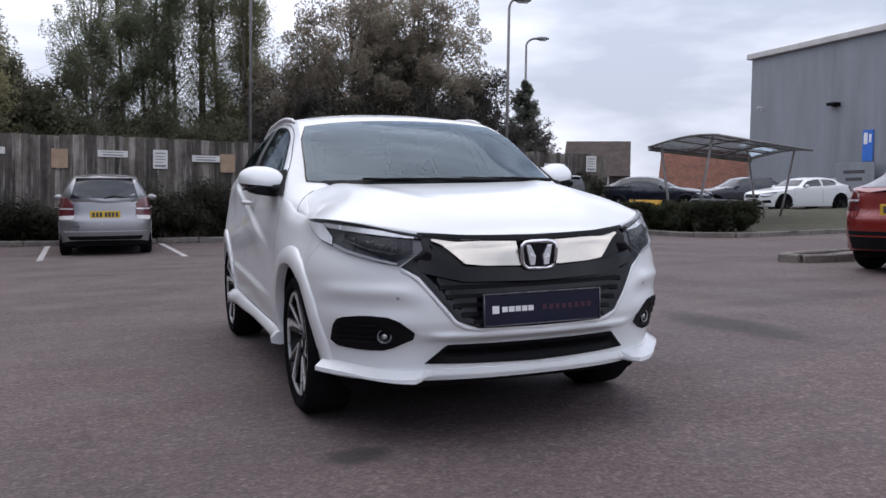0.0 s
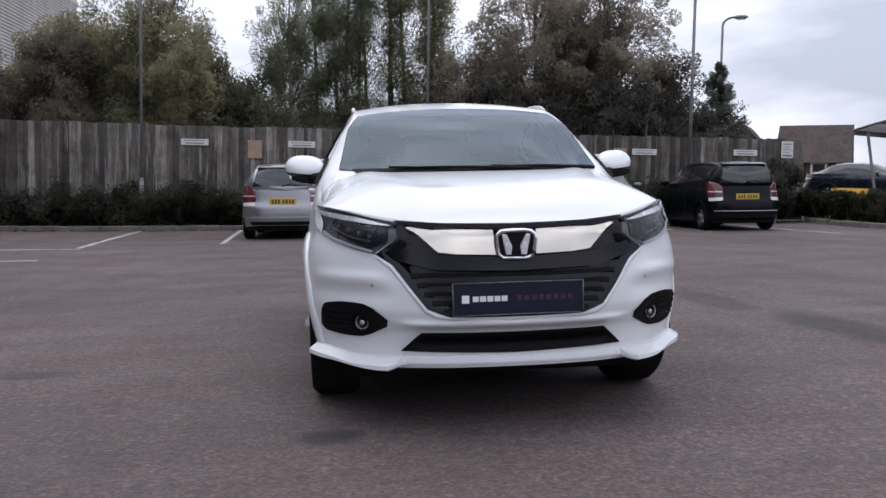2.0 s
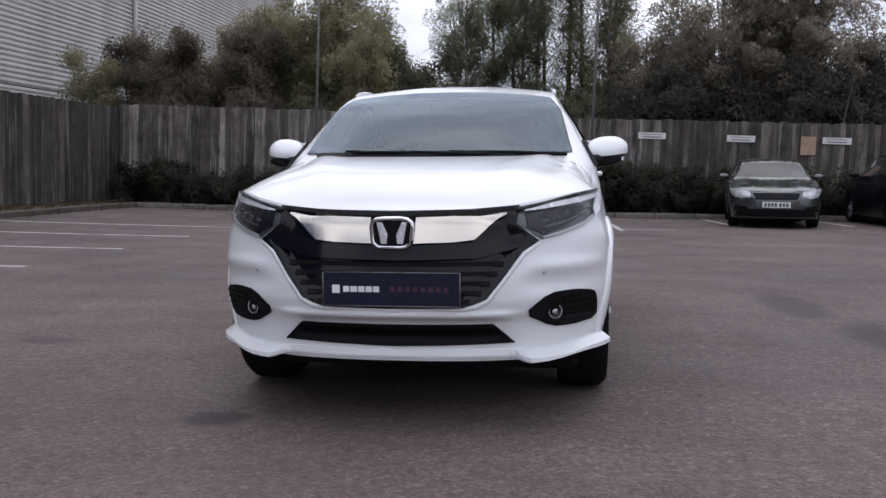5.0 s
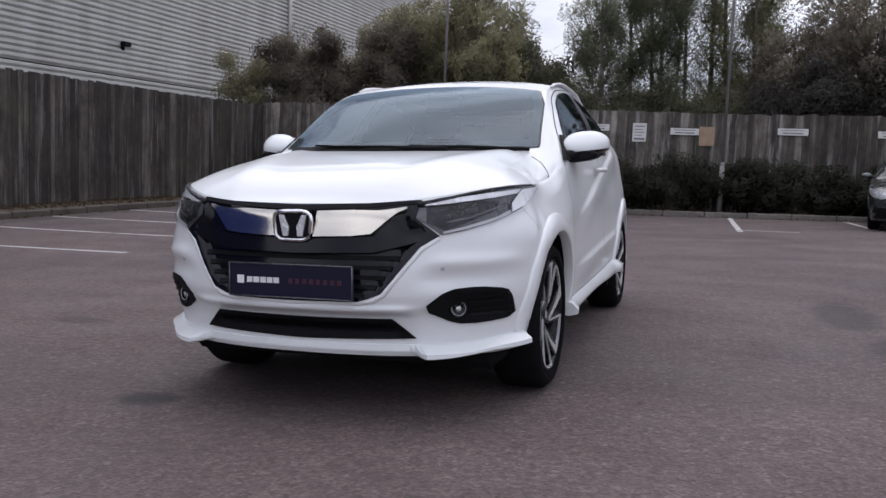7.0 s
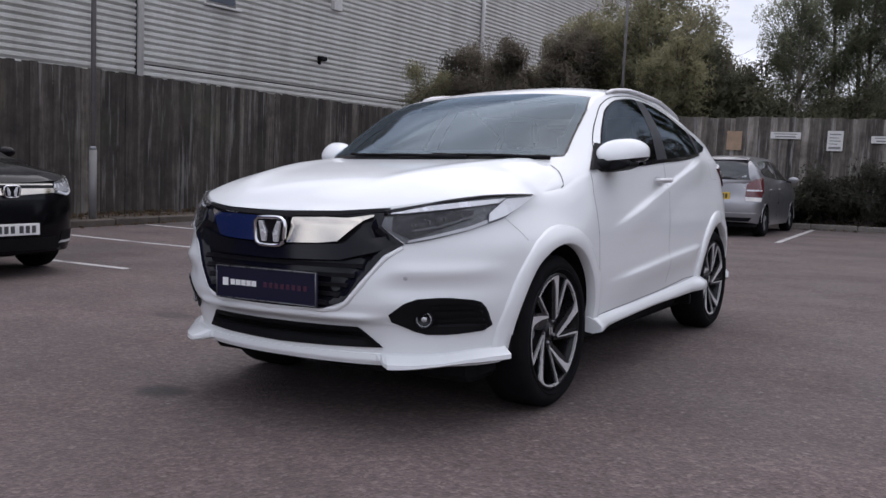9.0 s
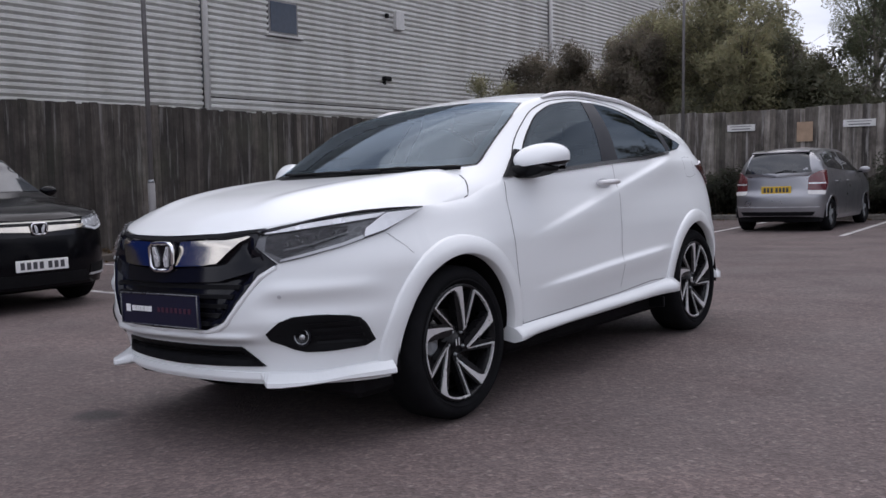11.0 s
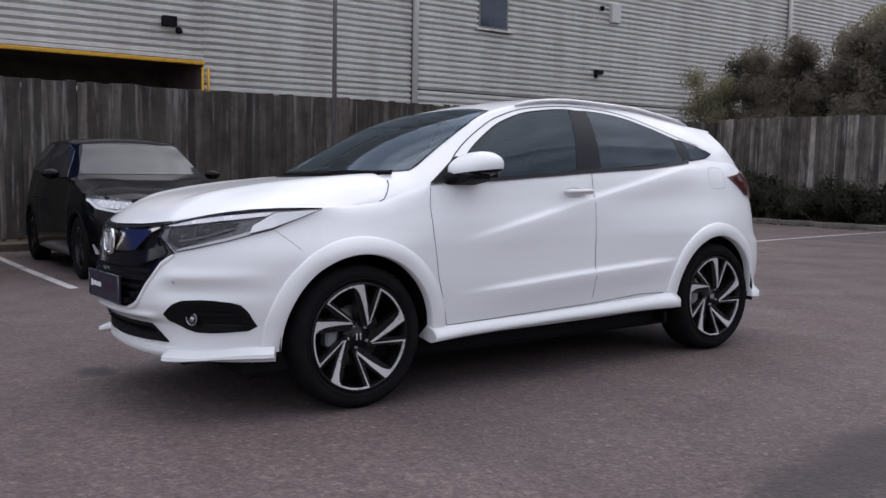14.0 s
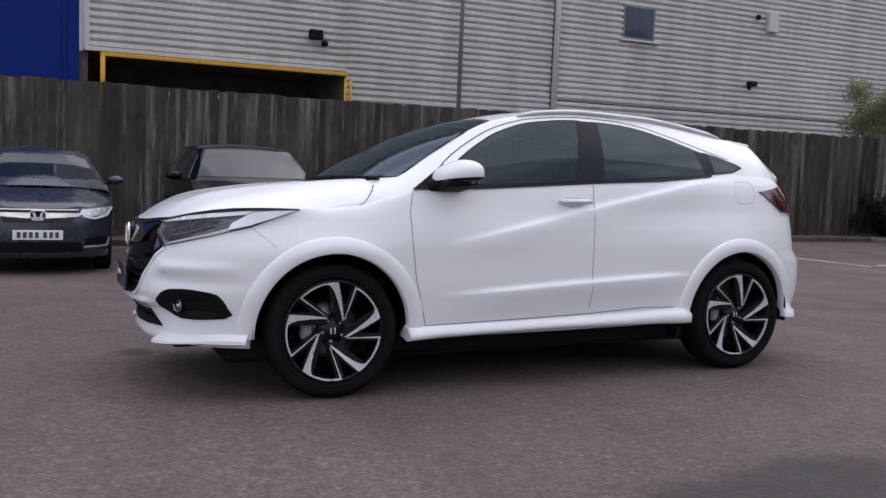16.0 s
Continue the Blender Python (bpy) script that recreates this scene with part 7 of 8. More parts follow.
        # door handle
        hd = part("door_handle", bm_tube([(s * (0.866 + d), y, 1.018 + 0.012 * (y - 1.38)) for y, d in ((1.275, 0.0), (1.30, 0.028), (1.38, 0.036), (1.46, 0.030), (1.49, 0.004))], [0.010, 0.014, 0.014, 0.014, 0.010], 10), M_RAIL, car, "satin silver door handle", True)
        # flat grey oval that paints the shading of the hollow behind the handle
        part("handle_cup", patch(B_WRAP, f([(0.87, 1.38 + 0.085 * math.cos(a), 1.012 + 0.028 * math.sin(a)) for a in np.linspace(0, 2 * math.pi, 18)[:-1]]), sd, 0.0015, 0, 0.03), M_LAMPSATIN, hd)

        # mirror
        b = bmesh.new()
        bmesh.ops.create_uvsphere(b, u_segments=28, v_segments=18, radius=1.0)
        for v in b.verts:
            x, y, z = v.co
            y2 = y * (1.0 if y < 0 else 0.55)
            zz = 0.078 * abs(z) ** 0.72 * (1 - 0.30 * max(0.0, x) ** 2) if z > 0 else -0.052 * abs(z) ** 0.6
            if y < 0:
                zz = zz * (1 - 0.42 * (-y) ** 1.6) - 0.020 * (-y) ** 1.5
            v.co = (s * (0.903 + 0.115 * math.copysign(abs(x) ** 0.75, x)), 0.655 + 0.118 * math.copysign(abs(y2) ** 0.8, y2) + 0.05 * x, 1.142 + zz + 0.012 * x)
        upper = b
        lowb = b.copy()
        bmesh.ops.bisect_plane(upper, geom=upper.verts[:] + upper.edges[:] + upper.faces[:], plane_co=(s * 0.9, 0.655, 1.119), plane_no=(-s * 0.09, -0.06, 1), clear_inner=True)
        bmesh.ops.bisect_plane(lowb, geom=lowb.verts[:] + lowb.edges[:] + lowb.faces[:], plane_co=(s * 0.9, 0.655, 1.119), plane_no=(-s * 0.09, -0.06, 1), clear_outer=True)
        bmesh.ops.holes_fill(lowb, edges=[e for e in lowb.edges if e.is_boundary])
        mc = part("door_mirror", upper, M_WHITE, car, "white door mirror with black base", True)
        part("mirror_base", lowb, M_BLACKGLOSS, mc, smooth=True)
        arm = bm_prism([(0.72, 1.052), (0.80, 1.048), (0.93, 1.066), (0.98, 1.086), (0.97, 1.112), (0.86, 1.120), (0.74, 1.112)], 0.15, (0, 0.540, 0), ((s, 0, 0), (0, 0, 1), (0, 1, 0)), 0.010)
        part("mirror_arm", arm, M_BLACK, mc)
        part("mirror_stalk", bm_tube([(s * 0.775, 0.47, 1.068), (s * 0.83, 0.53, 1.085), (s * 0.90, 0.61, 1.105)], [0.030, 0.034, 0.036], 10), M_BLACK, mc, smooth=True)
        part("mirror_foot", patch(B_CAB, f([(0.8, 0.42, 1.052), (0.75, 0.615, 1.190), (0.8, 0.68, 1.180), (0.8, 0.70, 1.075)]), sd, 0.016, 0.014, 0.03), M_BLACK, mc)
        part("mirror_glass", bm_box(0.20, 0.004, 0.11, (s * 0.895, 0.715, 1.145), 0.0), M_CHROME, mc)

        # roof rail
        pts = []
        for u in np.linspace(0, 1, 16):
            y = 1.14 + 1.52 * u
            z = curve_through(y, MAIN["roof"]) - curve_through(y, MAIN["shoulder_drop"])
            rise = 0.014 * math.sin(math.pi * min(1, max(0, u))) ** 0.35 if 0 < u < 1 else 0
            pts.append((s * (curve_through(y, MAIN["shoulder"]) + 0.004), y, z + rise))
        part("roof_rail", bm_tube(pts, [0.008] + [0.013] * 14 + [0.008], 8), M_RAIL, car, "satin silver roof rail", True)
        # black line under the roof, along the window tops
        # tail lamp
        tl = [(0.80, 2.78, 1.105), (0.76, 3.00, 1.140), (0.70, 3.16, 1.140), (0.70, 3.2, 1.05), (0.76, 3.13, 0.970), (0.83, 3.00, 0.985), (0.84, 2.90, 1.050)]
        w2 = (-0.8, -0.6, 0) if s > 0 else (0.8, -0.6, 0)
        part("tail_lamp", patch(B_WRAP, f(tl), w2, 0.012, 0.02, 0.03), M_REDLENS, car, "dark red tail lamp")
        part("mud_flap", bm_box(0.14, 0.025, 0.07, (s * 0.76, 2.17, 0.245), 0.006), M_BLACK, car)

    # front lip with its corner flares
    for s in (1, -1):
        bm = bmesh.new()
        rows = []
        for i in range(49):
            u = i / 48
            a = u * math.pi / 2 * 0.825
            sn, cs = math.sin(a) ** (2 / 2.4), math.cos(a) ** (2 / 2.4)
            x, y = 0.845 * sn, -0.20 - 0.655 * cs
            fl = smooth01((x - 0.455) / 0.05)
            out = 0.004 + 0.074 * fl - 0.036 * smooth01((x - 0.54) / 0.20) + 0.010 * smooth01((x - 0.72) / 0.08)
            zt = 0.320 + 0.018 * smooth01((x - 0.64) / 0.16)
            zb = 0.290 - 0.020 * fl * (1 - 0.9 * smooth01((x - 0.50) / 0.30))
            n = Vector((sn * 0.7, -cs, 0)).normalized()
            p = Vector((x, y, 0))
            ring = []
            for k, z in ((-0.03, zt + 0.006), (out * 0.20, zt), (out, zt - 0.020 - 0.006 * fl), (out * 1.02, zb + 0.006), (out * 0.8, zb), (-0.05, zb + 0.004)):
                q = p + n * k
                ring.append(bm.verts.new((s * q.x, q.y, z)))
            rows.append(ring)
        for p, q in zip(rows, rows[1:]):
            for k in range(5):
                bm.faces.new((p[k], p[k + 1], q[k + 1], q[k])).smooth = True
        bm.faces.new(rows[-1])
        bmesh.ops.recalc_face_normals(bm, faces=bm.faces)
        part("front_lip", bm, M_WHITE, car, "white splitter lip", False)
    part("underbody", bm_box(1.46, 3.55, 0.13, (0, 1.25, 0.245), 0.03), M_WELL, car)
    part("under_tray", bm_box(1.00, 0.60, 0.06, (0, -0.44, 0.265), 0.02), M_WELL, car)

    # spoiler, wipers, scuttle, sensors
    sp = bm_prism([(2.76, 1.446), (2.955, 1.424), (2.96, 1.410), (2.90, 1.400), (2.76, 1.42)], 1.04, (-0.52, 0, 0.0), ((0, 1, 0), (0, 0, 1), (1, 0, 0)), 0.006)
    part("roof_spoiler", sp, M_WHITE, car)
    part("scuttle", patch(B_CAB, [(-0.60, 0.3, 1.085), (0.60, 0.3, 1.085), (0.64, 0.35, 1.126), (0.0, 0.16, 1.120), (-0.64, 0.35, 1.126)], FRONT, 0.006, 0.01, 0.05), M_BLACK, car)
    def on_screen(x, z):
        hit, nor, _, _ = B_CAB.ray_cast(Vector((x, -3, z)), Vector((0, 1, 0)))
        return hit + Vector((0, -0.022, 0.008))

    for x0, x1, z1 in ((0.30, -0.42, 1.112), (0.68, 0.12, 1.110)):
        p0 = on_screen(x0, 1.108)
        p1 = on_screen(x1, z1 + 0.012)
        wp = part("wiper", bm_tube([p0, on_screen((x0 + x1) / 2, 1.116 + (z1 - 1.104) * 0.5), p1], [0.010, 0.008, 0.005], 8), M_BLACK, car)
        part("blade", bm_tube([p0.lerp(p1, 0.12) + Vector((0, 0.0, -0.004)), p1 + Vector((-0.03, 0.01, 0.004))], 0.006, 6), M_BLACK, wp)
    part("rear_plate", bm_box(0.52, 0.012, 0.11, (0, 3.34, 0.82), 0.003), M_PLATEYELLOW, car)
    for x, y in ((0.752, 0.0), (-0.752, 0.0), (0.752, 2.61), (-0.752, 2.61)):
        main_wheel(car, x, y)
    return car


main_car()

# ---- the parked cars ----
def car_spec(wb, fo, ro, w, h, nose_z=0.70, hood_z=0.95, belt0=0.96, belt1=1.02, base=0.45, top=1.05, roof_end=None, tail_z=1.0, rear_base=None, nf=2.6, nr=3.0, low=0.20):
    """Tables for a Shell from a car's main measures."""
    W = w / 2
    te = wb + ro
    re_ = roof_end if roof_end is not None else te - 0.35
    rb_ = rear_base if rear_base is not None else te - 0.08
    return {
        "yc": -0.12, "ycr": wb + 0.02, "nf": nf, "nr": nr,
        "nose": [(0.15, -fo + 0.10), (0.25, -fo + 0.03), (0.45, -fo), (0.58, -fo + 0.005), (nose_z, -fo + 0.06), (nose_z + 0.12, -fo + 0.14)],
        "tail": [(0.15, te - 0.12), (0.30, te - 0.02), (0.50, te), (0.62, te - 0.005), (0.75, te - 0.06), (tail_z, te - 0.09), (tail_z + 0.15, te - 0.16)],
        "width": [(0.15, W * 0.92), (0.25, W * 0.96), (0.50, W * 0.995), (0.70, W), (0.85, W * 0.985), (0.95, W * 0.955), (1.05, W * 0.93), (1.2, W * 0.89)],
        "taper": [(-0.12, 0.985), (0.5, 1.0), (wb * 0.7, 1.0), (wb + 0.02, 0.98)],
        "edge_f": [(0.0, nose_z), (W * 0.6, nose_z + 0.02), (W, nose_z + 0.09)],
        "edge_s": [(-0.12, nose_z + 0.09), (base * 0.5, hood_z - 0.06), (base, hood_z - 0.01), (base + 0.4, belt0), (wb * 0.8, belt1), (wb + 0.02, belt1 + 0.03)],
        "edge_r": [(0.0, tail_z), (W * 0.6, tail_z + 0.005), (W * 0.9, belt1 + 0.03), (W, belt1 + 0.03)],
        "low": [(-fo, low), (0.4, low - 0.01), (wb, low), (te, low + 0.08)],
        "crown": [(-fo + 0.06, nose_z), (-fo + 0.14, nose_z + 0.055), (-fo + 0.35, nose_z + 0.12), (0.0, hood_z - 0.04), (base, hood_z + 0.015)],
        "bonnet_end": base - 0.12, "bonnet_sweep": 0.0,
        "roof": [(base - 0.22, hood_z - 0.03), (base - 0.1, hood_z + 0.03), (base + (top - base) * 0.5, hood_z + (h - 0.06 - hood_z) * 0.60), (top, h - 0.055), (top + 0.35, h - 0.010), ((top + re_) / 2 + 0.1, h), (re_ - 0.25, h - 0.03), (re_, h - 0.075), (re_ + 0.05, h - 0.12), (rb_, tail_z + 0.04)],
        "shoulder": [(base - 0.22, W * 0.90), (base, W * 0.83), (top, W * 0.66), ((top + re_) / 2, W * 0.69), (re_, W * 0.63), (rb_, W * 0.74)],
        "shoulder_drop": [(base - 0.22, 0.04), (base, 0.09), (top, 0.045), ((top + re_) / 2, 0.05), (re_, 0.05), (rb_, 0.03)],
        "bow": 0.028,
        "swage": lambda x, y: 0.010 * math.exp(-((abs(x) - 0.42) / 0.07) ** 2),
    }


M_TINTSCREEN = plain("reflecting_windscreen", (0.012, 0.016, 0.022), 0.03, vary=0.3, Coat_Weight=0.0, IOR=1.40)
M_TINT = plain("dark_car_glass", (0.020, 0.023, 0.026), 0.04, vary=0.1, Coat_Weight=0.6, IOR=1.5)


def plate(parent, at, yaw_back, material, w=0.52, h=0.11):
    s = 1 if yaw_back else -1
    p = part("number_plate", bm_box(w, 0.012, h, at, 0.003), material, parent, "plate with plain dark bars")
    for k in range(7):
        x = (k - 3) * 0.062 + (0.012 if k > 3 else -0.012)
        part("bar", bm_box(0.040, 0.003, h * 0.62, (at[0] + x, at[1] + s * 0.0075, at[2])), M_INK, p)
    return p


def parked_car(name, label, m, spec, paint, wheel_r=0.30, rim=0.20, front=True, rear=True, style=""):
    car = thing(name, label, "car", m, "parked cars")
    s = spec
    wb = s["ycr"] - 0.02
    sh = Shell(s, 26, 56, 20, 26)
    wrap, bon, cab = sh.wrap(), sh.bonnet(24, 20), sh.cabin(56, 10, 10)
    B_ALL, B_CAB, B_WRAP = bvh_of(wrap, bon, cab), bvh_of(cab), bvh_of(wrap)
    ar = wheel_r + 0.045
    wv, wf = sh.wrap(arch=[(0.0, wheel_r, ar + 0.02), (wb, wheel_r, ar + 0.02)])
    part("body_side", raw_mesh("body_side", wv, wf), paint, car)
    part("bonnet", raw_mesh("bonnet", *bon), paint, car)
    part("cabin_frame", raw_mesh("cabin_frame", *cab), paint, car)
    base, top = s["roof"][1][0] + 0.1, s["roof"][3][0]
    hood = s["roof"][1][1]
    h = s["roof"][5][1]
    re_, rb_ = s["roof"][7][0], s["roof"][9][0]
    W = max(v for _, v in s["width"])
    sh_top = curve_through(top, s["shoulder"])
    tz = s["roof"][9][1]
    zt = h - 0.115
    # windscreen and rear window
    part("windscreen", patch(B_CAB, [(-W * 0.80, base, hood + 0.03), (W * 0.80, base, hood + 0.03), (sh_top * 0.93, top, zt), (-sh_top * 0.93, top, zt)], FRONT, 0.004, 0.004, 0.06), M_TINTSCREEN, car)
    xr = curve_through(re_, s["shoulder"])
    part("rear_window", patch(B_CAB, [(-W * 0.70, rb_, tz + 0.03), (W * 0.70, rb_, tz + 0.03), (xr * 0.94, re_, h - 0.14), (-xr * 0.94, re_, h - 0.14)], BACK, 0.004, 0.004, 0.06), M_TINT, car)
    bz = lambda y: curve_through(y, s["edge_s"]) + 0.035
    rz = lambda y: curve_through(y, s["roof"]) - curve_through(y, s["shoulder_drop"]) - 0.05
    mid = top + (re_ - top) * 0.38
    last = min(re_ - 0.12, wb + 0.30)
    y0 = base + 0.32
    for sx, way in ((1, SIDE_L), (-1, SIDE_R)):
        f = (lambda p: p) if sx > 0 else flip
        ws_ = [(0.7, y0, bz(y0)), (0.7, (y0 + top) / 2 + 0.12, rz((y0 + top) / 2 + 0.12) - 0.02), (0.7, top + 0.25, rz(top + 0.25)), (0.7, mid - 0.03, rz(mid)), (0.7, mid - 0.03, bz(mid))]
        part("side_window", patch(B_CAB, f(ws_), way, 0.004, 0.004, 0.06), M_TINT, car)
        ws_ = [(0.7, mid + 0.05, bz(mid)), (0.7, mid + 0.05, rz(mid)), (0.7, (mid + last) / 2, rz((mid + last) / 2)), (0.7, last - 0.12, rz(last - 0.12) - 0.02), (0.7, last, bz(last) + 0.06), (0.7, last - 0.1, bz(last - 0.1))]
        part("side_window", patch(B_CAB, f(ws_), way, 0.004, 0.004, 0.06), M_TINT, car)
        for y in (0.42, mid, wb - 0.12):
            part("shut_line", seam(B_WRAP, f([(0.8, y, bz(y) - 0.05), (0.85, y, 0.65), (0.85, y + 0.03, 0.30)]), way, 0.007), M_SEAM, car)
        for y in (mid - 0.16, wb - 0.28):
            part("door_handle", bm_tube([(sx * (W * 0.97 + d), y + dy, 0.88) for dy, d in ((-0.09, 0), (-0.06, 0.025), (0.06, 0.025), (0.09, 0))], 0.012, 6), paint, car)
        for y in (0.0, wb):
            part("wheel_well", half_barrel(sx * (W - 0.38), sx * (W - 0.035), ar + 0.03, y, wheel_r, 16), M_WELL, car)
            part("arch_lip", arch_ring(B_WRAP, y, wheel_r, ar - 0.005, ar + 0.035, way, 0.005, sx), M_BLACK if style == "suv" else paint, car)
            simple_wheel(car, sx * (W - 0.13), y, wheel_r, rim, 0.20, 5 if style != "old" else 7, M_RIMDARK if style in ("suv", "sport") else M_GALV)
        b = bmesh.new()
        bmesh.ops.create_uvsphere(b, u_segments=14, v_segments=10, radius=1.0)
        for v in b.verts:
            x, y, z = v.co
            v.co = (sx * (W + 0.07 + 0.105 * x), y0 + 0.10 + 0.075 * y * (1 if y < 0 else 0.5), bz(y0) + 0.035 + 0.062 * z)
        mr = part("door_mirror", b, paint, car, smooth=True)
        part("mirror_arm", bm_box(0.12, 0.06, 0.03, (sx * (W - 0.02), y0 + 0.1, bz(y0) - 0.005), 0.01), M_BLACK, mr)
        sd = (-0.5, 0.86, 0) if sx > 0 else (0.5, 0.86, 0)
        bk = (-0.5, -0.86, 0) if sx > 0 else (0.5, -0.86, 0)
        nz = s["edge_f"][0][1]
        fo = -s["nose"][2][1]
        if front:
            hl = [(W * 0.52, -fo + 0.1, nz - 0.10), (W * 0.56, -fo + 0.1, nz + 0.005), (W * 0.80, -fo + 0.25, nz + 0.045), (W * 0.955, -fo + 0.55, nz + 0.075), (W * 0.97, -fo + 0.5, nz + 0.02), (W * 0.90, -fo + 0.3, nz - 0.09), (W * 0.72, -fo + 0.15, nz - 0.13)]
            o = part("headlamp", patch(B_WRAP, f(hl), sd, 0.006, 0.02, 0.04), M_LAMPSATIN if style == "old" else M_LAMPMID, car)
            inn = [(p[0] * 0.97 + 0.01, p[1], nz - 0.035 + (p[2] - nz + 0.035) * 0.55) for p in hl]
            part("reflector", patch(B_WRAP, f(inn), sd, 0.010, 0.01, 0.04), M_LAMPBRIGHT, o)
            if style in ("suv", "new"):
                strip = [(W * 0.56, -fo + 0.1, nz - 0.095), (W * 0.72, -fo + 0.15, nz - 0.125), (W * 0.90, -fo + 0.3, nz - 0.085), (W * 0.965, -fo + 0.5, nz + 0.015), (W * 0.93, -fo + 0.45, nz + 0.015), (W * 0.875, -fo + 0.3, nz - 0.065), (W * 0.72, -fo + 0.15, nz - 0.102), (W * 0.57, -fo + 0.1, nz - 0.075)]
                part("day_lamp", patch(B_WRAP, f(strip), sd, 0.013, 0.006, 0.03), M_DAYLAMP, o)
            part("lamp_cover", patch(B_WRAP, f(hl), sd, 0.016, 0.0, 0.04), M_LENS, o)
            fg = [(W * 0.58, -fo, 0.33), (W * 0.60, -fo, 0.43), (W * 0.86, -fo + 0.2, 0.45), (W * 0.88, -fo + 0.2, 0.34)]
            o = part("bumper_pocket", patch(B_WRAP, f(fg), FRONT, 0.005, 0.02, 0.04), M_BLACK, car)
            if style in ("suv", "new"):
                part("bright_blade", patch(B_WRAP, f([(W * 0.56, -fo, 0.320), (W * 0.585, -fo, 0.342), (W * 0.86, -fo + 0.2, 0.345), (W * 0.90, -fo + 0.25, 0.43), (W * 0.915, -fo + 0.25, 0.43), (W * 0.885, -fo + 0.22, 0.325)]), FRONT, 0.012, 0.01, 0.03), M_LAMPSATIN, o)
        if rear:
            te = s["tail"][2][1]
            tl = [(W * 0.66, te - 0.05, 0.74), (W * 0.70, te - 0.05, tz - 0.02), (W * 0.88, te - 0.15, tz + 0.10), (W * 0.96, te - 0.35, tz + 0.06), (W * 0.985, te - 0.32, 0.86), (W * 0.97, te - 0.22, 0.73)]
            o = part("tail_lamp", patch(B_WRAP, f(tl), bk, 0.008, 0.02, 0.04), M_REDTAIL, car, "red tail lamp")
            rv = [(W * 0.665, te - 0.05, 0.665), (W * 0.66, te - 0.05, 0.735), (W * 0.97, te - 0.22, 0.725), (W * 0.955, te - 0.2, 0.655)]
            part("reverse_lamp", patch(B_WRAP, f(rv), bk, 0.009, 0.02, 0.04), M_SIGNWHITE if style in ("old", "hatch") else paint, o)
            part("lamp_band", patch(B_WRAP, f([(W * 0.69, te - 0.05, 0.87), (W * 0.96, te - 0.25, 0.87), (W * 0.96, te - 0.25, 0.845), (W * 0.69, te - 0.05, 0.845)]), bk, 0.011, 0.01, 0.04), M_LAMPBRIGHT, o)
    if front:
        fo = -s["nose"][2][1]
        nz = s["edge_f"][0][1]
        g = part("grille", patch(B_WRAP, [(-W * 0.50, -fo, nz - 0.02), (W * 0.50, -fo, nz - 0.02), (W * 0.42, -fo, nz - 0.16), (-W * 0.42, -fo, nz - 0.16)], FRONT, 0.006, 0.02, 0.04), M_BLACKGLOSS, car)
        if style in ("suv", "new"):
            part("bright_bar", patch(B_WRAP, [(-W * 0.54, -fo, nz - 0.055), (W * 0.54, -fo, nz - 0.055), (W * 0.50, -fo, nz - 0.095), (0.1, -fo, nz - 0.115), (-0.1, -fo, nz - 0.115), (-W * 0.50, -fo, nz - 0.095)], FRONT, 0.018, 0.015, 0.04), M_SILVERBAR, g)
            part("bright_edge", patch(B_WRAP, [(-W * 0.50, -fo, nz - 0.012), (W * 0.50, -fo, nz - 0.012), (W * 0.50, -fo, nz - 0.024), (-W * 0.50, -fo, nz - 0.024)], FRONT, 0.018, 0.015, 0.04), M_SILVERBAR, g)
            emblem(car, (0, -fo + 0.004, nz - 0.080), 0.95)
        else:
            for z in (nz - 0.05, nz - 0.085, nz - 0.12):
                part("slat", patch(B_WRAP, [(-W * 0.44, -fo, z - 0.005), (W * 0.44, -fo, z - 0.005), (W * 0.44, -fo, z + 0.005), (-W * 0.44, -fo, z + 0.005)], FRONT, 0.012, 0.01, 0.05), M_BLACK, g)
            edge = [(-W * 0.51, nz - 0.015), (W * 0.51, nz - 0.015), (W * 0.43, nz - 0.165), (-W * 0.43, nz - 0.165)]
            for p, q in zip(edge, edge[1:] + edge[:1]):
                part("grille_edge", seam(B_WRAP, [(p[0], -fo, p[1]), (q[0], -fo, q[1])], FRONT, 0.010, 0.010), M_GALV, g)
            for k in range(4):
                part("badge_ring", bm_lathe([(-0.008, 0.034), (-0.016, 0.030), (-0.008, 0.026)], 16, "y", at=((k - 1.5) * 0.046, -fo + 0.045, nz - 0.085)), M_CHROME, g, smooth=True)
        plate(car, (0, -fo - 0.012, 0.47), False, M_PLATEWHITE)
        # on the old style the intake is widened to paint shade low on the bumper
        low = 0.86 if style == "old" else 0.58
        part("lower_intake", patch(B_WRAP, [(-W * low * 0.9, -fo, 0.385), (W * low * 0.9, -fo, 0.385), (W * low, -fo, 0.24 if style == "old" else 0.27), (-W * low, -fo, 0.24 if style == "old" else 0.27)], FRONT, 0.005, 0.02, 0.05), M_BLACK, car)
    if rear:
        te = s["tail"][2][1]
        plate(car, (0, te - 0.040, 0.75 if style != "suv" else 0.86), True, M_PLATEYELLOW, 0.52, 0.13)
        part("bumper_strip", patch(B_WRAP, [(-W * 0.85, te, 0.452), (W * 0.85, te, 0.452), (W * 0.85, te, 0.435), (-W * 0.85, te, 0.435)], BACK, 0.010, 0.01, 0.06), M_LAMPSATIN if style == "hatch" else paint, car)
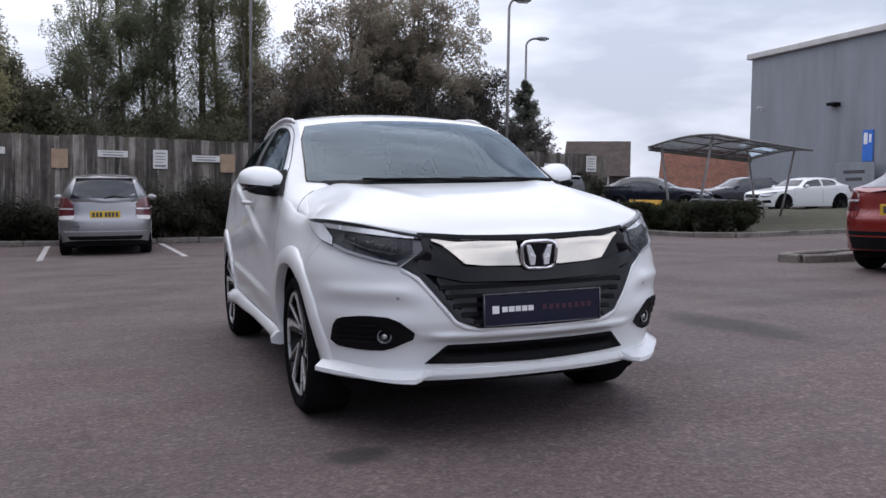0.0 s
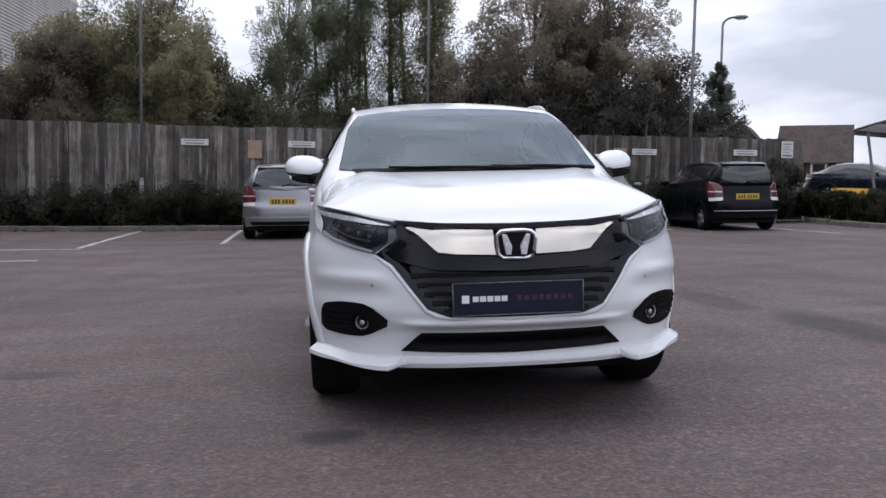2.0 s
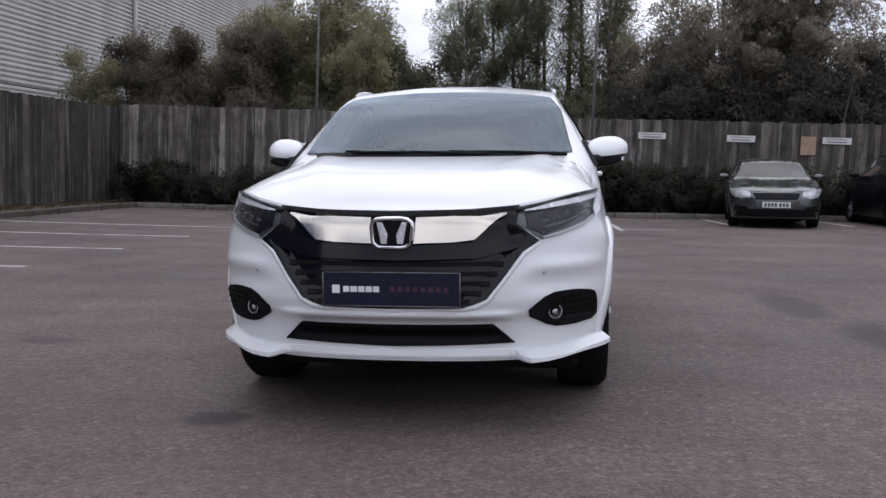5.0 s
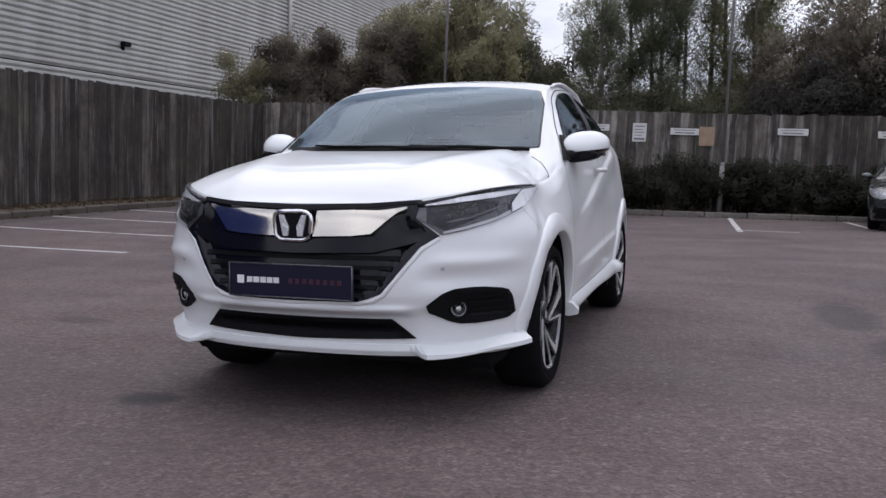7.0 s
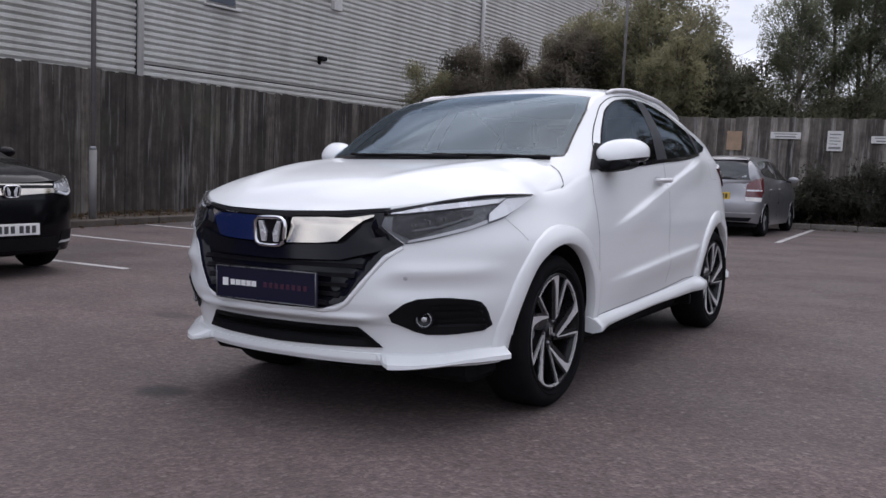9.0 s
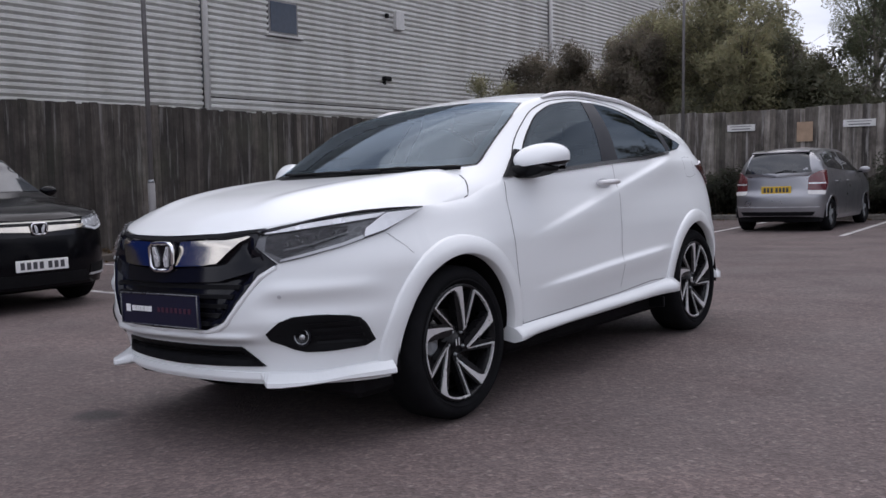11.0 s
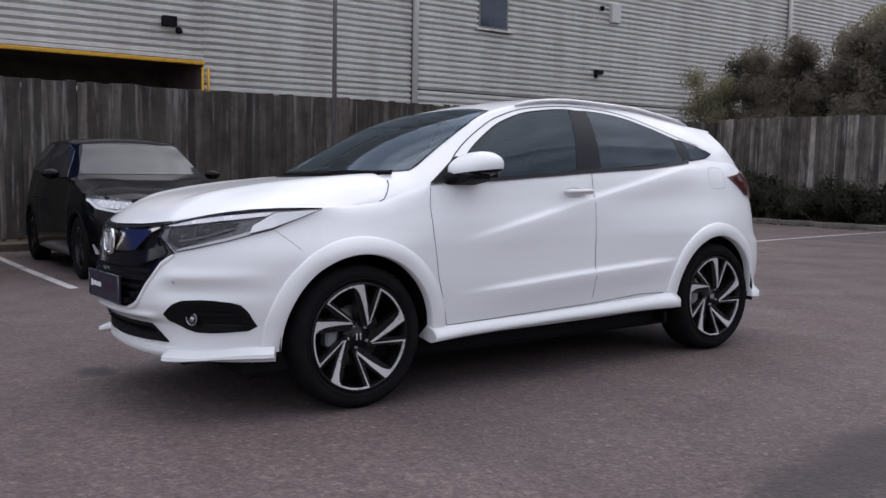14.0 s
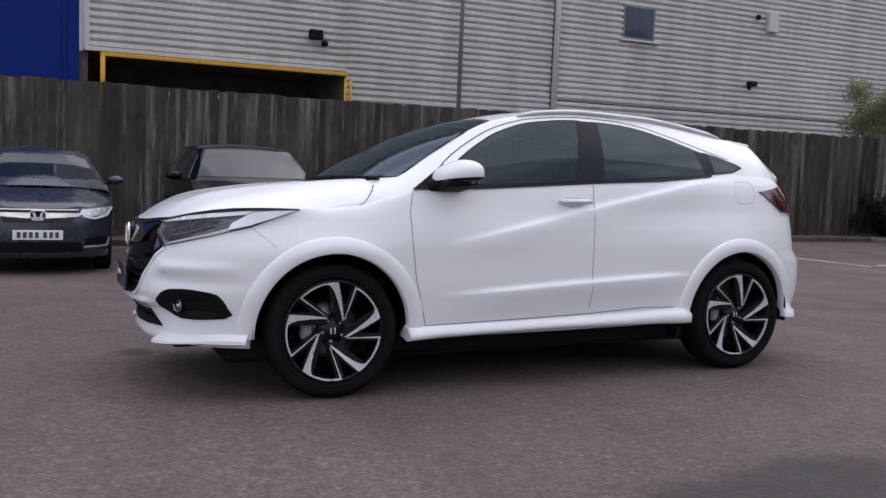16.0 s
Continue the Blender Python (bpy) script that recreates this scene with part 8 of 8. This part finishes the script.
        part("bumper_low", patch(B_WRAP, [(-W * 0.78, te, 0.36 if style else 0.50), (W * 0.78, te, 0.36 if style else 0.50), (W * 0.72, te, 0.29), (-W * 0.72, te, 0.29)], BACK, 0.006, 0.01, 0.06), M_BLACK, car)
        part("tailgate_handle", patch(B_WRAP, [(-0.34, te, tz - 0.005), (0.34, te, tz - 0.005), (0.32, te, tz - 0.05), (-0.32, te, tz - 0.05)], BACK, 0.014, 0.012, 0.05), paint, car)
        hit, nor, _, _ = B_CAB.ray_cast(Vector((0.0, 9, tz + 0.05)), Vector((0, -1, 0)))
        if hit is not None:
            wy = hit.y + 0.02
            part("rear_wiper", bm_tube([(0.02, wy, tz + 0.03), (-0.16, wy - 0.01, tz + 0.075), (-0.36, wy - 0.005, tz + 0.045)], [0.012, 0.008, 0.006], 6), M_BLACK, car)
        part("spoiler", bm_prism([(re_ - 0.20, h - 0.045), (re_ + 0.06, h - 0.085), (re_ + 0.07, h - 0.10), (re_ - 0.05, h - 0.10)], 2 * xr * 0.96, (-xr * 0.96, 0, 0), ((0, 1, 0), (0, 0, 1), (1, 0, 0)), 0.005), paint, car)
    part("underbody", bm_box(W * 1.7, wb + 0.9, 0.10, (0, wb / 2, 0.22), 0.02), M_BLACK, car)
    return car


def on_ground(x, y, heading, wb=2.5):
    """Pose of a car whose front axle is at x, y; heading in degrees turns the nose from -y."""
    a = radians(heading)
    f = Vector((math.sin(a), -math.cos(a)))
    sx = Vector((math.cos(a), math.sin(a)))
    r = Vector((x, y)) - f * wb
    z0, z1 = ground_z(x, y), ground_z(r.x, r.y)
    fwd = Vector((f.x, f.y, (z0 - z1) / wb)).normalized()
    p0 = Vector((x, y)) + sx * 0.7
    p1 = Vector((x, y)) - sx * 0.7
    side = Vector((sx.x, sx.y, (ground_z(*p0) - ground_z(*p1)) / 1.4)).normalized()
    up = side.cross(-fwd).normalized()
    side = (-fwd).cross(up).normalized()
    m = Matrix((side, -fwd, up)).transposed().to_4x4()
    m.translation = (x, y, z0)
    return m


HATCH = car_spec(2.45, 0.75, 0.62, 1.675, 1.52, 0.76, 1.02, 1.00, 1.06, 0.10, 0.85, 2.72, 0.98, 3.02, 2.4, 3.6)
WAGON = car_spec(2.45, 0.75, 0.66, 1.69, 1.55, 0.76, 1.02, 1.00, 1.06, 0.15, 0.90, 2.85, 0.98, 3.08, 2.4, 4.0)
SALOON = car_spec(2.65, 0.90, 1.00, 1.766, 1.43, 0.72, 0.96, 0.95, 1.00, 0.55, 1.25, 2.65, 1.02, 3.25, 2.8, 3.2)
SUVCAR = car_spec(2.66, 0.90, 1.03, 1.855, 1.67, 0.90, 1.13, 1.12, 1.18, 0.40, 1.12, 3.25, 1.12, 3.60, 2.7, 3.2, 0.24)
NEWHATCH = car_spec(2.53, 0.85, 0.65, 1.694, 1.52, 0.77, 1.05, 1.03, 1.09, 0.15, 0.90, 2.80, 1.02, 3.10, 2.5, 3.4)
SPORT = car_spec(2.55, 0.85, 0.85, 1.80, 1.32, 0.68, 0.90, 0.89, 0.95, 0.50, 1.18, 2.55, 0.95, 3.20, 2.6, 3.0)
REDHATCH = car_spec(2.60, 0.85, 0.80, 1.78, 1.42, 0.78, 1.00, 0.96, 0.98, 0.40, 1.10, 2.45, 0.94, 3.28, 2.6, 3.2)

parked_car("hatchback_car", "silver-grey older hatchback parked nose to the fence", on_ground(-1.86, 16.0, 180, 2.45), HATCH, M_P_SILVER, 0.29, 0.19, False, True, "hatch")
parked_car("hatchback_car", "near-black dark blue hatchback parked nose to the fence", on_ground(8.05, 16.75, 180, 2.45), WAGON, M_P_BLUEBLACK, 0.29, 0.19, False, True, "hatch")
parked_car("saloon_car", "grey older saloon parked facing out from the fence", on_ground(4.98, 14.3, -9, 2.65), SALOON, M_P_GREY, 0.31, 0.21, True, False, "old")
parked_car("suv_car", "glossy black SUV with chrome grille bar parked by the fence", on_ground(-6.05, 1.18, 90, 2.66), SUVCAR, M_P_BLACK, 0.36, 0.235, True, False, "suv")
parked_car("hatchback_car", "dark steel-grey hatchback with chrome bar parked by the fence", on_ground(-6.75, -1.42, 90, 2.53), NEWHATCH, M_P_STEEL, 0.30, 0.20, True, False, "new")
parked_car("hatchback_car", "bright red hatchback parked beside a kerb", on_ground(9.86, 4.05, 105, 2.6), REDHATCH, M_P_RED, 0.32, 0.22, False, True, "")
parked_car("saloon_car", "dark blue saloon parked behind the hedge", on_ground(19.6, 24.8, 45, 2.65), SALOON, M_P_NIGHT, 0.31, 0.21, True, True, "")
parked_car("saloon_car", "dark saloon parked beside the shelter", on_ground(22.6, 27.6, 255, 2.65), SALOON, M_P_NIGHT, 0.31, 0.21, True, True, "")
parked_car("sport_hatchback_car", "white sporty hatchback parked before the grey hall", on_ground(21.95, 22.95, 266, 2.55), SPORT, M_WHITE, 0.33, 0.24, True, True, "sport")
